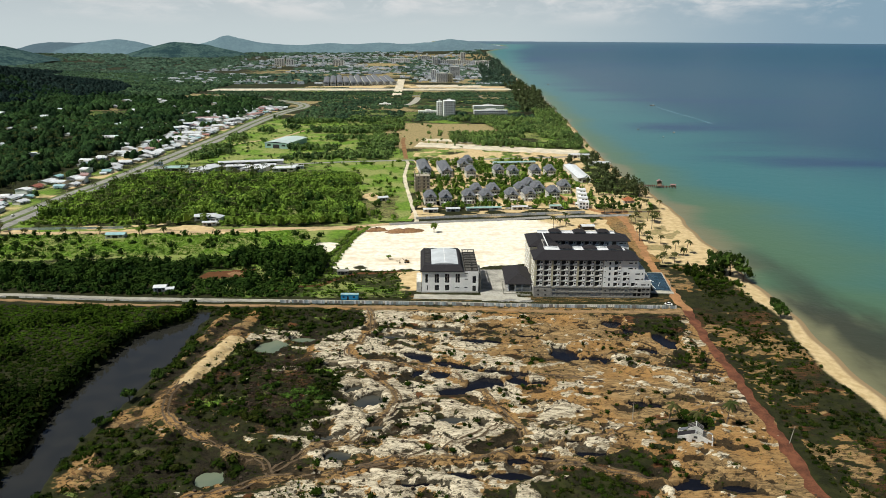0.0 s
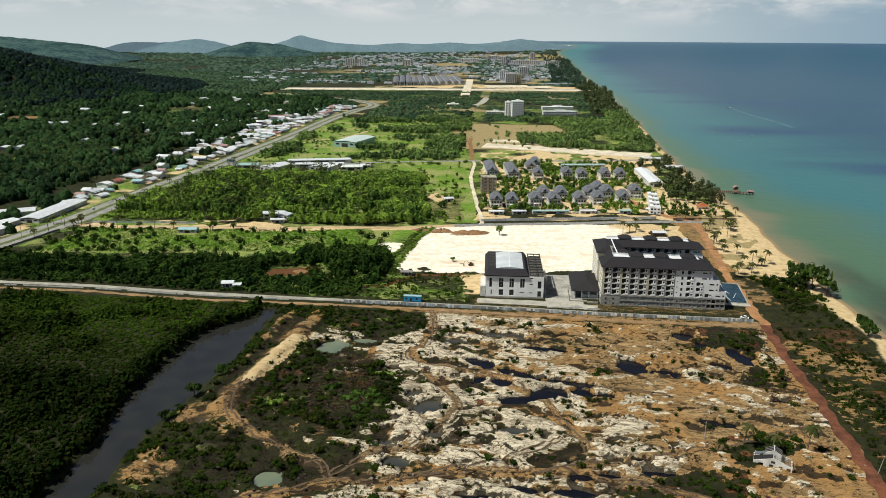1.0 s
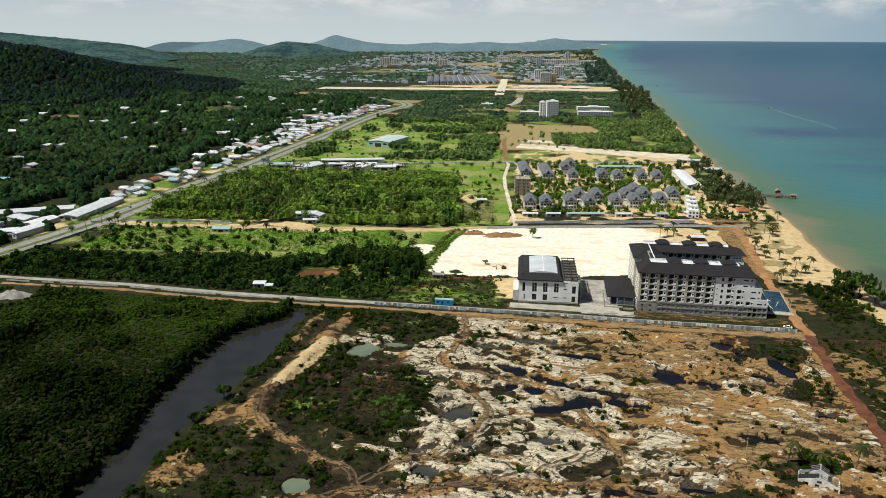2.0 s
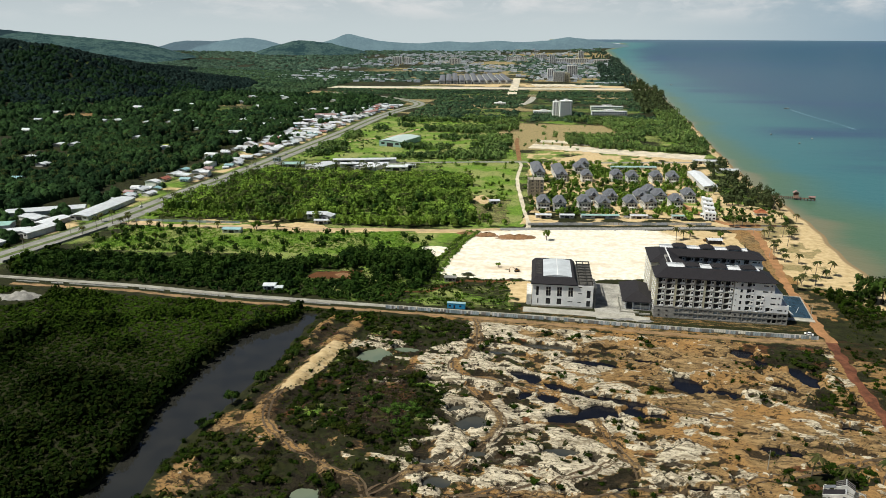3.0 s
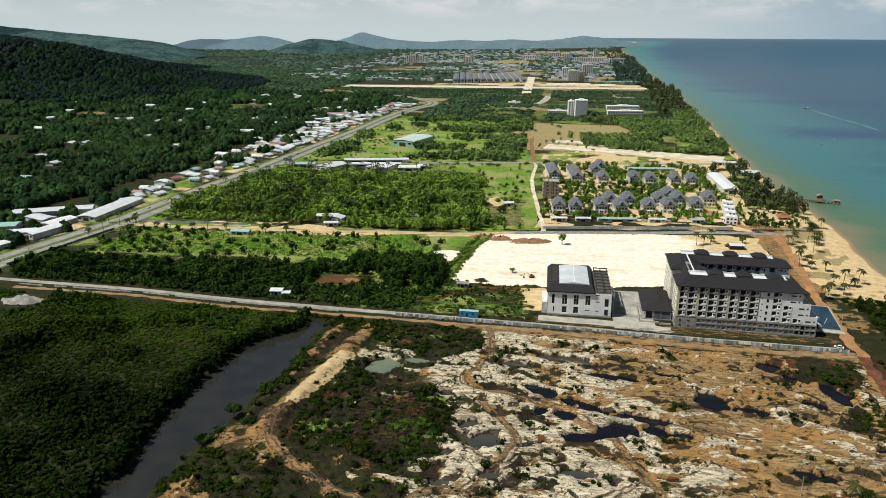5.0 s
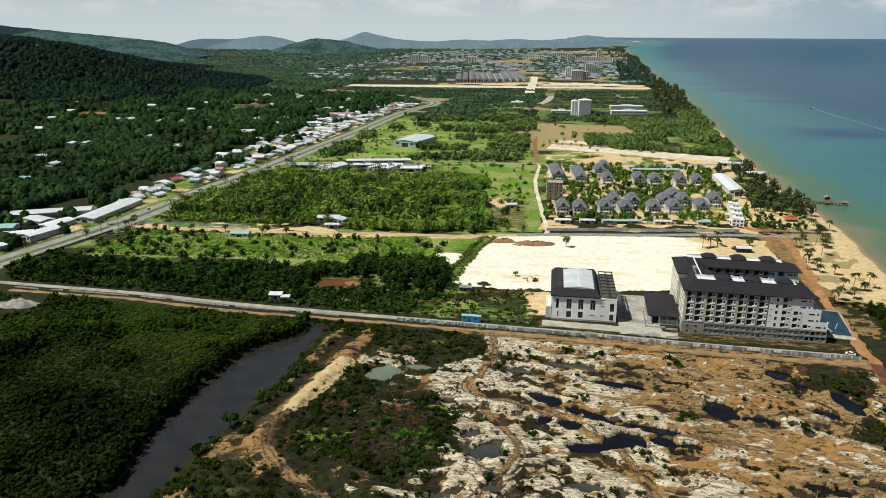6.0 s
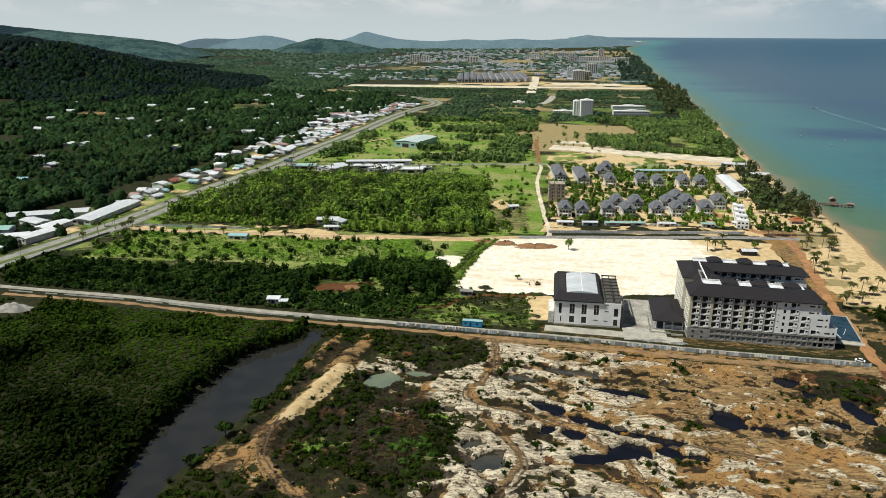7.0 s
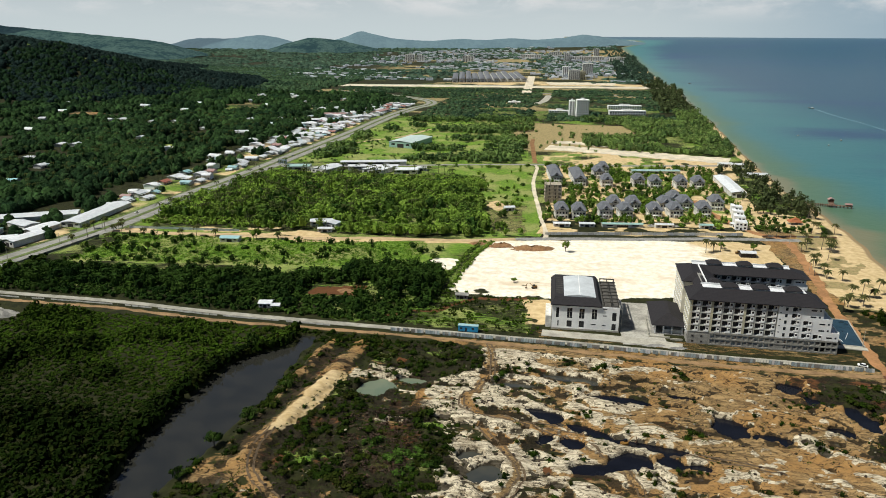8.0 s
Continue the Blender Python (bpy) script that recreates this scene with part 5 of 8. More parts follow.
def villa(m, w, d, wall_h, roof_h, label, group):
    """A three-storey villa: hipped roof, front gable with a window, rows of panes."""
    V = thing("villa", m, label, "villa", group)
    part("wall", boxes((0, w, 0, d, 0, wall_h)), M_RENDER, V)
    bm = bmesh.new()
    frustum(bm, (-0.7, w + 0.7, -0.7, d + 0.7), wall_h + 0.2, (w * 0.3, w * 0.7, d * 0.32, d * 0.7), wall_h + roof_h, 0.3)
    roof = part("roof", bm, M_SLATE, V, "grey tiled hipped roof")
    g = w * 0.27
    bm = bmesh.new()
    gable(bm, w / 2 - g, w / 2 + g, -0.9, d * 0.35, wall_h + 0.5, wall_h + roof_h * 0.72, "y", 0.25, 0.25)
    dormer = part("dormer", bm, M_SLATE, V)
    face = part("gable_wall", boxes((w / 2 - g * 0.8, w / 2 + g * 0.8, -0.55, 0.3, wall_h - 0.4, wall_h + roof_h * 0.3)), M_WHITE, V)
    part("gable_window", boxes((w / 2 - g * 0.45, w / 2 + g * 0.45, -0.62, -0.5, wall_h - 0.1, wall_h + roof_h * 0.24)), M_GLASS, face)
    pane = part("window", boxes((0, w * 0.13, -0.06, 0.05, 0, 1.6)), M_GLASS, V)
    first = True
    for z in (0.9, 4.0):
        for k in range(4):
            p = pose(w * (0.08 + 0.235 * k), 0, z)
            if first:
                pane.matrix_basis, first = p, False
            else:
                again(pane, p)
    side = part("window", boxes((-0.06, 0.05, 0, 1.5, 0, 1.5)), M_GLASS, V)
    side.matrix_basis = pose(0, d * 0.2, 4.0)
    for y in (0.45, 0.7):
        again(side, pose(0, d * y, 4.0))
    part("porch", boxes((w * 0.3, w * 0.7, -1.6, 0, 2.9, 3.2), (w * 0.32, w * 0.36, -1.5, -1.1, 0, 2.9), (w * 0.64, w * 0.68, -1.5, -1.1, 0, 2.9)), M_WHITE, V)
    return V


first_villa = villa(pose(-7.4, 652, 0, 0, 0, 6), 10.8, 16, 7.4, 5.2, "white three-storey villa with grey tiled roof", "villas of the resort")
big_villa = villa(pose(-15, 798, 0, 0, 0, 6), 12, 58, 7.4, 5.2, "long white villa row with grey tiled roof", "villas of the resort")
SPOTS = [(6.8, 652), (29, 659), (46, 659.5), (70, 664.5), (87.5, 669.5), (111.5, 677), (38, 686), (54.5, 687), (82, 693), (99.5, 698), (127, 705), (93, 716),
         (68.5, 794), (84, 789), (109.5, 792), (126, 793), (36.5, 787), (30, 832), (36, 858)]
for k, (x, y) in enumerate(SPOTS):
    copy_thing(first_villa, pose(x, y, 0, 0, 0, 6 + (k * 37 % 5 - 2)))
    FOOT.append((x + 5, y + 8, 10.5))
for x, y in ((9, 788),):
    copy_thing(big_villa, pose(x, y, 0, 0, 0, 6))
    FOOT.append((x + 3, y + 10, 11)), FOOT.append((x, y + 28, 11)), FOOT.append((x - 2, y + 46, 11))
FOOT += [(-2, 660, 10.5), (-11, 808, 11), (-13, 826, 11), (-15, 844, 11)]


def concrete_frame():
    C = thing("unfinished_block", pose(-18, 708, 0, 0, 0, 6) @ Matrix.Diagonal((1.25, 1.1, 1, 1)), "unfinished beige concrete block with empty window holes", "building")
    slab = part("slab", boxes((0, 12, 0, 12, -0.2, 0.2)), M_RAW, C)
    col = part("column", boxes((-0.3, 0.3, -0.3, 0.3, 0, 3.3)), M_RAW, C)
    wall = part("wall", boxes((0.6, 2.6, 0.15, 0.35, 0, 3.1), (4.2, 6.2, 0.15, 0.35, 0, 3.1), (8.0, 9.6, 0.15, 0.35, 0, 3.1), (0.3, 11.7, 0.15, 0.35, 0, 0.9)), M_RAW, C, "raw beige block infill")
    # near-black box that paints the shade inside the empty storeys
    part("core", boxes((2, 10, 2.5, 10, 0, 16)), M_DARK, C)
    first = True
    for f in range(6):
        for x in (0.3, 3.6, 7, 11.7):
            for y in (0.3, 11.7):
                if f < 5 or x < 4:
                    m = pose(x, y, f * 3.3)
                    if first:
                        col.matrix_basis = m
                    else:
                        again(col, m)
                    if first:
                        slab.matrix_basis, wall.matrix_basis, first = pose(0, 0, 3.3), pose(0, 0, 0), False
        if 0 < f < 5:
            again(slab, pose(0, 0, (f + 1) * 3.3)), again(wall, pose(0, 0, f * 3.3))


concrete_frame()
FOOT.append((-10, 714, 12))


# ---------------------------------------------------------------- sheds, houses, halls
def shed(x, y, w, d, h, rise, turn, roof, label, category="shed", along="y", wall=M_RENDER, group="", z=0.0):
    S = thing("shed", pose(x, y, z, 0, 0, turn), label, category, group)
    part("wall", boxes((-w / 2, w / 2, -d / 2, d / 2, -0.5, h - 0.15)), wall, S)
    bm = bmesh.new()
    gable(bm, -w / 2, w / 2, -d / 2, d / 2, h, h + rise, along)
    part("roof", bm, roof, S)
    n = max(2, int(w / 7))
    # dark panel on the closed wall paints the shade of an open doorway
    door = part("opening", boxes((-0.14 * w, 0.14 * w, -d / 2 - 0.05, -d / 2 + 0.1, 0, h * 0.72)), M_DARK, S, "dark panel painted as a shaded doorway")
    pane = part("window", boxes((-0.08 * w, 0.08 * w, -d / 2 - 0.05, -d / 2 + 0.1, h * 0.42, h * 0.75)), M_GLASS, S)
    pane.matrix_basis = pose(-0.32 * w, 0, 0)
    again(pane, pose(0.32 * w, 0, 0))
    FOOT.append((x, y, max(w, d) * 0.5 + 2)) if max(w, d) < 30 else [FOOT.append((x + math.sin(-radians(turn)) * s if d > w else x + math.cos(radians(turn)) * s,
        y + math.cos(radians(turn)) * s if d > w else y + math.sin(radians(turn)) * s, min(w, d) * 0.5 + 5)) for s in np.linspace(-max(w, d) / 2, max(w, d) / 2, 6)]
    return S


shed(-432, 574, 16, 62, 3.6, 1.1, -62, M_SHEET, "long white sheet-roofed warehouse beside the highway", "warehouse")
shed(-388, 590, 17, 72, 3.8, 1.2, 1, M_SHEET, "long white sheet-roofed market hall beside the highway", "warehouse")
shed(-402, 540, 13, 26, 3.6, 1.1, -8, M_SHEET, "white sheet-roofed shed beside the highway")
shed(-424, 548, 12, 24, 3.6, 1.1, 70, M_SHEET, "white sheet-roofed shed beside the highway")
shed(-415, 503, 14, 34, 3.6, 1.1, -60, M_SHEET, "white sheet-roofed shed beside the highway")
shed(-393, 511, 12, 28, 4.6, 1.4, -12, M_SHEET, "white sheet-roofed shed beside the highway")
shed(-440, 520, 14, 30, 3.6, 1.1, -70, M_SHEET_GREEN, "green sheet-roofed shed behind the highway")
shed(-402, 470, 12, 20, 3.6, 1.1, -15, M_SHEET, "grey sheet-roofed house beside the highway", "house")
shed(-212, 1028, 34, 66, 7.5, 1.8, -14, M_SHEET_MINT, "large pale green sheet-metal warehouse in the grass", "warehouse", "y", M_SHEET_GREEN)
shed(-297, 822, 26, 16, 5, 1.3, 10, M_SHEET_GREEN, "pale green sheet-roofed shed", "shed", "x")
shed(-262, 818, 20, 34, 5, 1.5, -20, M_SHEET, "white sheet-roofed storage shed")
shed(-215, 838, 56, 12, 4.5, 1.3, 10, M_SHEET, "long white sheet-roofed storage shed", "shed", "x")
shed(-222, 866, 76, 11, 4.5, 1.3, 14, M_SHEET, "long white sheet-roofed storage shed", "shed", "x")
shed(-206, 822, 24, 26, 5, 1.5, -15, M_SHEET, "white sheet-roofed storage shed")
shed(-174, 826, 26, 16, 4.5, 1.3, 10, M_SHEET, "white sheet-roofed storage shed", "shed", "x")
shed(-160, 842, 12, 9, 3.6, 1.0, 8, M_SHEET, "small white house in the grass", "house", "x")
shed(-193, 597, 18, 9, 4.0, 1.3, 14, M_SHEET, "white sheet-roofed farmhouse beside the dirt road", "house", "x")
shed(-183, 590, 12, 9, 4.4, 1.2, -8, M_SHEET, "white sheet-roofed farmhouse beside the dirt road", "house")
shed(-184, 578, 11, 5, 3.0, 0.8, 10, M_SHEET, "small white roadside shed", "shed", "x")
shed(-245, 541, 14, 7, 3.0, 1.0, 6, M_SHEET_BLUE, "turquoise tarpaulin-roofed hut beside the dirt road", "hut", "x")
shed(-166, 421, 7, 5.5, 2.8, 0.9, 8, M_SHEET, "small white sheet-roofed hut beside the road", "hut", "x")
shed(-159.5, 419.5, 4.5, 4, 2.2, 0.6, 8, M_SHEET, "tiny white lean-to beside the hut", "hut", "x")
shed(-48, 673, 9, 6, 3.2, 1.0, 20, M_SHEET, "small white house in the grass", "house", "x")
shed(127, 569, 10, 6, 3.2, 1.0, 4, M_SHEET, "small dark site cabin with white roof", "cabin", "x", M_DARK)
shed(-58, 453, 7, 4, 2.8, 0.5, 3, M_SLAB, "small grey ruined hut in the grass", "hut", "x", M_GREY_WALL)
shed(162, 803, 14, 84, 5.0, 1.3, 1, M_SHEET, "long pale roofed hall beside the villas", "hall")
shed(183, 930, 14, 10, 4, 1.2, 8, M_SHEET, "white shed near the beach", "shed", "x")
shed(196, 925, 16, 9, 4.5, 1.2, 8, M_SHEET, "white shed near the beach", "shed", "x")
shed(203, 872, 24, 12, 3.5, 1.0, 6, M_SHEET, "white beach restaurant roof", "restaurant", "x")
shed(98, 872, 52, 9, 3.6, 0.9, 8, M_SHEET_GREEN, "long pale green roof behind the villas", "shed", "x")
for x, w, r in ((-2, 13, M_SHEET), (18, 12, M_SHEET), (46, 32, M_SHEET_GREEN), (79, 14, M_SHEET), (112, 10, M_SHEET_GREEN)):
    shed(x, 628 + 0.13 * x, w, 5, 2.8, 0.7, 7, r, "low site cabin in front of the villas", "cabin", "x")
shed(137, 650, 9, 5, 2.6, 0.7, -50, M_SHEET, "small tilted white site roof", "shed", "x")


def pavilion(x, y):
    P = thing("beach_pavilion", pose(x, y, 0, 0, 0, 6) @ Matrix.Diagonal((0.6, 0.8, 0.8, 1)), "open beach pavilion with orange tiled roof", "pavilion")
    bm = bmesh.new()
    frustum(bm, (-9, 9, -5, 5), 3.2, (-4, 4, -0.6, 0.6), 6.0, 0.3)
    part("roof", bm, M_ORANGE_TILE, P, "orange tiled hipped roof")
    bm = bmesh.new()
    frustum(bm, (-3, 3, -2, 2), 5.8, (-1, 1, -0.3, 0.3), 7.2, 0.2)
    part("roof_cap", bm, M_ORANGE_TILE, P)
    col = part("column", boxes((-0.2, 0.2, -0.2, 0.2, 0, 3)), M_WHITE, P)
    col.matrix_basis = pose(-8, -4, 0)
    for cx in (-8, -3, 3, 8):
        for cy in (-4, 4):
            if (cx, cy) != (-8, -4):
                again(col, pose(cx, cy, 0))
    part("floor", boxes((-8.5, 8.5, -4.5, 4.5, -0.2, 0.25)), M_CONCRETE, P)
    FOOT.append((x, y, 10))


pavilion(186, 668)


def terrace_house(m, label):
    T = thing("terrace_house", m, label, "house", "white terrace by the lane")
    part("wall", boxes((-5.5, 5.5, 0, 11, -0.3, 7.4), (-5.5, -2, 0, 11, 7.4, 8.6)), M_WHITE, T)
    part("roof_slab", boxes((-2, 5.5, 0.4, 11, 7.4, 7.6)), M_FLAT, T)
    win = part("window", boxes((0, 2.0, -0.06, 0.05, 0, 1.7)), M_GLASS, T)
    win.matrix_basis = pose(-4.6, 0, 4.6)
    for x, z in ((-1.2, 4.6), (2.4, 4.6), (2.4, 1.2), (-4.6, 1.2)):
        again(win, pose(x, 0, z))
    part("door", boxes((-1.0, 0.6, -0.06, 0.05, 0, 2.4)), M_DARK, T)
    return T


t0 = terrace_house(pose(138.5, 641, 0, 0, 0, -6) @ Matrix.Diagonal((0.82, 0.82, 0.82, 1)), "white flat-roofed terrace house under construction")
for k in range(1, 4):
    copy_thing(t0, pose(138.5 + 2.6 * k, 641 + 18 * k, 0, 0, 0, -6))
FOOT += [(139, 647, 9), (142, 665, 9), (144, 683, 9), (147, 701, 9)]

# houses along the highway and in the woods: a few kinds, copied
KINDS = []


def house(w, d, h, rise, roof, wall, label):
    S = thing("house", pose(0, 0, -300), label, "house", "houses along the coast highway")
    h = h * 0.82
    part("wall", boxes((-w / 2, w / 2, -d / 2, d / 2, -2, h - 0.1)), wall, S)
    bm = bmesh.new()
    gable(bm, -w / 2, w / 2, -d / 2, d / 2, h, h + rise, "x", 0.2, 0.7)
    part("roof", bm, roof, S)
    part("door", boxes((-0.7, 0.7, -d / 2 - 0.06, -d / 2 + 0.1, 0, 2.2)), M_DARK, S)
    p = part("window", boxes((-0.8, 0.8, -d / 2 - 0.06, -d / 2 + 0.1, 1.0, 2.3)), M_GLASS, S)
    p.matrix_basis = pose(-w * 0.3, 0, 0)
    again(p, pose(w * 0.3, 0, 0))
    part("awning", boxes((-w / 2, w / 2, -d / 2 - 2.2, -d / 2, h - 0.9, h - 0.75)), roof, S)
    return S


KINDS = [house(10, 9, 3.6, 1.4, M_SHEET, M_RENDER, "white sheet-roofed house beside the highway"), house(14, 10, 4.2, 1.5, M_SHEET, M_RENDER, "broad white sheet-roofed house beside the highway"),
         house(9, 12, 6.6, 1.4, M_FLAT, M_WHITE, "tall white rendered house beside the highway"), house(12, 8, 3.6, 1.8, M_SHEET_RED, M_RENDER, "small red-roofed house beside the highway"),
         house(16, 9, 4.0, 1.3, M_SHEET, M_SIDE, "long pale sheet-roofed house among trees"), house(10, 8, 3.6, 1.3, M_SHEET_BLUE, M_RENDER, "pale blue roofed house beside the highway")]
road = resample(MAIN_ROAD, 5)
rnd = random.Random(12)
places = []
for y in range(612, 1590, 11):
    cx = float(np.interp(y, road[:, 1][:-40], road[:, 0][:-40]))
    rows = 2 if y < 840 else (4 if y < 1150 else 5)
    for r in range(rows):
        if rnd.random() < (0.85 if r == 0 else 0.66) * (1 if y > 900 else 0.55):
            places.append((cx - 25 - 17 * r - rnd.uniform(0, 11), y + rnd.uniform(-4, 4), rnd.choice((0, 0, 1, 1, 4, 4, 3, 5, 2))))
places += [(-675, 925, 4), (-655, 928, 1), (-514, 920, 2), (-700, 1188, 4), (-680, 1193, 1), (-660, 1196, 4), (-637, 1200, 1), (-618, 1205, 4), (-733, 1362, 0), (-533, 1362, 1),
           (-645, 1699, 2), (-700, 1668, 1), (-720, 1690, 4), (-937, 1276, 4), (-783, 1195, 1), (-760, 1196, 0), (-433, 1000, 2), (-471, 1155, 1), (-487, 1081, 4), (-767, 1484, 0),
           (-590, 780, 1), (-640, 820, 0), (-560, 700, 5), (-610, 1010, 4), (-570, 1120, 0), (-820, 1050, 1), (-870, 980, 4), (-520, 1480, 1), (-560, 1560, 4), (-480, 1430, 1),
           (-690, 1560, 0), (-610, 1480, 1), (-500, 1260, 4), (-540, 1230, 1), (-460, 1310, 4), (-430, 1360, 3), (-415, 1365, 3), (-840, 1400, 1), (-900, 1180, 0),
           (-1000, 1380, 1), (-1450, 2490, 4), (-1420, 2480, 2), (-1300, 2380, 1), (-620, 1650, 2), (-430, 1420, 1), (-455, 1440, 4), (-500, 1640, 1), (-700, 1780, 4)]
hz = hills(np.array([p[0] for p in places]), np.array([p[1] for p in places]))
for (x, y, k), z in zip(places, hz):
    far = rnd.uniform(0.6, 1.1) * (1.25 if x < -450 else 1)
    copy_thing(KINDS[k], pose(x, y, float(z), 0, 0, rnd.choice((80, 95, 85, 10, -5)) + rnd.uniform(-8, 8)) @ Matrix.Diagonal((far, far, far, 1)))
    FOOT.append((x, y, 9 * far))
    if x < -450:
        FOOT.append((x * 0.984, y * 0.984, 13)), FOOT.append((x * 0.97, y * 0.97, 9))
for k in KINDS:
    x, y = -395 - 3 * KINDS.index(k), 640 + 27 * KINDS.index(k)
    k.matrix_world = pose(x, y, 0, 0, 0, 85)
    FOOT.append((x, y, 9))
for x, y, w, d, turn in ((-420, 1335, 40, 14, 8), (-445, 1240, 56, 12, 12), (-430, 1190, 48, 12, 8), (-352, 1400, 60, 14, 80), (-372, 1300, 40, 16, 78), (-480, 1178, 66, 10, 8)):
    shed(x, y, w, d, 5, 1.5, turn, M_SHEET_RED if y in (1335, 1400) else M_SHEET, "long sheet-roofed hall near the highway", "hall", "x")


# clearings in the woods
FOOT += [(-673, 1361, 26), (-526, 952, 22), (-600, 860, 16), (-470, 860, 20), (-820, 1120, 22), (-895, 1280, 26), (-800, 1780, 26), (-740, 1690, 22), (-684, 1616, 20)]

# ---------------------------------------------------------------- far town
def tower_block(x, y, w, d, floors, wall, label, turn=0.0, bays=6, z=0.0):
    """A block with a real grid of windows on the two sides that show."""
    h = floors * 3.3
    T = thing("apartment_block", pose(x, y, z, 0, 0, turn), label, "building")
    part("wall", boxes((-w / 2, w / 2, -d / 2, d / 2, -2, h)), wall, T)
    part("roof_parapet", boxes((-w / 2 - 0.3, w / 2 + 0.3, -d / 2 - 0.3, d / 2 + 0.3, h, h + 1.2), (-w * 0.15, w * 0.15, -d * 0.2, d * 0.2, h + 1.2, h + 4)), wall, T)
    pane = part("window", boxes((0, w / bays * 0.55, -0.25, 0.1, 0, 1.7)), M_GLASS, T)
    first = True
    for f in range(floors):
        for k in range(bays):
            m = pose(-w / 2 + w / bays * (k + 0.22), -d / 2, f * 3.3 + 1.0)
            if first:
                pane.matrix_basis, first = m, False
            else:
                again(pane, m)
    FOOT.append((x, y, max(w, d) * 0.7))
    return T


tower_block(27, 1418, 22, 20, 9, M_WHITE, "tall white beachside hotel block", 5, 7)
tower_block(8, 1434, 10, 16, 8, M_WHITE, "slim white hotel wing near the beach", 5, 2)
tower_block(114, 1566, 66, 12, 2, M_WHITE, "long low white resort building", 6, 14)
tower_block(112, 1466, 68, 12, 2, M_WHITE, "long low white resort building", 6, 14)
tower_block(-15, 1480, 40, 12, 1, M_WHITE, "long low white building", 4, 8)
tower_block(-114, 1640, 26, 12, 1, M_WHITE, "low white building among trees", 4, 5)
tower_block(-10, 2649, 20, 20, 10, M_WHITE, "white hotel tower in the far town", 3, 3)
tower_block(19, 2487, 37, 24, 9, M_RENDER, "grey hotel block in the far town", 3, 6)
tower_block(44, 2495, 21, 24, 8, M_BEIGE, "brownish hotel block in the far town", 3, 4)
tower_block(71, 2843, 38, 24, 11, M_RENDER, "grey hotel block in the far town", 3, 5)
for x, y, w, floors, kind in ((-751, 3519, 44, 10, "pale apartment block"), (-701, 3523, 35, 9, "pale apartment block"), (-473, 3542, 53, 8, "broad pale block"), (79, 3808, 190, 6, "long pale hotel row"),
                              (142, 4025, 27, 11, "grey tower"), (-192, 3863, 103, 5, "grey hotel row"), (241, 3812, 80, 5, "long pale hotel row"), (-8, 3792, 28, 11, "pale tower"), (-71, 4039, 67, 5, "grey hotel row")):
    tower_block(x, y, w, 24, floors, M_RENDER, kind + " in the far town", 2, max(3, w // 11), float(hills(np.array([x]), np.array([y]))[0]))

for k in range(11):
    R = thing("townhouse_row", pose(-345 + 21 * k, 2290 + 6 * k, 0, 0, 0, 8), "long row of grey-roofed town houses", "town houses", "town house rows")
    length = 330 + 60 * (k % 3)
    part("wall", boxes((-8.5, 8.5, 0, length, -1, 9)), M_RENDER, R)
    bm = bmesh.new()
    gable(bm, -8.5, 8.5, 0, length, 9, 11.5, "y", 0.4, 0.6)
    part("roof", bm, M_SLATE, R)
    win = part("window", boxes((-5, 5, -0.2, 0.1, 0, 1.8)), M_GLASS, R)
    win.matrix_basis = pose(0, 0, 5.2)
    again(win, pose(0, 0, 1.4))

# the rest of the far town: plain houses, too many and too small to tell apart
bm = bmesh.new()
rnd = random.Random(8)
for _ in range(2400):
    y = rnd.uniform(2350, 4400)
    x = rnd.uniform(-900, float(coast(y)) - 60) if rnd.random() < 0.75 else rnd.uniform(-1500, -500)
    w, d, h = rnd.uniform(8, 26), rnd.uniform(8, 24), rnd.choice((3, 3, 3, 4, 4, 5, 6, 8))
    z = float(hills(np.array([x]), np.array([y]))[0])
    if fbm(np.array([x / 260]), np.array([y / 260]), 303, 2)[0] > -0.1 and x > -1000:
        box(bm, x - w / 2, x + w / 2, y - d / 2, y + d / 2, z - 3, z + h)
def town_material():
    n = Nodes("far_town_walls_and_roofs", 0.8, 0, 0.1)
    # Pale bluish range, lightened to paint distance haze over the houses.
    c = n.mix(n.island(), (0.34, 0.38, 0.42), (0.66, 0.67, 0.67))
    return n.done(n.mix(n.ramp(n.noise(0.15, 4), 0.4, 0.7), c, (0.3, 0.3, 0.31)))


town = part("far_town", bm, town_material(), None)
tagged(town, "dense scatter of pale far-off town houses", "houses", kind="stuff")


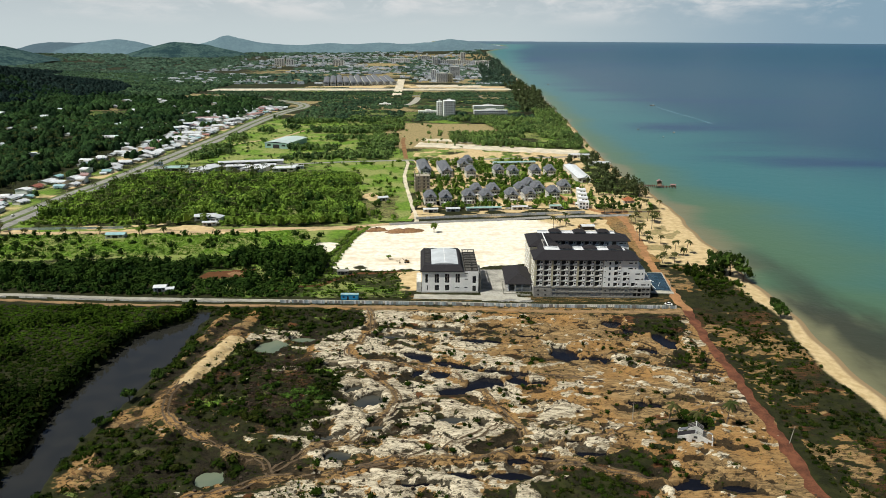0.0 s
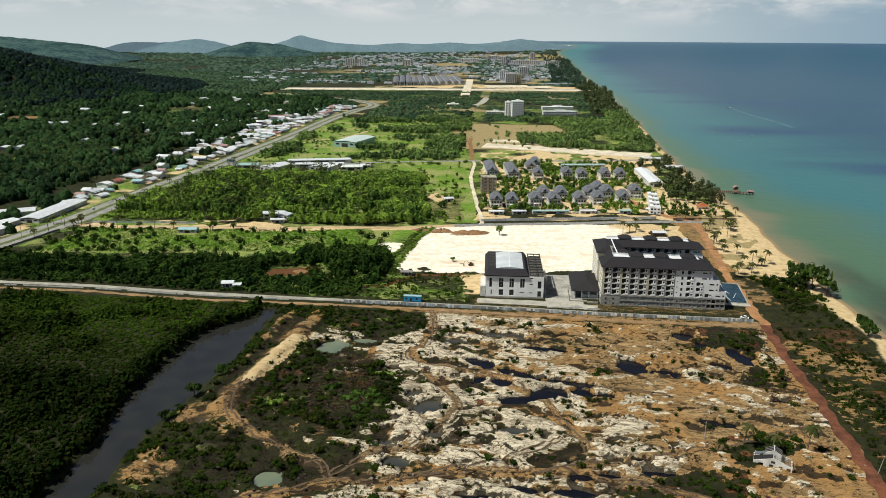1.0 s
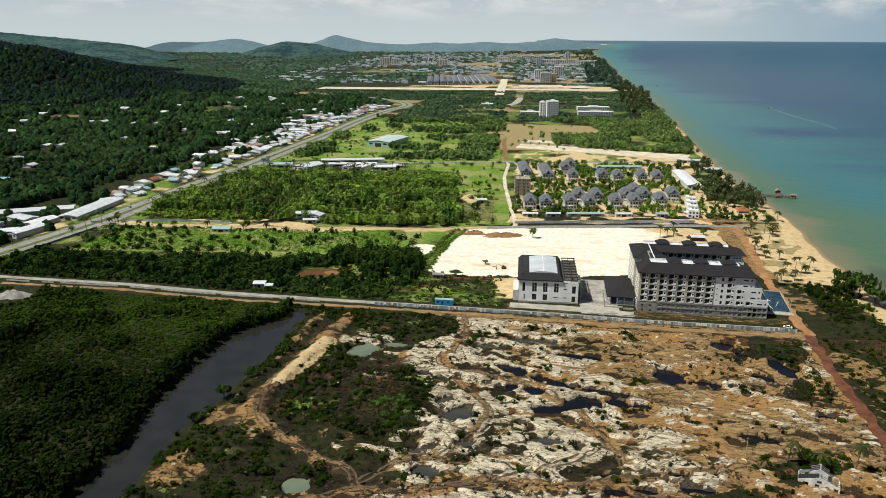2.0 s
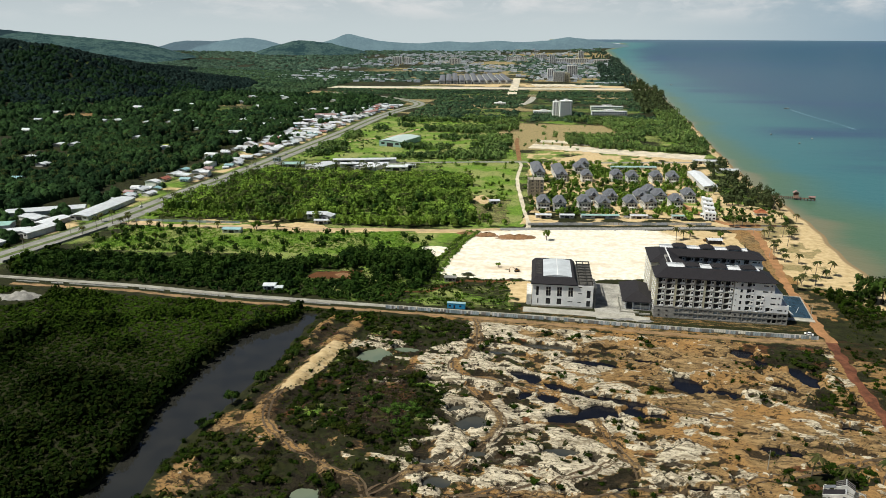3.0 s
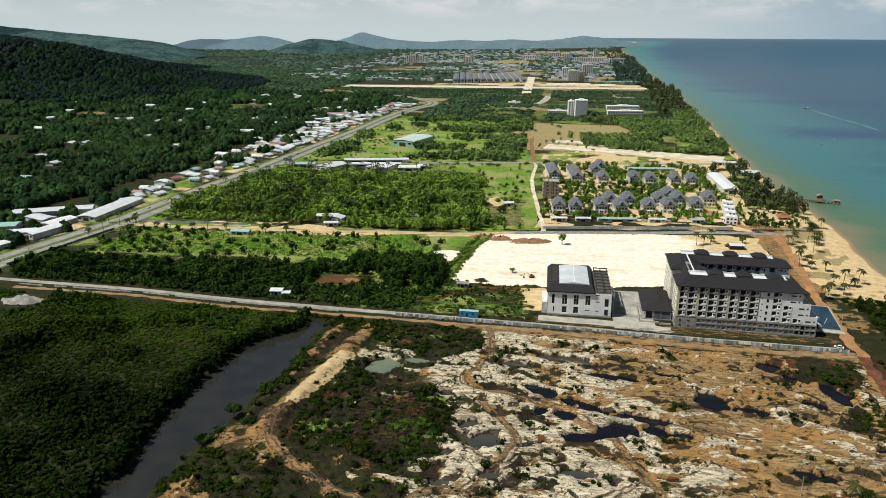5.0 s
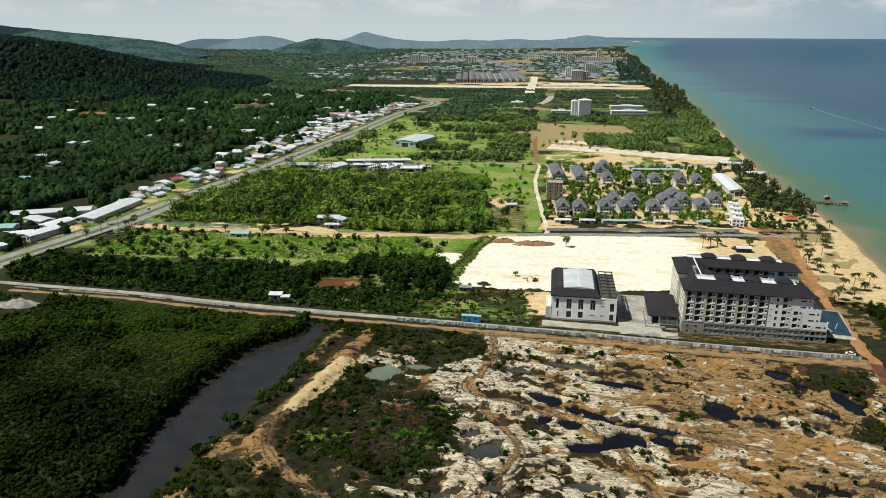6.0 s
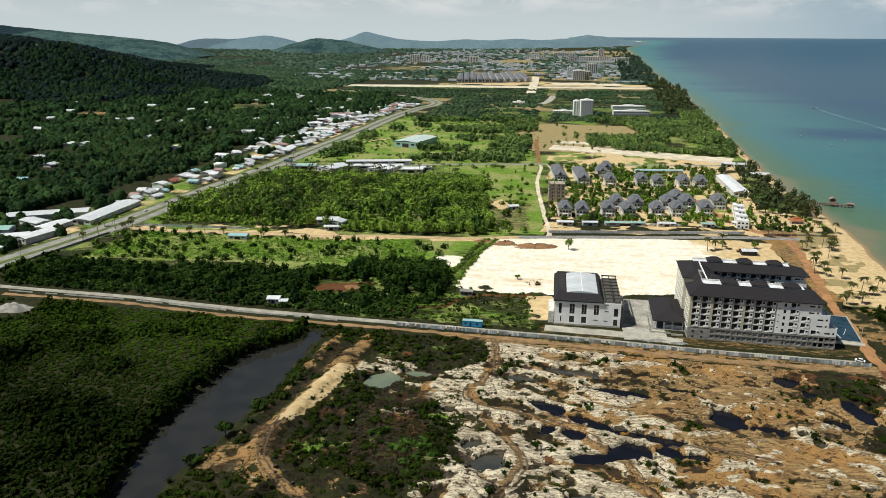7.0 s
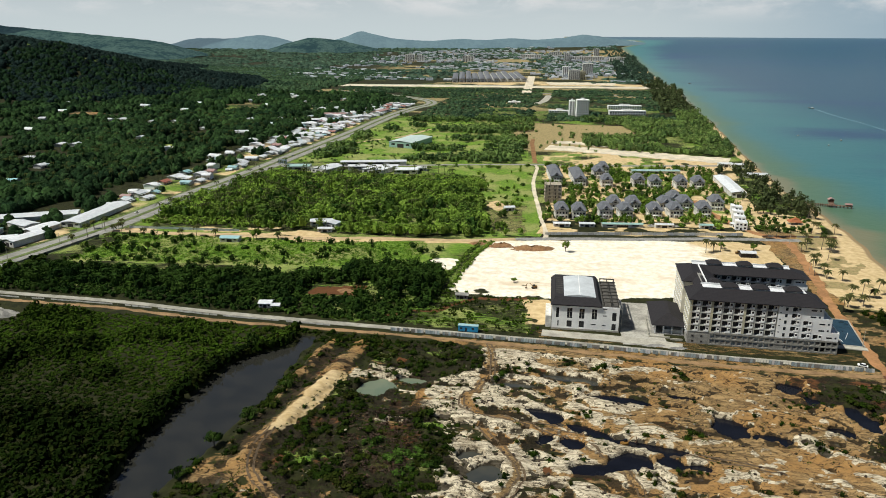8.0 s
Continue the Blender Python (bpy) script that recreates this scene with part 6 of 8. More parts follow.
# ---------------------------------------------------------------- small things
def pier(x, y):
    P = thing("pier", pose(x, y, SEA, 0, 0, -9), "weathered wooden pier with a hut over the sea", "pier")
    part("deck", boxes((0, 26, -1.2, 1.2, 1.7, 2.0)), M_TIMBER, P)
    part("deck", boxes((22, 42, -3.6, -0.6, 1.7, 2.05), (24, 28, -1, 14, 1.7, 2.05)), M_TIMBER, P)
    leg = part("pier_post", boxes((-0.2, 0.2, -0.2, 0.2, -3, 2.6)), M_TIMBER, P)
    leg.matrix_basis = pose(1, -1, 0)
    for k in range(14):
        for yy in (-1.1, 1.1):
            if k or yy > 0:
                again(leg, pose(1 + 1.9 * k, yy, 0))
    for k in range(5):
        again(leg, pose(29 + 3 * k, -3.4, 0)), again(leg, pose(29 + 3 * k, -0.8, 0))
    bm = bmesh.new()
    gable(bm, 24, 29, 9, 14, 4.4, 6.2, "y")
    part("hut_roof", bm, M_SHEET_RED, P, "rust-red hut roof")
    part("hut_wall", boxes((24.4, 28.6, 9.4, 13.6, 2, 4.3)), M_TIMBER, P)
    bm = bmesh.new()
    gable(bm, 36, 41, -3.4, -0.8, 3.6, 4.6, "x")
    part("hut_roof", bm, M_SHEET_RED, P)
    part("hut_wall", boxes((36.3, 40.7, -3.2, -1, 2, 3.5)), M_TIMBER, P)


pier(214, 748)


def boat(x, y, turn, k=1.0):
    B = thing("boat", pose(x, y, SEA, 0, 0, turn) @ Matrix.Diagonal((k, k, k, 1)), "small dark wooden fishing boat afloat", "boat", "fishing boats")
    bm = bmesh.new()
    rings = []
    for s, w, z in ((-5, 1.2, 1.0), (-3, 1.6, 0.8), (0, 1.7, 0.75), (3, 1.3, 0.9), (5.5, 0.1, 1.7)):
        rings.append([bm.verts.new(p) for p in ((s, -w, z), (s * 0.92, -w * 0.5, -0.4), (s * 0.92, w * 0.5, -0.4), (s, w, z))])
    for a, b in zip(rings, rings[1:]):
        for i in range(4):
            bm.faces.new((a[i], a[(i + 1) % 4], b[(i + 1) % 4], b[i]))
    bm.faces.new(rings[0]), bm.faces.new(rings[-1][::-1])
    part("hull", bm, M_TIMBER, B)
    part("cabin", boxes((-3.6, -0.6, -1, 1, 0.8, 2.3)), M_RENDER, B)


for x, y, turn, k in ((502, 1674, 140, 1.1), (363, 1137, 70, 0.75), (349, 1231, 60, 0.7), (397, 1190, 80, 0.8), (370, 2400, 50, 1.1)):
    boat(x, y, turn, k)


def car(m, mat, label):
    C = thing("car", m, label, "car", "cars on the roads")
    bm = boxes((-2.2, 2.2, -0.9, 0.9, 0.35, 0.95))
    bmesh.ops.bevel(bm, geom=bm.edges[:], offset=0.12, segments=2, affect="EDGES")
    part("body", bm, mat, C)
    bm = bmesh.new()
    frustum(bm, (-1.5, 1.3, -0.85, 0.85), 0.95, (-1.0, 0.7, -0.7, 0.7), 1.5, 0.02)
    part("cabin", bm, M_GLASS, C)
    part("roof", boxes((-0.98, 0.68, -0.68, 0.68, 1.5, 1.55)), mat, C)
    bm = bmesh.new()
    tube(bm, [(0, 0, -0.11), (0, 0, 0.11)], [0.34, 0.34], 10)
    w = part("wheel", bm, M_RUBBER, C)
    w.matrix_basis = pose(-1.35, -0.82, 0.34, 90)
    for x, y in ((1.35, -0.82), (-1.35, 0.82), (1.35, 0.82)):
        again(w, pose(x, y, 0.34, 90))
    return C


M_CAR_GREY = plain("grey_car_paint", (0.16, 0.17, 0.18), 0.3, 0.1, 1)
c0 = car(pose(140, 397.5, 0.18, 0, 0, 160), M_WHITE, "white car parked at the road's end")
c1 = car(pose(-353, 640, 0.17, 0, 0, 92), M_CAR_GREY, "dark grey car on the highway")
for x, y in ((-343, 742), (-337, 905), (-355, 570)):
    copy_thing(c1, pose(x, y, 0.17, 0, 0, 92))
for x, y in ((-362, 605), (-349, 830), (-344, 700)):
    copy_thing(c0, pose(x, y, 0.17, 0, 0, 92))["label"] = "white car on the highway"


def cabin_blue():
    C = thing("site_container", pose(-48, 406.6, 0, 0, 0, -1), "bright blue site container beside the road", "container")
    bm = boxes((-5.2, 5.2, -1.3, 1.3, 0.15, 3.3))
    part("body", bm, M_BLUE, C)
    rib = part("rib", boxes((-0.07, 0.07, -1.36, -1.29, 0.2, 3.25)), M_BLUE, C)
    rib.matrix_basis = pose(-5, 0, 0)
    for k in range(1, 21):
        again(rib, pose(-5 + 0.5 * k, 0, 0))
    door = part("door", boxes((-0.5, 0.5, -1.4, -1.3, 0.25, 2.3)), M_GLASS, C)
    door.matrix_basis = pose(-1, 0, 0)
    w = part("window", boxes((-0.6, 0.6, -1.4, -1.3, 1.4, 2.3)), M_GLASS, C)
    w.matrix_basis = pose(2.5, 0, 0)
    again(w, pose(-3.6, 0, 0))
    part("roof", boxes((-5.35, 5.35, -1.45, 1.45, 3.3, 3.42)), M_SHEET_BLUE, C)


cabin_blue()


def excavator(x, y, turn):
    E = thing("excavator", pose(x, y, 0, 0, 0, turn) @ Matrix.Diagonal((0.75, 0.75, 0.75, 1)), "dark yellow crawler excavator on the sand", "excavator")
    t = part("track", boxes((-2.1, 2.1, -0.3, 0.3, 0, 0.85)), M_RUBBER, E)
    t.matrix_basis = pose(0, -1.15, 0)
    again(t, pose(0, 1.15, 0))
    part("body", boxes((-2.2, 1.2, -1.3, 1.3, 0.95, 2.1)), M_YELLOW, E)
    part("cab", boxes((-0.3, 1.4, 0.2, 1.3, 2.1, 3.3)), M_GLASS, E)
    bm = bmesh.new()
    tube(bm, [(1.2, -0.2, 1.8), (4.0, -0.2, 4.6), (6.4, -0.2, 4.0)], [0.35, 0.35, 0.25], 4)
    part("boom", bm, M_YELLOW, E)
    bm = bmesh.new()
    tube(bm, [(6.8, -0.2, 1.0), (6.4, -0.2, 4.1)], [0.22, 0.25], 4)
    part("stick", bm, M_YELLOW, E)
    part("bucket", boxes((6.2, 7.3, -0.7, 0.3, 0.3, 1.2)), M_TIMBER, E)


excavator(-17, 478, 200)
excavator(122, 574, 10)
excavator(25, 310, 30)


def spoil_heap(x, y, a, b, h, mat, label):
    xs, ys, q = sheet(np.linspace(-1, 1, 26), np.linspace(-1, 1, 14))
    r = np.hypot(xs, ys)
    r = r + 0.45 * fbm(xs * 2, ys * 2, int(abs(x)) + 9, 3)
    z = h * np.clip(1 - r ** 1.6, -0.3, 1) * (1 + 0.7 * fbm(xs * 4, ys * 4, int(abs(x)) + 5, 3)) - 0.1
    ob = new("earth_mound", pack("earth_mound", np.stack([xs * a, ys * b, z], 1), q, mat, True))
    ob.matrix_world = pose(x, y, 0, 0, 0, 8)
    tagged(ob, label, "heap")


M_HEAP = plain("brown_spoil", (0.24, 0.13, 0.06), 0.95, 0.4, 0.4)
spoil_heap(-22, 560, 16, 6, 2.8, M_HEAP, "long brown heap of spoil on the sand lot")
spoil_heap(-45, 563, 9, 4.5, 2.2, M_HEAP, "brown heap of spoil on the sand lot")
spoil_heap(-62, 566, 8, 3.5, 1.6, M_HEAP, "brown heap of spoil on the sand lot")
spoil_heap(-128, 452, 6, 4, 1.5, M_HEAP, "small brown heap of earth in the grass")
spoil_heap(46, 404.5, 6, 1.6, 1.0, M_SLAB, "heap of grey rubble beside the fence")
spoil_heap(57, 403.4, 5, 1.4, 0.9, M_SLAB, "heap of grey rubble beside the fence")
spoil_heap(-307, 383, 13, 6, 3.4, M_GREY_WALL, "pale heap of spoil in the scrub")
spoil_heap(-316, 362, 11, 5, 1.8, M_DIRT, "sandy heap of spoil in the scrub")


for x, y, a in ((78, 641, 7), (88, 643, 5), (70, 640, 4), (122, 646, 5)):
    spoil_heap(x, y, a, 2.4, 1.3, M_SLAB, "heap of grey building rubble before the villas")


def ruined_house():
    """A roofless white shell: a broad gabled front, a narrower taller gable behind it, bare rafters between."""
    R = thing("ruined_house", pose(105, 252.5, 0.1, 0, 0, -20), "abandoned roofless white gabled house in the dug-over sand", "house")
    # near-black floor paints the shade between the walls
    part("inner_floor", boxes((-6.2, 6.2, -3.2, 3.6, -0.5, 0.12)), M_DARK, R)

    def pierced(x0, x1, y0, y1, h, holes, sill, head):
        spans, x = [], x0
        for a, b in holes:
            spans += [(x, a, y0, y1, 0, h), (a, b, y0, y1, 0, sill), (a, b, y0, y1, head, h)]
            x = b
        return spans + [(x, x1, y0, y1, 0, h)]

    def gable_end(bm, half, y, z0, z1):
        a = [bm.verts.new(p) for p in ((-half, y, z0), (half, y, z0), (0, y, z1))]
        b = [bm.verts.new(p) for p in ((-half, y + 0.3, z0), (half, y + 0.3, z0), (0, y + 0.3, z1))]
        bm.faces.new(a), bm.faces.new(b[::-1])
        for k in range(3):
            bm.faces.new((a[(k + 1) % 3], a[k], b[k], b[(k + 1) % 3]))

    part("front_wall", boxes(*pierced(-6.5, 6.5, -3.5, -3.2, 2.3, [(-4.6, -3.2), (-1.2, 0.2), (2.0, 3.3), (4.6, 6.0)], 0.5, 1.9)), M_RENDER, R)
    bm = bmesh.new()
    gable_end(bm, 6.5, -3.5, 2.3, 4.6)
    part("front_gable", bm, M_RENDER, R)
    # solid dark panel on the gable in place of a shaded hole
    part("window", boxes((-0.7, 0.7, -3.56, -3.44, 2.6, 3.5)), M_DARK, R, "dark panel painted as a shaded window hole")
    for sx in (-6.5, 6.2):
        part("side_wall", boxes(*[(sx, sx + 0.3, a, b, 0, h) for a, b, h in ((-3.2, -1.6, 2.3), (-1.6, -0.6, 0.7), (-0.6, 1.6, 2.3), (1.6, 3.6, 1.5))]), M_RENDER, R)
    part("back_wall", boxes(*pierced(-6.2, 6.2, 3.3, 3.6, 2.2, [(-4.5, -3.2), (2.4, 4.0)], 0.8, 1.9)), M_RENDER, R)
    part("upper_wall", boxes(*pierced(-2.6, 2.6, -0.4, -0.1, 4.6, [(-0.6, 0.6)], 3.2, 4.4)), M_RENDER, R)
    bm = bmesh.new()
    gable_end(bm, 2.9, -0.4, 4.6, 6.2)
    part("upper_gable", bm, M_RENDER, R)
    for sx in (-2.6, 2.3):
        part("upper_side_wall", boxes((sx, sx + 0.3, -0.1, 3.3, 2.2, 4.6)), M_RENDER, R)
    bm = bmesh.new()
    gable(bm, -2.7, 2.7, 0.0, 3.4, 4.5, 6.05, "y", 0.12, 0.2)
    part("upper_roof", bm, M_TILE, R, "dark grey remaining roof")
    raft = part("rafter", boxes((-0.07, 0.07, -0.06, 0.06, 0, 6.9)), M_GREY_WALL, R, "pale bare roof rafter")
    raft.matrix_basis = pose(-6.5, -2.2, 2.3, 0, 70.5, 0)
    for y in (-1.2, 0.8, 2.2):
        again(raft, pose(-6.5, y, 2.3, 0, 70.5, 0))
    for y in (-2.6, -1.4, -0.2, 1.6, 2.8):
        again(raft, pose(6.5, y, 2.3, 0, -70.5, 0))
    for y in (0.8, 2.0, 3.2):
        again(raft, pose(-2.9, y, 4.6, 0, 61, 0) @ Matrix.Diagonal((1, 1, 0.48, 1)))
        again(raft, pose(2.9, y, 4.6, 0, -61, 0) @ Matrix.Diagonal((1, 1, 0.48, 1)))
    part("ridge", boxes((-0.12, 0.12, -3.4, -0.4, 4.5, 4.7)), M_FLAT, R)
    part("ridge", boxes((-0.12, 0.12, -0.1, 3.5, 6.1, 6.3)), M_FLAT, R)
    slope = part("front_roof", boxes((-0.06, 0.06, -1.45, 1.45, 0, 6.7)), M_TILE, R, "dark grey remaining roof slope")
    slope.matrix_basis = pose(-6.5, -1.75, 2.34, 0, 70.5, 0)
    part("roof_scrap", boxes((-0.9, 0.9, -0.03, 0.05, 0, 3.6)), M_SLATE, R, "patch of remaining grey roofing").matrix_basis = pose(-6.3, 1.5, 2.5, 0, 70.5, 0) @ pose(0, 0, 0, 0, 0, 90)


ruined_house()


def utility_pole(x, y, h, lean=0.0):
    P = thing("utility_pole", pose(x, y, 0, lean, lean * 0.6, 12), "slender grey concrete utility pole", "pole", "utility poles")
    bm = bmesh.new()
    tube(bm, [(0, 0, -0.3), (0, 0, h)], [0.17, 0.1], 6)
    part("shaft", bm, M_CONCRETE, P)
    part("crossarm", boxes((-0.8, 0.8, -0.06, 0.06, h - 0.7, h - 0.55)), M_TIMBER, P)


for x, y, h, l in ((84, 266, 9, 0), (141, 250, 8, 6), (148, 420, 9, 0), (159, 540, 9, 0), (163, 600, 9, 0)):
    utility_pole(x, y, h, l)
for y in range(470, 1500, 42):
    cx = float(np.interp(y, road[:, 1][:-40], road[:, 0][:-40]))
    utility_pole(cx, y, 8.5)


def billboard(x, y, turn):
    B = thing("billboard", pose(x, y, 0, 0, 0, turn), "blue-grey roadside billboard on two posts", "billboard")
    part("board", boxes((-5, 5, -0.15, 0.15, 2.5, 7.2)), M_SIGN, B)
    part("post", boxes((-3.4, -3.1, 0.15, 0.45, 0, 6.8)), M_SLAB, B)
    part("post", boxes((3.1, 3.4, 0.15, 0.45, 0, 6.8)), M_SLAB, B)


billboard(-316, 607, 8)
billboard(-325, 842, 10)


# ---------------------------------------------------------------- plants
def leaf_material(name, dark, light, dry, clumps=0.0):
    n = Nodes(name, 0.9, 0, 0.03)
    tone = n.split(n.attr("tone").outputs["Color"])
    c = n.mix(tone[0], dark, light)
    c = n.mix(tone[1], c, dry)
    if clumps:
        v = n.noise(clumps, 3, 0.65)
        # Bump hollows coloured darker, painting shade between leaf clumps.
        c = n.mix(n.ramp(v, 0.36, 0.56, 0.55, 0.0), c, tuple(0.5 * k for k in dark))
        n.bump(v, 1.0, 1.2 / clumps)
    k = n.ramp(n.island(), 0.0, 1.0, 0.55, 1.35)
    n.t.nodes[-1].interpolation_type = "LINEAR"
    m = n.t.nodes.new("ShaderNodeVectorMath")
    m.operation = "SCALE"
    n.t.links.new(c, m.inputs[0]), n.t.links.new(k, m.inputs["Scale"])
    return n.done(m.outputs[0])


M_LEAF = leaf_material("broadleaf_foliage", (0.028, 0.064, 0.01), (0.17, 0.27, 0.034), (0.2, 0.2, 0.05))
# Kept extra dark, painting the foreground shade into the leaf colour.
M_SCRUB = leaf_material("mangrove_scrub_foliage", (0.006, 0.013, 0.0015), (0.04, 0.076, 0.006), (0.036, 0.034, 0.007))
# Hill leaves darkened to paint in the cloud shadow over the ridge.
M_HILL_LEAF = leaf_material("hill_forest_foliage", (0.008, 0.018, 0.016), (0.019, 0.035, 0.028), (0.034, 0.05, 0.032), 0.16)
# Pale bluish leaf colour paints haze over the far trees.
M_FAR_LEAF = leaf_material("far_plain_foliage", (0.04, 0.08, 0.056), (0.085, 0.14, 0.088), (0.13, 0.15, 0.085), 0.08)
# Darkened for shade over the inland woods, with some blue for haze.
M_WEST_LEAF = leaf_material("inland_wood_foliage", (0.012, 0.031, 0.012), (0.05, 0.1, 0.028), (0.065, 0.094, 0.034), 0.45)
M_WOOD = leaf_material("tall_wood_foliage", (0.028, 0.066, 0.012), (0.2, 0.31, 0.042), (0.22, 0.23, 0.055))
M_GROVE = leaf_material("grove_foliage", (0.046, 0.086, 0.027), (0.175, 0.26, 0.064), (0.22, 0.22, 0.075))
M_DARK_WOOD = leaf_material("low_wood_foliage", (0.03, 0.062, 0.034), (0.08, 0.135, 0.055), (0.12, 0.14, 0.06), 0.3)
M_BELT = leaf_material("belt_foliage", (0.01, 0.026, 0.005), (0.048, 0.092, 0.013), (0.06, 0.072, 0.018))
M_GRASS = leaf_material("tall_grass_blades", (0.045, 0.11, 0.01), (0.14, 0.265, 0.022), (0.17, 0.18, 0.03))
M_DRY_BRUSH = leaf_material("dead_brush_twigs", (0.022, 0.013, 0.009), (0.075, 0.05, 0.036), (0.12, 0.085, 0.055))
M_FROND = leaf_material("palm_fronds", (0.018, 0.03, 0.008), (0.045, 0.066, 0.016), (0.09, 0.07, 0.028))
M_WISPY = leaf_material("casuarina_needles", (0.036, 0.05, 0.018), (0.072, 0.092, 0.034), (0.085, 0.085, 0.04))
RNG = np.random.default_rng(7)


def scatter(x0, x1, y0, y1, step, jitter=0.75):
    gx, gy = np.meshgrid(np.arange(x0, x1, step), np.arange(y0, y1, step))
    gx, gy = gx.ravel(), gy.ravel()
    return gx + RNG.uniform(-jitter, jitter, gx.size) * step, gy + RNG.uniform(-jitter, jitter, gx.size) * step


def open_ground(x, y, margin=2.0):
    """Where plants may stand: off the roads, the lots, the water and the houses."""
    ok = np.ones(x.shape, bool)
    for line, half in ((MAIN_ROAD, 16), (SIDE_ROAD, 5), (DIRT_ROAD, 3.4), (MID_ROAD, 5), (RED_ROAD, 4.5), (NORTH_ROAD, 5), (RED_PATH, 6), (PALE_PATH, 4)):
        ok &= near_line(x, y, line) > half + margin
    ok &= ~inside(x, y, LOT) & (x < coast(y) - 10)
    village = (y > 620) & (y < 1420) & (x > np.interp(y, [620, 840, 860, 1420], [-405, -400, -425, -440])) & (x < -320)
    ok &= ~village | (RNG.uniform(0, 1, x.shape) < 0.4)
    d = np.minimum(x - np.interp(y, CANAL_Y, CANAL_L), np.interp(y, CANAL_Y, CANAL_R) - x)
    ok &= ~((d > -0.5) & (y < 388))
    idx = np.where(ok)[0]
    for fx, fy, r in FOOT:
        ok[idx] &= (x[idx] - fx) ** 2 + (y[idx] - fy) ** 2 > r * r
    return ok


def foliage(name, x, y, r, h, leaves, mat, label, category, tone=None, base=0.15, leaf=0.42, core=0.72, trunk=False, kind="stuff", ground=True):
    """Many crowns in one mesh: each a shell of small leaf clumps, uneven and with gaps, round a smaller shaded core."""
    T = len(x)
    if T == 0:
        return None
    r, h = np.broadcast_to(r, T).astype(float), np.broadcast_to(h, T).astype(float)
    z = land(x, y)[0] if ground else np.zeros(T)
    cz = z + h * (base + (1 - base) * 0.5)
    half = h * (1 - base) * 0.5
    # directions on the sphere, more of them upward
    u = RNG.uniform(-0.45, 1.0, (T, leaves))
    a = RNG.uniform(0, 2 * np.pi, (T, leaves))
    s = np.sqrt(1 - u * u)
    d = np.stack([s * np.cos(a), s * np.sin(a), u], -1)
    lump = 1 + 0.22 * np.sin(3 * a + RNG.uniform(0, 6.3, (T, 1))) * s + RNG.uniform(-0.28, 0.14, (T, leaves))
    axes = np.stack([r * RNG.uniform(0.85, 1.15, T), r * RNG.uniform(0.85, 1.15, T), half], -1)
    c = np.stack([x, y, cz], -1)[:, None] + d * lump[..., None] * axes[:, None]
    nrm = d / np.maximum(axes[:, None] / axes.max(1)[:, None, None], 0.3) + RNG.normal(0, 0.45, d.shape)
    nrm /= np.linalg.norm(nrm, axis=-1, keepdims=True)
    ref = RNG.normal(0, 1, d.shape)
    t1 = np.cross(nrm, ref)
    t1 /= np.linalg.norm(t1, axis=-1, keepdims=True) + 1e-9
    t2 = np.cross(nrm, t1)
    size = (r[:, None] * leaf * RNG.uniform(0.6, 1.3, (T, leaves)))[..., None]
    quad = np.stack([c + t1 * size, c + t2 * size * 0.75, c - t1 * size * 0.9, c - t2 * size * 0.7], 2)
    co = [quad.reshape(-1, 3)]
    shade = [np.repeat(np.arange(T), leaves * 4)]
    if core:
        ring = np.array([(1, 0), (0, 1), (-1, 0), (0, -1)])
        low, top = np.zeros((T, 4, 3)), np.zeros((T, 4, 3))
        turn = RNG.uniform(0, 1.5, T)
        cs, sn = np.cos(turn), np.sin(turn)
        for k, (ex, ey) in enumerate(ring):
            ox, oy = ex * cs - ey * sn, ex * sn + ey * cs
            low[:, k] = np.stack([x + ox * r * core, y + oy * r * core, cz - half * 0.75], -1)
            top[:, k] = np.stack([x + ox * r * core * 0.62, y + oy * r * core * 0.62, cz + half * core * 0.9], -1)
        faces = [top] + [np.stack([low[:, k], low[:, (k + 1) % 4], top[:, (k + 1) % 4], top[:, k]], 1) for k in range(4)]
        co.append(np.stack(faces, 1).reshape(-1, 3))
        shade.append(np.repeat(np.arange(T), 20))
    if trunk:
        w = np.maximum(0.12, r * 0.06)
        for ex, ey, fx, fy in ((1, 1, -1, 1), (-1, 1, -1, -1), (-1, -1, 1, -1), (1, -1, 1, 1)):
            f = [np.stack([x + ex * w, y + ey * w, z - 0.3], -1), np.stack([x + fx * w, y + fy * w, z - 0.3], -1), np.stack([x + fx * w * 0.6, y + fy * w * 0.6, cz], -1), np.stack([x + ex * w * 0.6, y + ey * w * 0.6, cz], -1)]
            co.append(np.stack(f, 1).reshape(-1, 3))
            shade.append(np.repeat(np.arange(T), 4))
    co, shade = np.concatenate(co), np.concatenate(shade)
    me = pack(name, co, np.arange(len(co)).reshape(-1, 4), mat)
    if tone is None:
        tone = (RNG.uniform(0.1, 0.9, T), RNG.uniform(0, 0.35, T) ** 1.5)
    paint(me, "tone", tone[0][shade], tone[1][shade])
    ob = new(name, me)
    return tagged(ob, label, category, kind=kind) if label else ob


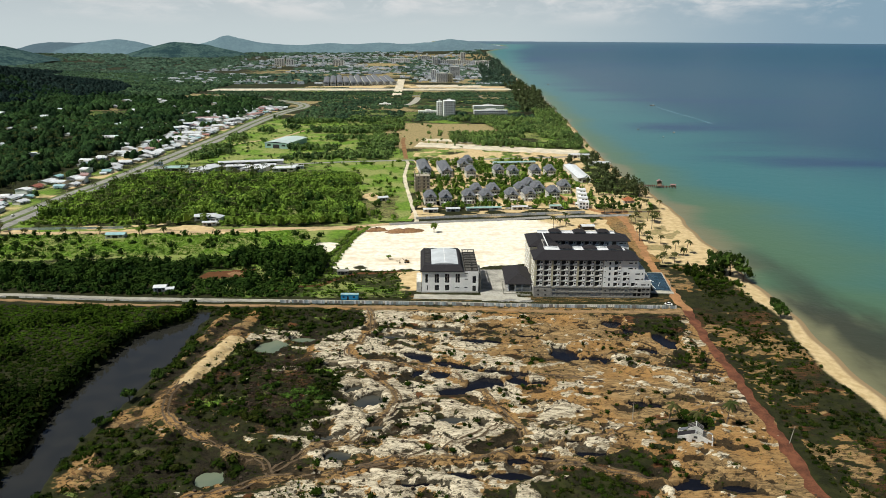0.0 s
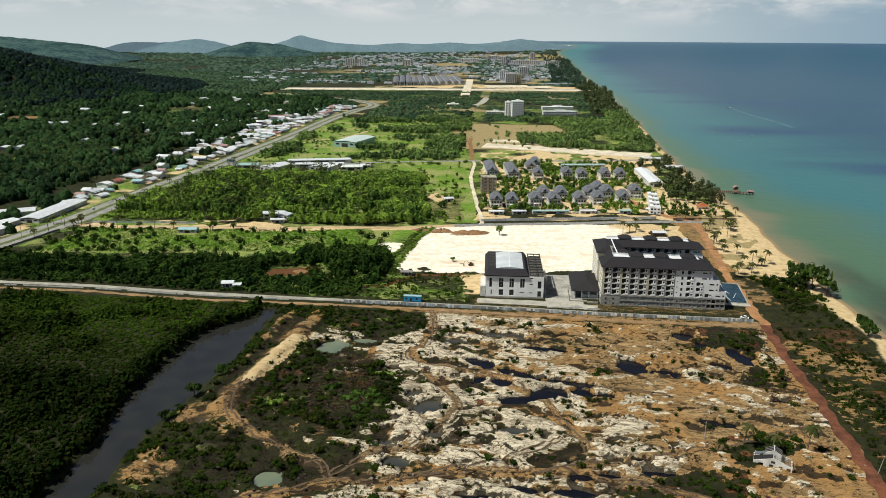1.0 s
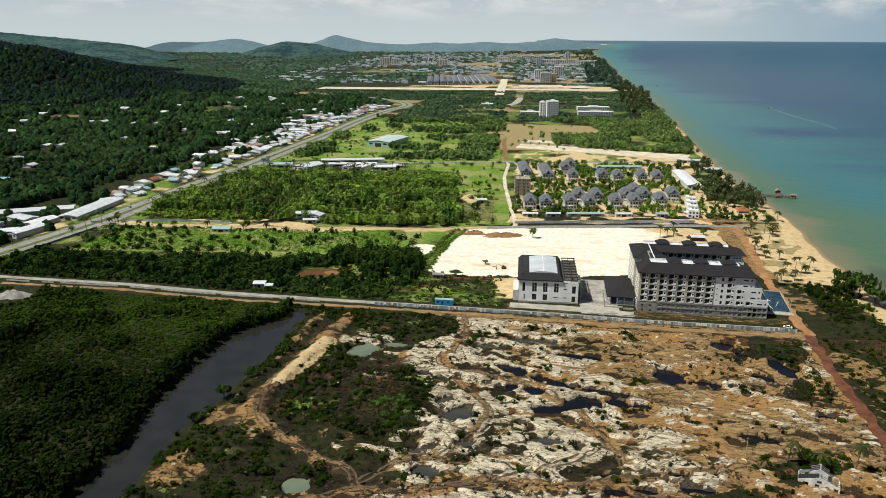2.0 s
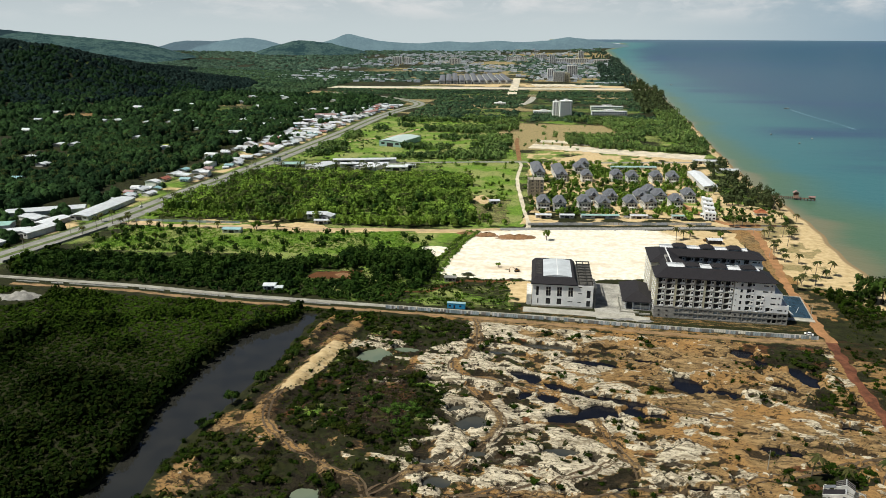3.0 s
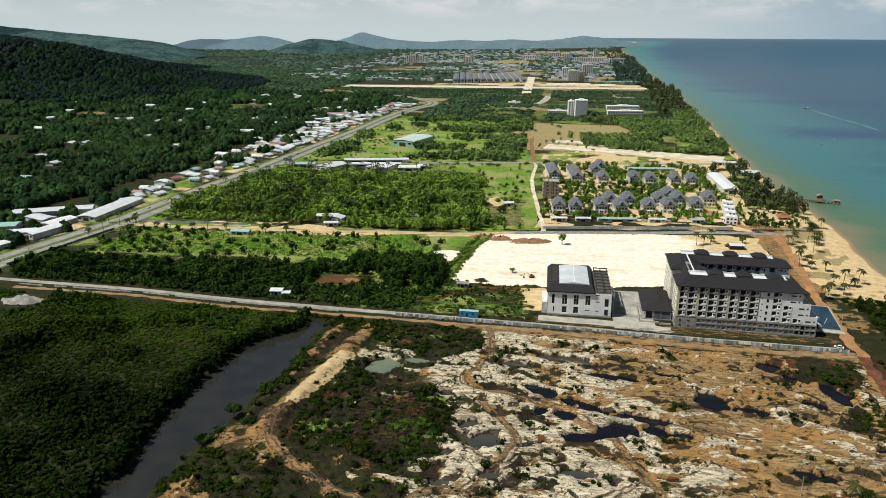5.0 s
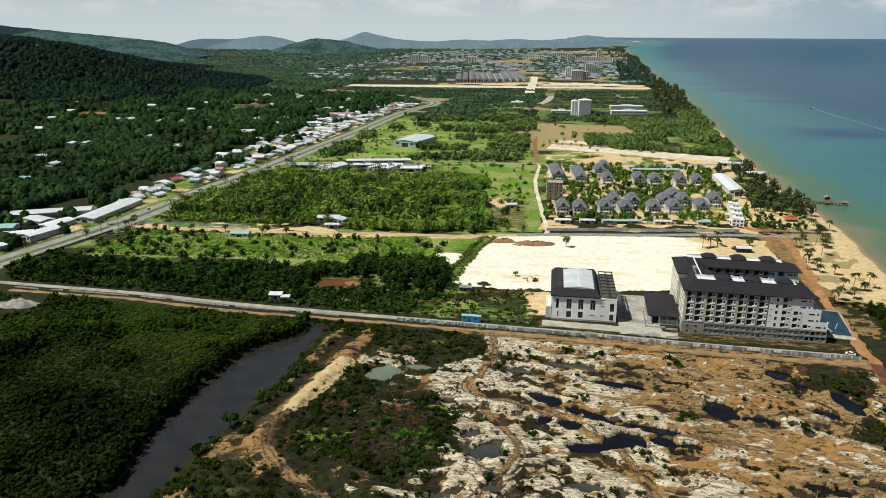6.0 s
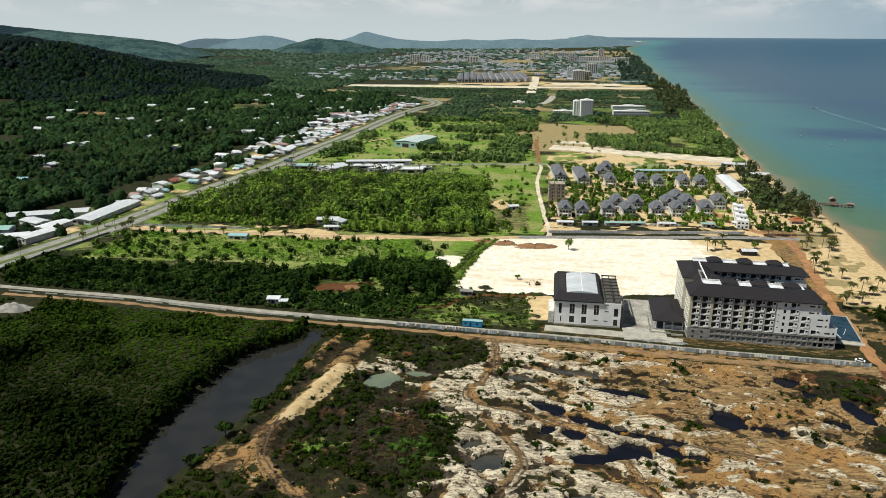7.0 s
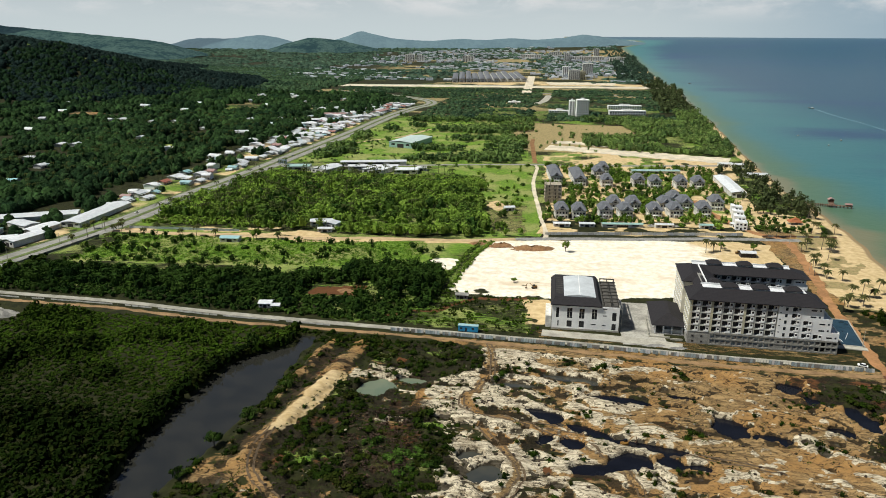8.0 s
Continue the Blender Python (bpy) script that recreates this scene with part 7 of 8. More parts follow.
def canopy(name, x, y, r, h, leaves, mat, label, category, tone, seg=6, bands=2, leaf=0.3):
    """Close-standing crowns in one mesh: each a lumpy dome with leaf clumps standing out of it."""
    T = len(x)
    z = land(x, y)[0]
    ang = np.arange(seg) * 2 * np.pi / seg
    rows = []
    for k in range(bands + 1):
        u = k / bands
        wide, up = math.cos(u * 1.25), math.sin(u * 1.25)
        a = ang[None] + RNG.uniform(0, 1, (T, 1)) * (k == 0) + RNG.uniform(-0.25, 0.25, (T, seg))
        if k == 0:
            spin = a
        a = spin + RNG.uniform(-0.2, 0.2, (T, seg)) + 0.3 * k
        d = RNG.uniform(0.72, 1.18, (T, seg)) * wide * r[:, None]
        rows.append(np.stack([x[:, None] + d * np.cos(a), y[:, None] + d * np.sin(a), z[:, None] + h[:, None] * ((0.12 + 0.88 * up * RNG.uniform(0.82, 1.1, (T, seg))) if k else np.full((T, seg), -0.05))], -1))
    co = np.concatenate(rows, 1)
    q = [(b * seg + k, b * seg + (k + 1) % seg, (b + 1) * seg + (k + 1) % seg, (b + 1) * seg + k) for b in range(bands) for k in range(seg)]
    t = bands * seg
    q += [(t, t + 1, t + 2, t + 3), (t, t + 3, t + 4, t + 5)] if seg == 6 else [(t, t + 1, t + 2, t + 3), (t, t + 3, t + 4, t + 7), (t + 4, t + 5, t + 6, t + 7)]
    per = (bands + 1) * seg
    quads = (np.arange(T)[:, None, None] * per + np.array(q)[None]).reshape(-1, 4)
    shade = np.repeat(np.arange(T), per)
    u, a = RNG.uniform(0.1, 1.0, (T, leaves)), RNG.uniform(0, 2 * np.pi, (T, leaves))
    s = np.sqrt(1 - u * u)
    d = np.stack([s * np.cos(a), s * np.sin(a), u], -1)
    c = np.stack([x, y, z], -1)[:, None] + d * np.stack([r, r, h], -1)[:, None] * RNG.uniform(0.85, 1.08, (T, leaves, 1))
    nrm = d + RNG.normal(0, 0.35, d.shape)
    nrm /= np.linalg.norm(nrm, axis=-1, keepdims=True)
    t1 = np.cross(nrm, RNG.normal(0, 1, d.shape))
    t1 /= np.linalg.norm(t1, axis=-1, keepdims=True) + 1e-9
    t2 = np.cross(nrm, t1)
    size = (r[:, None] * leaf * RNG.uniform(0.6, 1.3, (T, leaves)))[..., None]
    fl = np.stack([c + t1 * size, c + t2 * size * 0.8, c - t1 * size * 0.9, c - t2 * size * 0.75], 2).reshape(-1, 3)
    quads = np.concatenate([quads, np.arange(len(fl)).reshape(-1, 4) + T * per])
    shade = np.concatenate([shade, np.repeat(np.arange(T), leaves * 4)])
    me = pack(name, np.concatenate([co.reshape(-1, 3), fl]), quads, mat, True)
    paint(me, "tone", tone[0][shade], tone[1][shade])
    return tagged(new(name, me), label, category, kind="stuff")


def tones(x, y, size, lo, hi, seed, dry=0.2):
    f = np.clip(0.5 + 0.9 * fbm(x / size, y / size, seed, 3), 0, 1)
    return lo + (hi - lo) * np.clip(f + RNG.uniform(-0.25, 0.25, len(x)), 0, 1), np.clip(RNG.uniform(-0.3, dry, len(x)), 0, 1)


def keep(x, y, mask):
    return x[mask], y[mask]


# mangrove scrub beyond the canal
x, y = scatter(-345, -135, 185, 396, 2.2)
x, y = keep(x, y, open_ground(x, y, 0.3) & (x < np.interp(y, CANAL_Y, CANAL_L) + np.where(y > 388, 22, 0.6)) & ~((np.hypot(x + 307, y - 383) < 15) | (np.hypot((x + 320) / 13, (y - 360) / 8) < 1)))
f = np.clip(0.42 + 0.95 * fbm(x / 26, y / 22, 401, 4), 0, 1)
f = np.maximum(f, smooth(x - np.interp(y, CANAL_Y, CANAL_L), -18, -2) * 0.95)
tall = f * f * RNG.uniform(0.5, 1.4, len(x))
light = np.clip(0.75 - 0.75 * f + 0.5 * fbm(x / 9, y / 9, 403, 3) + RNG.uniform(-0.15, 0.15, len(x)), 0, 1)
# Brighter growth by the road; nearer bushes darkened to paint in shade.
light = np.clip(light * (0.18 + 0.7 * smooth(y, 290, 360)) + 0.36 * smooth(y, 325, 372) * (x < np.interp(y, CANAL_Y, CANAL_L) - 6), 0, 1)
foliage("mangrove_scrub", x, y, 1.15 + 1.2 * tall, 0.6 + 4.2 * tall, 15, M_SCRUB, "dense dark green mangrove scrub along the canal", "scrub", (light, np.clip(RNG.uniform(-0.5, 0.3, len(x)), 0, 1)), 0.0, 0.42, 0.7)
x, y = scatter(-620, -345, 170, 480, 6.5)
x, y = keep(x, y, open_ground(x, y, 1))
foliage("mangrove_scrub", x, y, RNG.uniform(2.5, 4.5, len(x)), RNG.uniform(3, 7, len(x)), 9, M_SCRUB, "dark green woodland beside the highway", "scrub", None, 0.0, 0.45, 0.75)

# trees between the concrete road and the bright field
x, y = scatter(-345, -74, 416, 516, 3.9)
belt = smooth(y - 14 * fbm(x / 60, y / 60, 411, 2), 420, 446) * (y < 473 + 7 * fbm(x / 25, y / 25, 412, 2) - 10 * smooth(x, -220, -330) + 16 * smooth(x, -150, -120))
thick = np.clip(0.62 + 0.8 * fbm(x / 30, y / 18, 413, 3), 0.1, 1)
x, y = keep(x, y, open_ground(x, y, 1.5) & (RNG.uniform(0, 1, len(x)) < belt * thick) & ~((x > -152) & (y < 464) & (x < -118)))
hh = RNG.uniform(3.6, 8.2, len(x)) + 4 * smooth(x, -130, -78) * (y > 464)
foliage("belt_trees", x, y, RNG.uniform(2.2, 4.2, len(x)), hh, 76, M_BELT, "belt of dense dark green trees beside the field", "trees", tones(x, y, 18, 0.0, 0.6, 414, 0.15), 0.08, 0.22, 0.72)
x, y = scatter(-345, -84, 412, 470, 2.6)
x, y = keep(x, y, open_ground(x, y, 0.8) & (RNG.uniform(0, 1, len(x)) < 0.85) & ~((x > -152) & (y > 440)))
foliage("roadside_bushes", x, y, RNG.uniform(1.2, 2.3, len(x)), RNG.uniform(1.2, 3.2, len(x)), 16, M_BELT, "low dark green bushes beside the concrete road", "bushes", tones(x, y, 16, 0.0, 0.7, 415), 0.0, 0.42, 0.7)

x, y = scatter(-136, -77, 472, 494, 4.0)
x, y = keep(x, y, open_ground(x, y, 1) & (RNG.uniform(0, 1, len(x)) < 0.8))
foliage("tall_trees", x, y, RNG.uniform(2.4, 4.2, len(x)), RNG.uniform(6.5, 11, len(x)), 90, M_BELT, "clump of tall dark trees beside the sand lot", "trees", tones(x, y, 12, 0.0, 0.8, 416, 0.1), 0.1, 0.22, 0.7, True)

# bright field: tall grass tufts and a few bushes
x, y = scatter(-338, -72, 480, 560, 2.6)
x, y = keep(x, y, open_ground(x, y, 0.5) & inside(x, y, [(-335, 476), (-325, 545), (-183, 552), (-100, 563), (-96, 505), (-185, 494)]))
foliage("field_grass", x, y, RNG.uniform(0.8, 1.7, len(x)), RNG.uniform(0.3, 1.2, len(x)), 16, M_GRASS, "bright green overgrown grass field", "grass", tones(x, y, 20, 0.0, 1.0, 421, 0.3), 0.0, 0.32, 0)
x, y = scatter(-335, -75, 478, 552, 9)
x, y = keep(x, y, open_ground(x, y, 1) & (RNG.uniform(0, 1, len(x)) < 0.28 + 0.3 * smooth(x, -200, -330)))
foliage("field_bushes", x, y, RNG.uniform(1.4, 3.2, len(x)), RNG.uniform(1.5, 5, len(x)), 36, M_BELT, "scattered bushes in the green field", "bushes", None, 0.0, 0.34, 0.7)

# tall wood north of the dirt road
x, y = scatter(-338, -60, 578, 800, 5.2)
edge_x = np.interp(y, [578, 620, 700, 800, 840], [-62, -62, -78, -88, -120]) + 10 * fbm(x / 25, y / 25, 431, 2)
x, y = keep(x, y, open_ground(x, y, 3) & (x < edge_x) & ~inside(x, y, [(-178, 575), (-100, 582), (-100, 606), (-178, 602)]) & ~((x < -245) & (y < 600)) & (RNG.uniform(0, 1, len(x)) < np.clip(0.8 + 0.7 * fbm(x / 40, y / 40, 432, 2), 0.3, 1)))
g = np.clip(0.55 + 0.8 * fbm(x / 28, y / 28, 434, 3) + RNG.uniform(-0.3, 0.3, len(x)), 0, 1)
foliage("woodland", x, y, 2.0 + 3.2 * g, (4 + 8.5 * g) * (1 - 0.5 * smooth(y, 730, 795)), 78, M_WOOD, "dense green tropical wood behind the dirt road", "wood", tones(x, y, 16, 0.0, 1.0, 433, 0.2), 0.12, 0.22, 0.7)
x, y = scatter(-338, -100, 578, 606, 3.4)
x, y = keep(x, y, open_ground(x, y, 1) & (inside(x, y, [(-178, 575), (-100, 582), (-100, 606), (-178, 602)]) | ((x < -250) & (RNG.uniform(0, 1, len(x)) < 0.7))))
foliage("young_growth", x, y, RNG.uniform(1.4, 2.6, len(x)), RNG.uniform(1.2, 3.6, len(x)), 18, M_LEAF, "bright green young growth in front of the wood", "bushes", (RNG.uniform(0.5, 1, len(x)), RNG.uniform(0, 0.1, len(x))), 0.0, 0.42, 0.7)
x, y = scatter(-110, -30, 588, 622, 7)
x, y = keep(x, y, open_ground(x, y, 2) & (RNG.uniform(0, 1, len(x)) < 0.45))
foliage("roadside_trees", x, y, RNG.uniform(2, 3, len(x)), RNG.uniform(4, 7, len(x)), 40, M_LEAF, "ragged line of small trees along the dirt road", "trees", None, 0.15, 0.32, 0.65, True)
x, y = scatter(-110, -36, 640, 890, 9)
x, y = keep(x, y, open_ground(x, y, 1.5) & (RNG.uniform(0, 1, len(x)) < 0.08 + 0.5 * smooth(fbm(x / 30, y / 30, 435, 2), 0.0, 0.4) + 0.3 * smooth(y, 820, 860)))
foliage("meadow_bushes", x, y, RNG.uniform(1.0, 3.2, len(x)), RNG.uniform(1.0, 5, len(x)), 36, M_LEAF, "scattered bushes on the meadow", "bushes", None, 0.0, 0.34, 0.7)

# fields and woods farther on
x, y = scatter(-312, -50, 870, 1360, 9)
x, y = keep(x, y, open_ground(x, y, 2) & (RNG.uniform(0, 1, len(x)) < 0.12 + 0.7 * smooth(fbm(x / 45, y / 32, 443, 3), 0.05, 0.4)))
foliage("field_bushes", x, y, RNG.uniform(1.0, 2.8, len(x)), RNG.uniform(0.8, 3.6, len(x)), 22, M_GROVE, "low bushes scattered over the rough meadow", "bushes", None, 0.0, 0.38, 0.65)
x, y = scatter(-80, 125, 1010, 1295, 13)
x, y = keep(x, y, open_ground(x, y, 3) & (RNG.uniform(0, 1, len(x)) < 0.12 + 0.5 * smooth(fbm(x / 50, y / 30, 445, 2), 0.1, 0.4)))
foliage("field_bushes", x, y, RNG.uniform(1.6, 4, len(x)), RNG.uniform(1.6, 6, len(x)), 26, M_GROVE, "scattered bushes on the dry field", "bushes", None, 0.0, 0.36, 0.7)
x, y = scatter(-312, -55, 905, 1360, 7.0)
x, y = keep(x, y, open_ground(x, y, 3) & (fbm(x / 60, y / 45, 441, 3) + 0.3 * smooth(x, -240, -150) + 0.12 * smooth(y, 1080, 1300) > 0.38) & (near_line(x, y, [(-290, 1030), (-215, 1190)]) > 9))
foliage("grove", x, y, RNG.uniform(3, 5.5, len(x)), RNG.uniform(5, 10, len(x)), 40, M_GROVE, "groves of dark green trees between the meadows", "trees", tones(x, y, 30, 0.0, 0.8, 442), 0.1, 0.27, 0.75)
x, y = scatter(30, 222, 1000, 1380, 6.5)
x, y = keep(x, y, open_ground(x, y, 3) & (y > 1015 + 0.2 * (120 - x)) & ~inside(x, y, [(-70, 1130), (110, 1150), (90, 1290), (-90, 1300)]) & (fbm(x / 50, y / 40, 451, 3) > -0.2))
foliage("grove", x, y, RNG.uniform(3, 5, len(x)), RNG.uniform(5, 10, len(x)), 40, M_GROVE, "green coastal grove behind the beach", "trees", tones(x, y, 30, 0.1, 0.9, 452, 0.3), 0.1, 0.27, 0.75)
x, y = scatter(-600, 260, 1340, 2030, 10.2)
x, y = keep(x, y, open_ground(x, y, 5) & (fbm(x / 110, y / 45, 461, 3) > -0.2) & (np.abs(x + 50) > 14) & ((x > -270) | (y > 1740) | (x < -330)))
canopy("dark_wood", x, y, RNG.uniform(3.5, 6.5, len(x)), RNG.uniform(1.8, 5, len(x)), 9, M_DARK_WOOD, "low green woodland towards the town", "wood", tones(x, y, 60, 0.0, 0.8, 462, 0.3), 6, 2, 0.3)

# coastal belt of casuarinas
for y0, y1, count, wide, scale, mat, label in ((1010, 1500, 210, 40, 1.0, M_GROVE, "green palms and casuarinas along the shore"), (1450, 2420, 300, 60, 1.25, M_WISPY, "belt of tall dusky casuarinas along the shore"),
                                               (2400, 4250, 420, 120, 1.7, M_FAR_LEAF, "belt of far shore trees tinted pale for haze")):
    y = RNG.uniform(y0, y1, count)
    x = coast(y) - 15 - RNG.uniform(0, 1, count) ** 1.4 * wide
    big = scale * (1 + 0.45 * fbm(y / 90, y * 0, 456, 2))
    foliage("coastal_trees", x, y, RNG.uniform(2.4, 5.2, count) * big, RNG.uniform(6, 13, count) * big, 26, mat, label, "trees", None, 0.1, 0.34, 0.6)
x, y = np.array([262, 268, 272, 274, 278, 281, 270, 276, 268.0]), np.array([1850, 1880, 1905, 1960, 2080, 2110, 2290, 2320, 2350.0])
foliage("coastal_trees", x, y, RNG.uniform(5, 9, 9), RNG.uniform(14, 21, 9), 80, M_WISPY, "clump of tall dark casuarinas on the shore", "trees", None, 0.1, 0.26, 0.6)
x, y = scatter(150, 214, 690, 935, 7.5)
x, y = keep(x, y, open_ground(x, y, 1.5) & (RNG.uniform(0, 1, len(x)) < 0.5) & (x > 156 + 0.05 * (y - 690)) & (fbm(x / 22, y / 22, 455, 2) > -0.25))
foliage("coastal_trees", x, y, RNG.uniform(3, 5, len(x)), RNG.uniform(7, 13, len(x)), 60, M_WISPY, "stand of dusky casuarinas behind the beach", "trees", None, 0.15, 0.26, 0.55, True)
x, y = scatter(155, 205, 640, 690, 5)
x, y = keep(x, y, open_ground(x, y, 1.5) & (RNG.uniform(0, 1, len(x)) < 0.5))
foliage("garden_bushes", x, y, RNG.uniform(1.5, 2.8, len(x)), RNG.uniform(2, 4, len(x)), 36, M_BELT, "green hedges round the beach pavilion", "bushes", None, 0.0, 0.34, 0.7)

# villa gardens
x, y = scatter(-18, 160, 640, 900, 5.6)
x, y = keep(x, y, open_ground(x, y, 0.5) & (RNG.uniform(0, 1, len(x)) < 0.5))
foliage("garden_trees", x, y, RNG.uniform(1.6, 3.2, len(x)), RNG.uniform(3, 7, len(x)), 36, M_LEAF, "dark green garden trees between the villas", "trees", tones(x, y, 20, 0.0, 0.7, 471), 0.05, 0.34, 0.7)

# wooded land west of the highway, then the hill
x, y = scatter(-760, -385, 470, 1000, 7.2)
x, y = keep(x, y, open_ground(x, y, 3) & (x > -0.86 * y - 60) & (fbm(x / 60, y / 60, 481, 2) > -0.42))
g = np.clip(0.5 + 0.8 * fbm(x / 35, y / 35, 483, 3) + RNG.uniform(-0.35, 0.35, len(x)), 0, 1)
canopy("west_wood", x, y, 2.8 + 4 * g, 3 + 9 * g, 16, M_WEST_LEAF, "dark green woodland beyond the highway", "wood", tones(x, y, 32, 0.0, 0.9, 482, 0.2), 8, 3, 0.26)
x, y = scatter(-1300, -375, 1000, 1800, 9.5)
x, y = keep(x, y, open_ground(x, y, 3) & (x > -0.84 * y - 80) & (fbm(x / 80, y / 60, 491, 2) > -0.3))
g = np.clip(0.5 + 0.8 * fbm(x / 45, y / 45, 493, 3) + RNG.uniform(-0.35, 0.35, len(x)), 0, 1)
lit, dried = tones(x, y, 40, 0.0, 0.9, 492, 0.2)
# Tone drops on the lower slope, carrying the painted cloud shade on.
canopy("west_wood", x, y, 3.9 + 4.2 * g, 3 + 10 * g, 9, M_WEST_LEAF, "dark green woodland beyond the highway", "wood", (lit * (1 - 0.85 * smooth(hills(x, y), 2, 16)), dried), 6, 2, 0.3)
x, y = scatter(-2300, -640, 1350, 2900, 13.5)
hx = hills(x, y)
ok = open_ground(x, y, 3) & (x > -0.88 * y - 120)
x2, y2 = keep(x, y, ok & (hx <= 7) & (y > 1800))
canopy("plain_wood", x2, y2, RNG.uniform(5, 9, len(x2)), RNG.uniform(4, 8, len(x2)), 4, M_DARK_WOOD, "green woodland at the foot of the hill", "wood", tones(x2, y2, 90, 0.0, 0.8, 502, 0.2), 6, 2, 0.3)
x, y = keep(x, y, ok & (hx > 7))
canopy("hill_forest", x, y, RNG.uniform(6, 10, len(x)), RNG.uniform(6, 11, len(x)), 4, M_HILL_LEAF, "forest on the inland hill, coloured dark for cloud shade", "forest", tones(x, y, 90, 0.0, 1.0, 501, 0.1), 6, 2, 0.3)
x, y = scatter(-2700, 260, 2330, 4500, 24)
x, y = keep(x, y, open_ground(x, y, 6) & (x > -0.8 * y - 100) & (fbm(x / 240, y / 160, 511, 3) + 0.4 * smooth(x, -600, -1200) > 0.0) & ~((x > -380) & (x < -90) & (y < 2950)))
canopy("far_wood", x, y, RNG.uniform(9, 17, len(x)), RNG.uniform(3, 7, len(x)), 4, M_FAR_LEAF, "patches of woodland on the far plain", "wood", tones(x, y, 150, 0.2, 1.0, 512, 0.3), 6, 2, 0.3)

# shrubs of the cleared land
x, y = scatter(-142, 148, 185, 388, 2.4)
scrubby = np.zeros(len(x), bool)
for zone in (SCRUB_W, SCRUB_SW, SCRUB_N, SCRUB_S, SCRUB_HOUSE, SCRUB_E):
    scrubby |= inside(x + 3 * fbm(x / 8, y / 8, 527, 2), y + 3 * fbm(x / 8, y / 8, 528, 2), zone)
scrubby &= ~(inside(x, y, DEAD_BRUSH) & (RNG.uniform(0, 1, len(x)) < 0.75))
wild = (x < -112) & (y < 350)
spoil = near_line(x, y, SPOIL) < 9 + 4 * fbm(x / 9, y / 9, 526, 2)
chance = np.where(scrubby | (wild & (fbm(x / 10, y / 10, 525, 2) > 0.05)), 0.5 * ~spoil + 0.9 * fbm(x / 14, y / 14, 521, 3) - 0.5 * spoil * (x > -116), 0.26 * smooth(fbm(x / 18, y / 8, 522, 3), 0.08, 0.32))
x, y = keep(x, y, open_ground(x, y, 0.3) & (RNG.uniform(0, 1, len(x)) < chance) & (ponds(x, y, 0.5) < 0.3) & (near_line(x, y, TRACK) > 3.5) & (near_line(x, y, TRACK_B) > 3.2) & (near_line(x, y, TRACK_C) > 3.4) & (near_line(x, y, TRACK_D) > 2.6) & ~((np.abs(x - 104.5) < 8.5) & (np.abs(y - 252) < 7)))
x2, y2 = scatter(-152, -90, 374, 399, 2.2)
x2, y2 = keep(x2, y2, open_ground(x2, y2, 0.2) & (RNG.uniform(0, 1, len(x2)) < 0.7) & (y2 > np.interp(x2, [-152, -124, -118, -90], [372, 378, 378, 366])))
x, y = np.r_[x, x2], np.r_[y, y2]
size = np.where((x < -40) | (y > 355), 1.15, 1.0) * (1 + 0.5 * fbm(x / 9, y / 9, 524, 2))
foliage("waste_shrubs", x, y, RNG.uniform(0.7, 1.8, len(x)) * size, RNG.uniform(0.4, 1.5, len(x)) * size, 46, M_SCRUB, "low dark shrubs on the dug-over sand", "shrubs", tones(x, y, 15, 0.0, 0.4, 523, 0.5), 0.0, 0.24, 0.7)
x, y = scatter(-80, -38, 260, 302, 2.0)
x, y = keep(x, y, inside(x, y, FRESH_BRUSH) & (ponds(x, y, 0.5) < 0.3) & (RNG.uniform(0, 1, len(x)) < 0.45 + 0.9 * fbm(x / 8, y / 8, 529, 2)))
foliage("fresh_shrubs", x, y, RNG.uniform(0.8, 1.9, len(x)), RNG.uniform(0.6, 1.8, len(x)), 40, M_BELT, "fresh green shrubs among dry brush", "shrubs", tones(x, y, 10, 0.3, 1.0, 530, 0.1), 0.0, 0.26, 0.7)
x, y = scatter(-88, -48, 264, 324, 1.5)
x, y = keep(x, y, inside(x, y, DEAD_BRUSH) & (RNG.uniform(0, 1, len(x)) < 0.55 + 0.6 * fbm(x / 7, y / 7, 533, 2)))
foliage("dry_brush", x, y, RNG.uniform(0.5, 1.1, len(x)), RNG.uniform(0.3, 1.0, len(x)), 18, M_DRY_BRUSH, "dead brown brush on the cleared land", "brush", tones(x, y, 9, 0.0, 1.0, 534, 0.3), 0.0, 0.36, 0.0)
x, y = scatter(146, 204, 190, 470, 2.5)
chance = np.clip(0.5 + 1.0 * fbm(x / 16, y / 14, 531, 3), 0, 1) * np.where(y > 405, 1.6 * smooth(x - 150, 0, 5), 0.8)
x, y = keep(x, y, open_ground(x, y, 0.5) & (x < coast(y) - 14) & (RNG.uniform(0, 1, len(x)) < chance))
foliage("beach_scrub", x, y, RNG.uniform(0.6, 1.7, len(x)), RNG.uniform(0.4, 1.8, len(x)), 40, M_SCRUB, "dark creeping scrub behind the beach", "shrubs", tones(x, y, 15, 0.0, 0.45, 532, 0.5), 0.0, 0.25, 0.7)
x, y = scatter(160, 204, 432, 474, 4.0)
x, y = keep(x, y, open_ground(x, y, 2) & (x < coast(y) - 8) & (RNG.uniform(0, 1, len(x)) < 0.55))
foliage("beach_thicket", x, y, RNG.uniform(1.2, 2.8, len(x)), RNG.uniform(1.4, 4.2, len(x)), 50, M_SCRUB, "dark thicket behind the beach", "shrubs", tones(x, y, 12, 0.0, 0.6, 535, 0.3), 0.0, 0.26, 0.7)
x, y = scatter(-125, 206, 190, 440, 1.7)
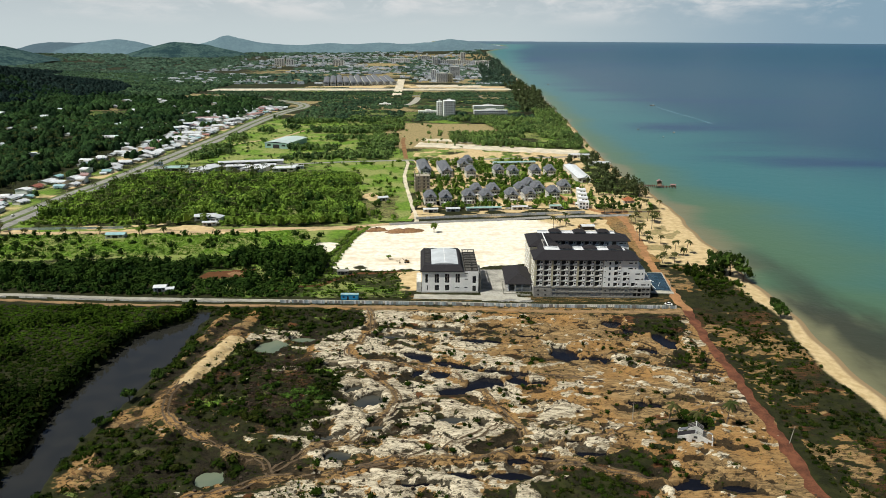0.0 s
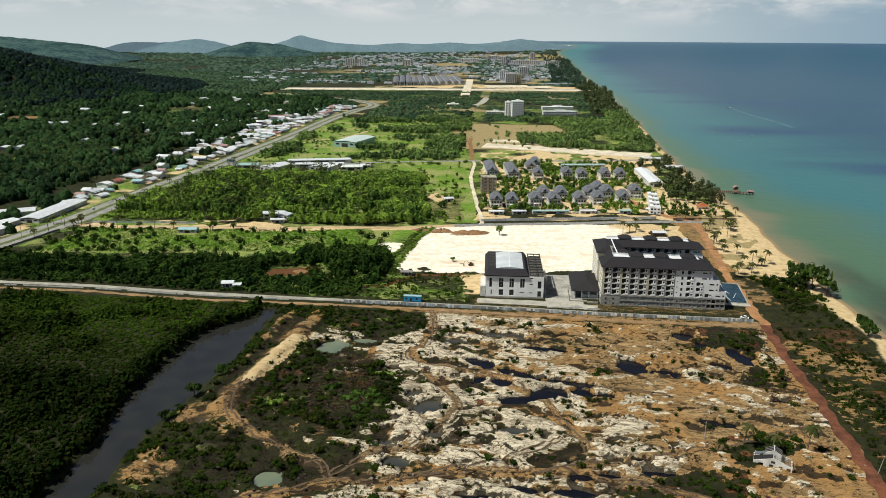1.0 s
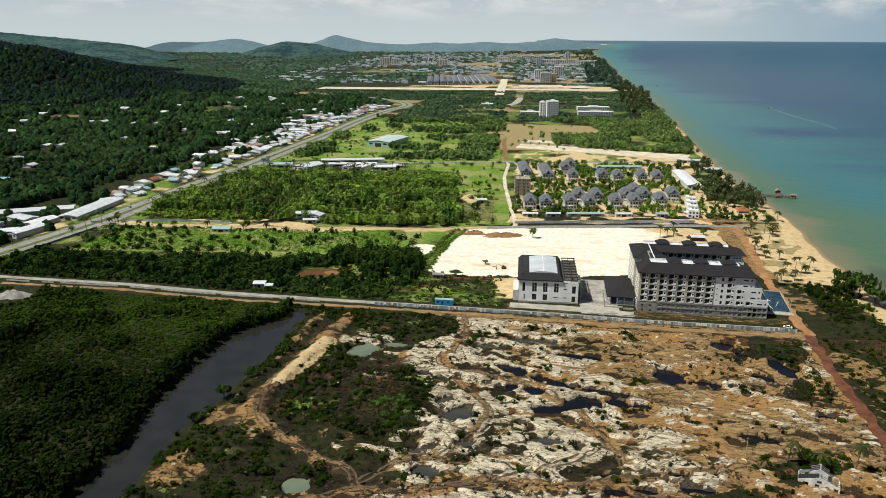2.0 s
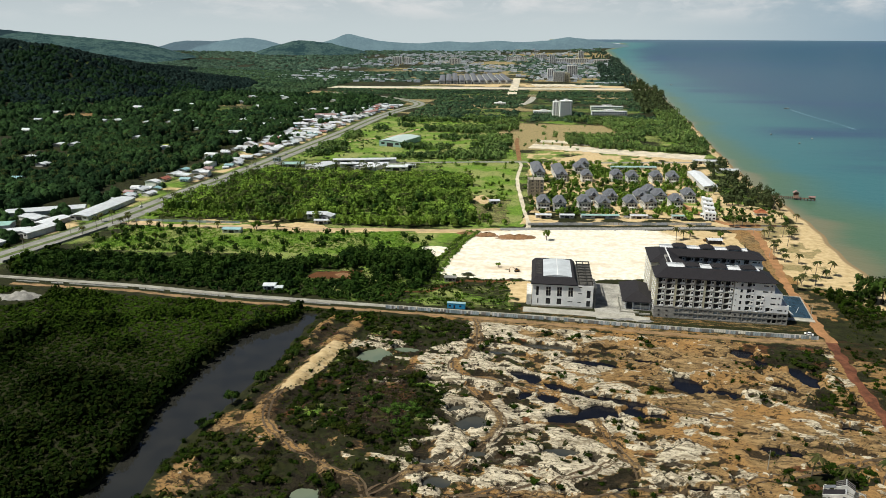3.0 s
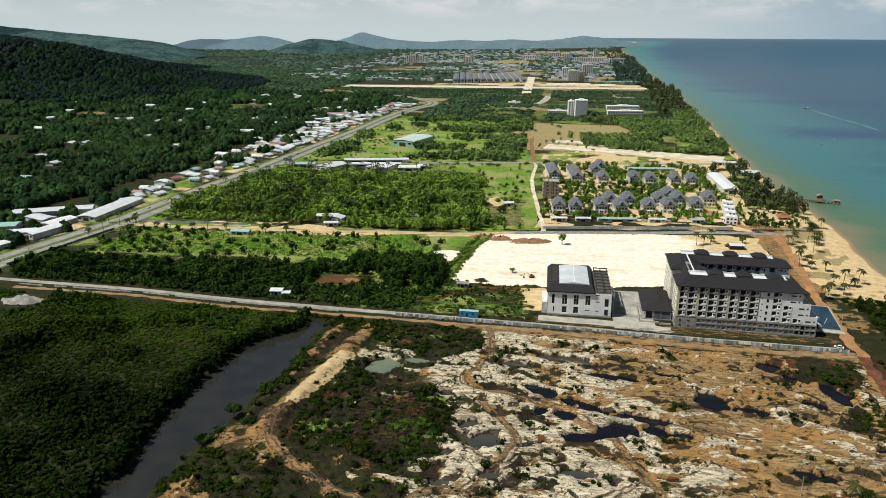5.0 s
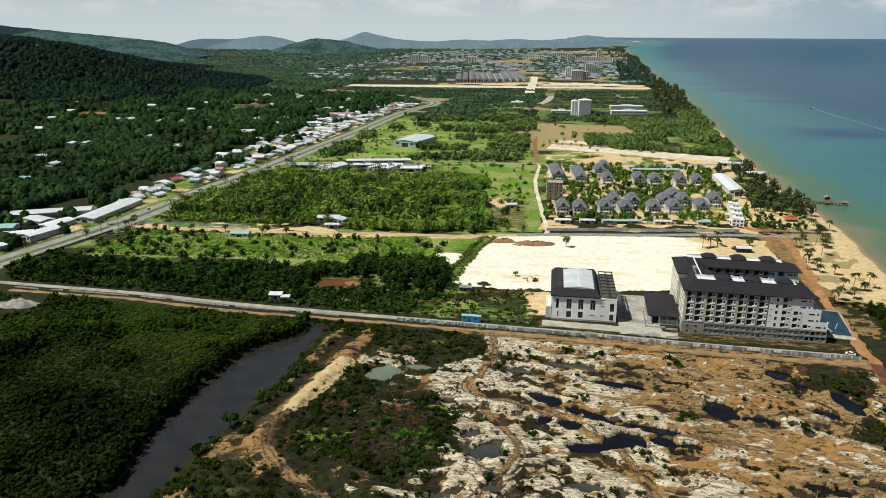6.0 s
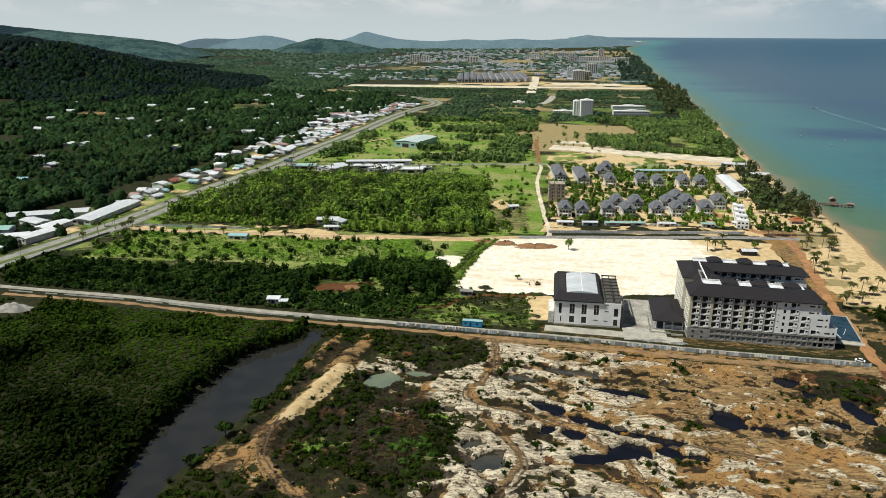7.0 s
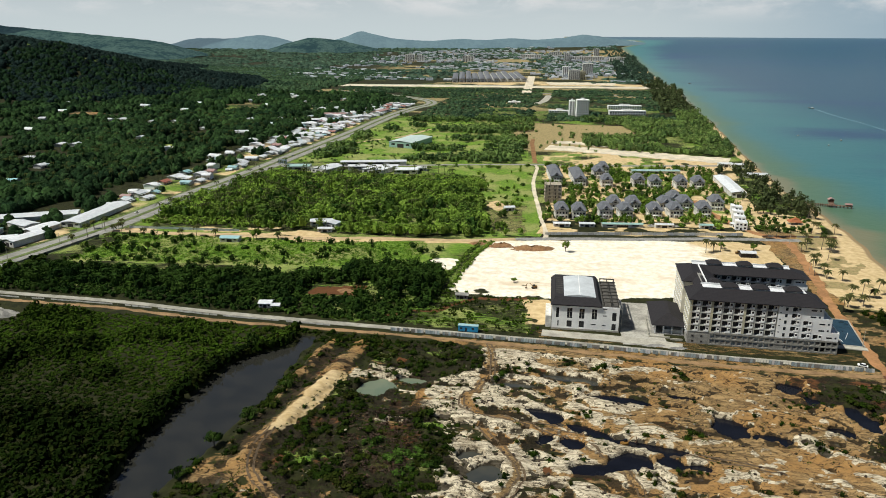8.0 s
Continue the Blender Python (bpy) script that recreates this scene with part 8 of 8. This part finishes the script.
tuft = np.where(x > 144, 0.6 + 0.9 * fbm(x / 13, y / 10, 551, 3), np.where(x < -40, 0.75 + 0.8 * fbm(x / 11, y / 9, 552, 3), 0.5 * smooth(fbm(x / 15, y / 8, 553, 3), 0.12, 0.4)))
tuft = np.where(inside(x, y, SCRUB_S) | inside(x, y, SCRUB_HOUSE) | inside(x, y, SCRUB_E), 0.7, tuft)
x, y = keep(x, y, (RNG.uniform(0, 1, len(x)) < 0.62 * tuft) & open_ground(x, y, 0.2) & (x < coast(y) - 15) & (y < np.where(x < 144, 386, 440)) & (ponds(x, y, 0.4) < 0.2) & (near_line(x, y, TRACK) > 2.6) & (near_line(x, y, TRACK_B) > 2.6) & (near_line(x, y, TRACK_C) > 3) & (near_line(x, y, TRACK_D) > 2.4))
foliage("rough_grass_tufts", x, y, RNG.uniform(0.35, 0.9, len(x)), RNG.uniform(0.2, 0.75, len(x)), 6, M_SCRUB, "low olive grass tufts on sandy waste ground", "grass", tones(x, y, 14, 0.1, 0.7, 554, 0.9), 0.0, 0.5, 0)
x, y = scatter(-128, -8, 408, 466, 3.0)
x, y = keep(x, y, open_ground(x, y, 0.5) & (RNG.uniform(0, 1, len(x)) < 0.5 + 0.6 * fbm(x / 20, y / 15, 541, 3)))
foliage("rough_grass", x, y, RNG.uniform(0.8, 1.8, len(x)), RNG.uniform(0.4, 1.2, len(x)), 12, M_SCRUB, "rough dull-green grass in front of the sand lot", "grass", tones(x, y, 15, 0.2, 1.0, 542, 0.25), 0.0, 0.5, 0.0)
y = RNG.uniform(465, 572, 190)
x = np.interp(y, [465, 545, 579], [-72, -63, -53]) + RNG.choice([-3.2, 3.2], 190) + RNG.normal(0, 0.9, 190)
foliage("ditch_hedge", x, y, RNG.uniform(0.9, 1.7, 190), RNG.uniform(0.8, 2.0, 190), 20, M_LEAF, "overgrown hedge along the ditch of the sand lot", "hedge", None, 0.0, 0.4, 0.65)


# ---------------------------------------------------------------- single trees and palms
def palm(seed, height):
    rnd = random.Random(seed)
    P = thing("palm_tree", pose(0, 0, -200), "tall slender coconut palm with drooping fronds", "palm", "coconut palms")
    bm = bmesh.new()
    bend = rnd.uniform(-0.9, 0.9)
    pts = [(bend * (k / 6) ** 2, 0.3 * bend * (k / 6) ** 2, height * k / 6 - (0.4 if k == 0 else 0)) for k in range(7)]
    tube(bm, pts, [0.3, 0.22, 0.19, 0.17, 0.16, 0.15, 0.17], 6)
    part("trunk", bm, M_TRUNK, P, "", True)
    bm = bmesh.new()
    top = Vector(pts[-1])
    for k in range(17):
        a = 2.4 * k + rnd.uniform(-0.2, 0.2)
        up, length = rnd.uniform(-0.5, 0.9), rnd.uniform(3.2, 4.4)
        way = Vector((math.cos(a), math.sin(a), 0))
        side = Vector((-way.y, way.x, 0))
        prev = None
        for s in range(6):
            f = s / 5
            c = top + way * length * f * (1 - 0.15 * f) + Vector((0, 0, up * length * 0.6 * f - 2.4 * f * f))
            w = 0.52 * math.sin(math.pi * min(0.97, f * 0.85 + 0.15)) + 0.04
            row = [bm.verts.new(c - side * w - Vector((0, 0, w * 0.7))), bm.verts.new(c), bm.verts.new(c + side * w - Vector((0, 0, w * 0.7)))]
            if prev:
                bm.faces.new((prev[0], row[0], row[1], prev[1])), bm.faces.new((prev[1], row[1], row[2], prev[2]))
            prev = row
    crown = part("crown", bm, M_FROND, P, "drooping green fronds")
    paint(crown.data, "tone", rnd.uniform(0.2, 0.8), rnd.uniform(0, 0.5))
    return P


PALMS = [palm(1, 8.5), palm(2, 10), palm(3, 7), palm(4, 11.5), palm(5, 5.5)]
PALM_SPOTS = [(156, 470), (166, 489), (170, 480), (175, 496), (182, 497), (161, 478), (186, 503), (174, 525), (160, 533), (166, 529), (168, 556), (164, 549), (188, 589), (184, 596),
              (169, 543), (173, 594), (189, 592), (168, 588), (180, 570), (194, 604), (177, 610), (100, 573), (106, 577), (111, 578), (200, 655), (207, 640), (190, 639),
              (-365, 552), (-353, 548), (-346, 549), (-338, 544), (-333, 540), (-314, 538), (-303, 540), (-288, 546), (-277, 549), (-326, 510), (-355, 512), (-352, 526), (-262, 550), (-343, 556),
              (98, 264), (108, 261), (121, 262), (195, 720), (204, 735), (160, 622), (152, 618), (-230, 548), (-212, 552)]
rnd = random.Random(5)
for k, (x, y) in enumerate(PALM_SPOTS):
    m = pose(x, y, 0, rnd.uniform(-4, 4), rnd.uniform(-4, 4), rnd.uniform(0, 360))
    if k < 5:
        PALMS[k].matrix_world = m
    else:
        copy_thing(PALMS[k % 5], m)
# palms standing in the wood and the western groves, too many to tell apart
bm_co, tone_a, tone_b = [], [], []
px, py = scatter(-335, -110, 600, 830, 11)
px, py = keep(px, py, open_ground(px, py, 2) & (RNG.uniform(0, 1, len(px)) < np.where(px < -170, 0.75, 0.25)))
wx2, wy2 = scatter(-700, -390, 640, 1250, 21)
wx2, wy2 = keep(wx2, wy2, open_ground(wx2, wy2, 2) & (RNG.uniform(0, 1, len(wx2)) < 0.7))
px, py = np.r_[px, wx2], np.r_[py, wy2]
T, F = len(px), 9
ang = RNG.uniform(0, 6.3, (T, 1)) + np.arange(F) * 2 * np.pi / F + RNG.normal(0, 0.2, (T, F))
reach, height = RNG.uniform(3.2, 4.4, (T, F)), RNG.uniform(9, 14, T)
head = np.stack([px, py, height], -1)[:, None]
way = np.stack([np.cos(ang), np.sin(ang), np.zeros_like(ang)], -1)
side = np.stack([-np.sin(ang), np.cos(ang), np.zeros_like(ang)], -1) * 0.55
mid = head + way * reach[..., None] * 0.55 + np.array([0, 0, 0.7])
tip = head + way * reach[..., None] + np.array([0, 0, -1.3])
root = np.broadcast_to(head, mid.shape)
q1 = np.stack([root - side * 0.2, root + side * 0.2, mid + side, mid - side], 2)
q2 = np.stack([mid - side, mid + side, tip + side * 0.25, tip - side * 0.25], 2)
stem = np.stack([np.stack([px - 0.2, py, np.zeros(T)], -1), np.stack([px + 0.2, py, np.zeros(T)], -1), np.stack([px + 0.15, py, height], -1), np.stack([px - 0.15, py, height], -1)], 1)
co = np.concatenate([q1.reshape(-1, 3), q2.reshape(-1, 3), stem.reshape(-1, 3)])
me = pack("palm_grove", co, np.arange(len(co)).reshape(-1, 4), M_FROND)
paint(me, "tone", RNG.uniform(0.2, 1, len(co)), 0.15)
tagged(new("palm_grove", me), "coconut palms standing among the trees", "palms", kind="stuff")


def tree(x, y, r, h, seed, mat, label, category="tree", wispy=False, group=""):
    """A single tree: tapered trunk, limbs and a crown of small clumps."""
    rnd = random.Random(seed)
    t = thing("tree", pose(x, y, 0, 0, 0, rnd.uniform(0, 360)), label, category, group)
    bm = bmesh.new()
    lean = rnd.uniform(-0.5, 0.5)
    tube(bm, [(0, 0, -0.4), (lean * 0.4, 0, h * 0.3), (lean, 0.2, h * 0.62)], [0.05 * r + 0.12, 0.04 * r + 0.08, 0.06], 6)
    part("trunk", bm, M_TRUNK, t)
    tips = []
    for k in range(7):
        a, up = k * 0.9 + rnd.uniform(-0.3, 0.3), rnd.uniform(0.45, 0.95)
        tip = (r * 0.68 * math.cos(a), r * 0.68 * math.sin(a), h * up)
        bm = bmesh.new()
        tube(bm, [(lean * 0.4, 0, h * 0.28), (tip[0] * 0.5, tip[1] * 0.5, h * (0.28 + up) / 2 + 0.2), tip], [0.12, 0.08, 0.03], 4)
        part("limb", bm, M_TRUNK, t)
        tips.append(tip)
    tips.append((lean, 0.2, h * 0.85))
    tx, ty, tz = (np.array([p[k] for p in tips]) for k in range(3))
    crown = foliage("crown", tx, ty, r * (0.42 if not wispy else 0.36), h * (0.42 if not wispy else 0.3), 46 if not wispy else 34, mat, "", "", (RNG.uniform(0.1, 0.8, len(tx)), RNG.uniform(0, 0.3, len(tx))), 0.0, 0.3 if not wispy else 0.24, 0.6 if not wispy else 0, False, "", False)
    # lift each clump to its limb
    me = crown.data
    n = len(me.vertices)
    co = np.empty(n * 3, np.float32)
    me.vertices.foreach_get("co", co)
    co = co.reshape(-1, 3)
    near = np.argmin((co[:, None, 0] - tx) ** 2 + (co[:, None, 1] - ty) ** 2, 1)
    co[:, 2] += (tz - h * 0.2)[near]
    me.vertices.foreach_set("co", co.ravel())
    crown.parent = t


for k, (x, y, r, h, wispy, label) in enumerate(((1.5, 557, 2.8, 7.5, False, "lone small tree on the white sand lot"), (197.5, 452, 8.5, 15, False, "large dark tree behind the beach"),
        (191, 463, 6.0, 12, False, "dark tree behind the beach"), (193, 455, 5.5, 9, False, "dark bushy tree behind the beach"), (202, 441, 5.5, 9, False, "dark tree behind the beach"), (186, 456, 3.5, 6, False, "dark bushy tree behind the beach"),
        (198, 380, 4.5, 7, False, "dark ragged tree above the beach"), (201, 392, 3.8, 6, False, "dark ragged tree above the beach"), (203, 690, 6.5, 14, True, "tall feathery casuarina beside the beach"), (206, 704, 5.5, 13, True, "tall feathery casuarina beside the beach"),
        (113, 586, 2.4, 4.5, False, "small green tree behind the hotel"), (135, 585, 2.6, 4.5, False, "small green tree behind the hotel"), (-152, 372, 3, 5, False, "dark bushy tree on the canal bank"),
        (-123, 303, 3.2, 5, False, "round dark bush tree on the canal bank"), (-117, 330, 2.6, 4.5, False, "round dark bush tree on the canal bank"), (-128, 283, 3.2, 5.2, False, "round dark bush tree on the canal bank"),
        (-131, 262, 2.6, 4, False, "round dark bush tree on the canal bank"), (-147, 366, 2.6, 4.6, False, "dark bushy tree on the canal bank"), (-336, 500, 3.2, 6, False, "round tree in the green field"),
        (-322, 505, 3.0, 5.5, False, "round tree in the green field"), (-292, 508, 2.4, 6, False, "slender tree in the green field"), (-228, 548, 4, 8, False, "bushy tree beside the dirt road"),
        (-52, 645, 4, 5, False, "dark bush on the meadow"), (-248, 580, 4, 13, True, "bare-limbed tall tree beside the dirt road"), (-16, 640, 2.5, 6, False, "garden tree beside the lane"),
        (-30, 486, 1.8, 2.6, False, "low green bush on the sand lot"))):
    tree(x, y, r, h, 60 + k, M_WISPY if wispy else (M_BELT if "dark" in label else M_LEAF), label, "tree", wispy)


# ---------------------------------------------------------------- small relief of the cleared land
def rubble(name, x, y, size, mat, label):
    """Angular lumps of sand and stone lying on the ground."""
    T = len(x)
    z = land(x, y)[0]
    corner = np.array([(-1, -1, -1), (1, -1, -1), (1, 1, -1), (-1, 1, -1), (-1, -1, 1), (1, -1, 1), (1, 1, 1), (-1, 1, 1)], float)
    c = corner[None] * RNG.uniform(0.5, 1.1, (T, 8, 3)) * np.array([1, 1, 0.7]) * size[:, None, None]
    turn = RNG.uniform(0, 6.3, T)
    cs, sn = np.cos(turn)[:, None], np.sin(turn)[:, None]
    co = np.stack([c[..., 0] * cs - c[..., 1] * sn + x[:, None], c[..., 0] * sn + c[..., 1] * cs + y[:, None], c[..., 2] + z[:, None] + 0.2 * size[:, None]], -1)
    f = np.array([(4, 5, 6, 7), (0, 1, 5, 4), (1, 2, 6, 5), (2, 3, 7, 6), (3, 0, 4, 7)])
    q = (np.arange(T)[:, None, None] * 8 + f[None]).reshape(-1, 4)
    tagged(new(name, pack(name, co.reshape(-1, 3), q, mat)), label, "rubble", kind="stuff")


x, y = scatter(-42, 140, 225, 386, 2.6)
x, y = keep(x, y, inside(x, y, WASTE) & (ponds(x, y, 0.5) < 0.2) & (RNG.uniform(0, 1, len(x)) < 0.4 * smooth(fbm(x / 16, y / 10, 601, 3), -0.05, 0.3) * (1.3 - smooth(x, -20, 90))))
M_RUBBLE = plain("pale_sand_clods", (0.28, 0.24, 0.17), 0.95, 0.4, 0.8)
rubble("sand_clods", x, y, RNG.uniform(0.15, 0.5, len(x)), M_RUBBLE, "pale clods and stones on the dug-over sand")
M_CLOD = plain("dark_peat_clods", (0.05, 0.035, 0.022), 0.95, 0.4, 0.8)
x, y = scatter(-100, 142, 200, 386, 2.8)
x, y = keep(x, y, inside(x, y, WASTE) & (ponds(x, y, 0.5) < 0.2) & (RNG.uniform(0, 1, len(x)) < 0.35 * smooth(fbm(x / 13, y / 7, 611, 3), 0.0, 0.3)))
rubble("peat_clods", x, y, RNG.uniform(0.2, 0.7, len(x)), M_CLOD, "dark peaty clods on the dug-over sand")

M_RUT = plain("wheel_worn_soil", (0.11, 0.075, 0.042), 0.95, 0.35, 0.5)


def wheel_ruts(line, gauge=1.1):
    """Two worn wheel marks that follow the ground."""
    track = new("wheel_track")
    tagged(track, "rutted wheel track across the dug-over sand", "track", kind="structure")
    c = resample(line, 1.2)
    d = np.gradient(c, axis=0)
    d /= np.linalg.norm(d, axis=1)[:, None]
    side = np.stack([d[:, 1], -d[:, 0]], 1)
    s = np.arange(len(c)) * 1.2
    c = c + side * (0.7 * fbm(s / 9, s * 0, 33, 2))[:, None]
    for off in (-gauge, gauge):
        rows = []
        for w in (off - 0.42, off, off + 0.42):
            p = c + side * w
            rows.append(np.c_[p, land(p[:, 0], p[:, 1])[0] + 0.16 - 0.05 * (w == off)])
        co = np.stack(rows, 1).reshape(-1, 3)
        i = np.arange(len(c) * 3).reshape(-1, 3)
        q = np.concatenate([np.stack([i[:-1, k], i[:-1, k + 1], i[1:, k + 1], i[1:, k]], 1) for k in range(2)])
        rut = new("rut", pack("rut", co, q[:, ::-1], M_RUT))
        rut.parent = track


for line in (TRACK, TRACK_B[3:], TRACK_C, TRACK_D, TRACK_E, [(-31, 231), (-10, 240), (14, 250), (34, 266)], [(-16, 320), (10, 316), (46, 306), (80, 300)]):
    wheel_ruts(line)
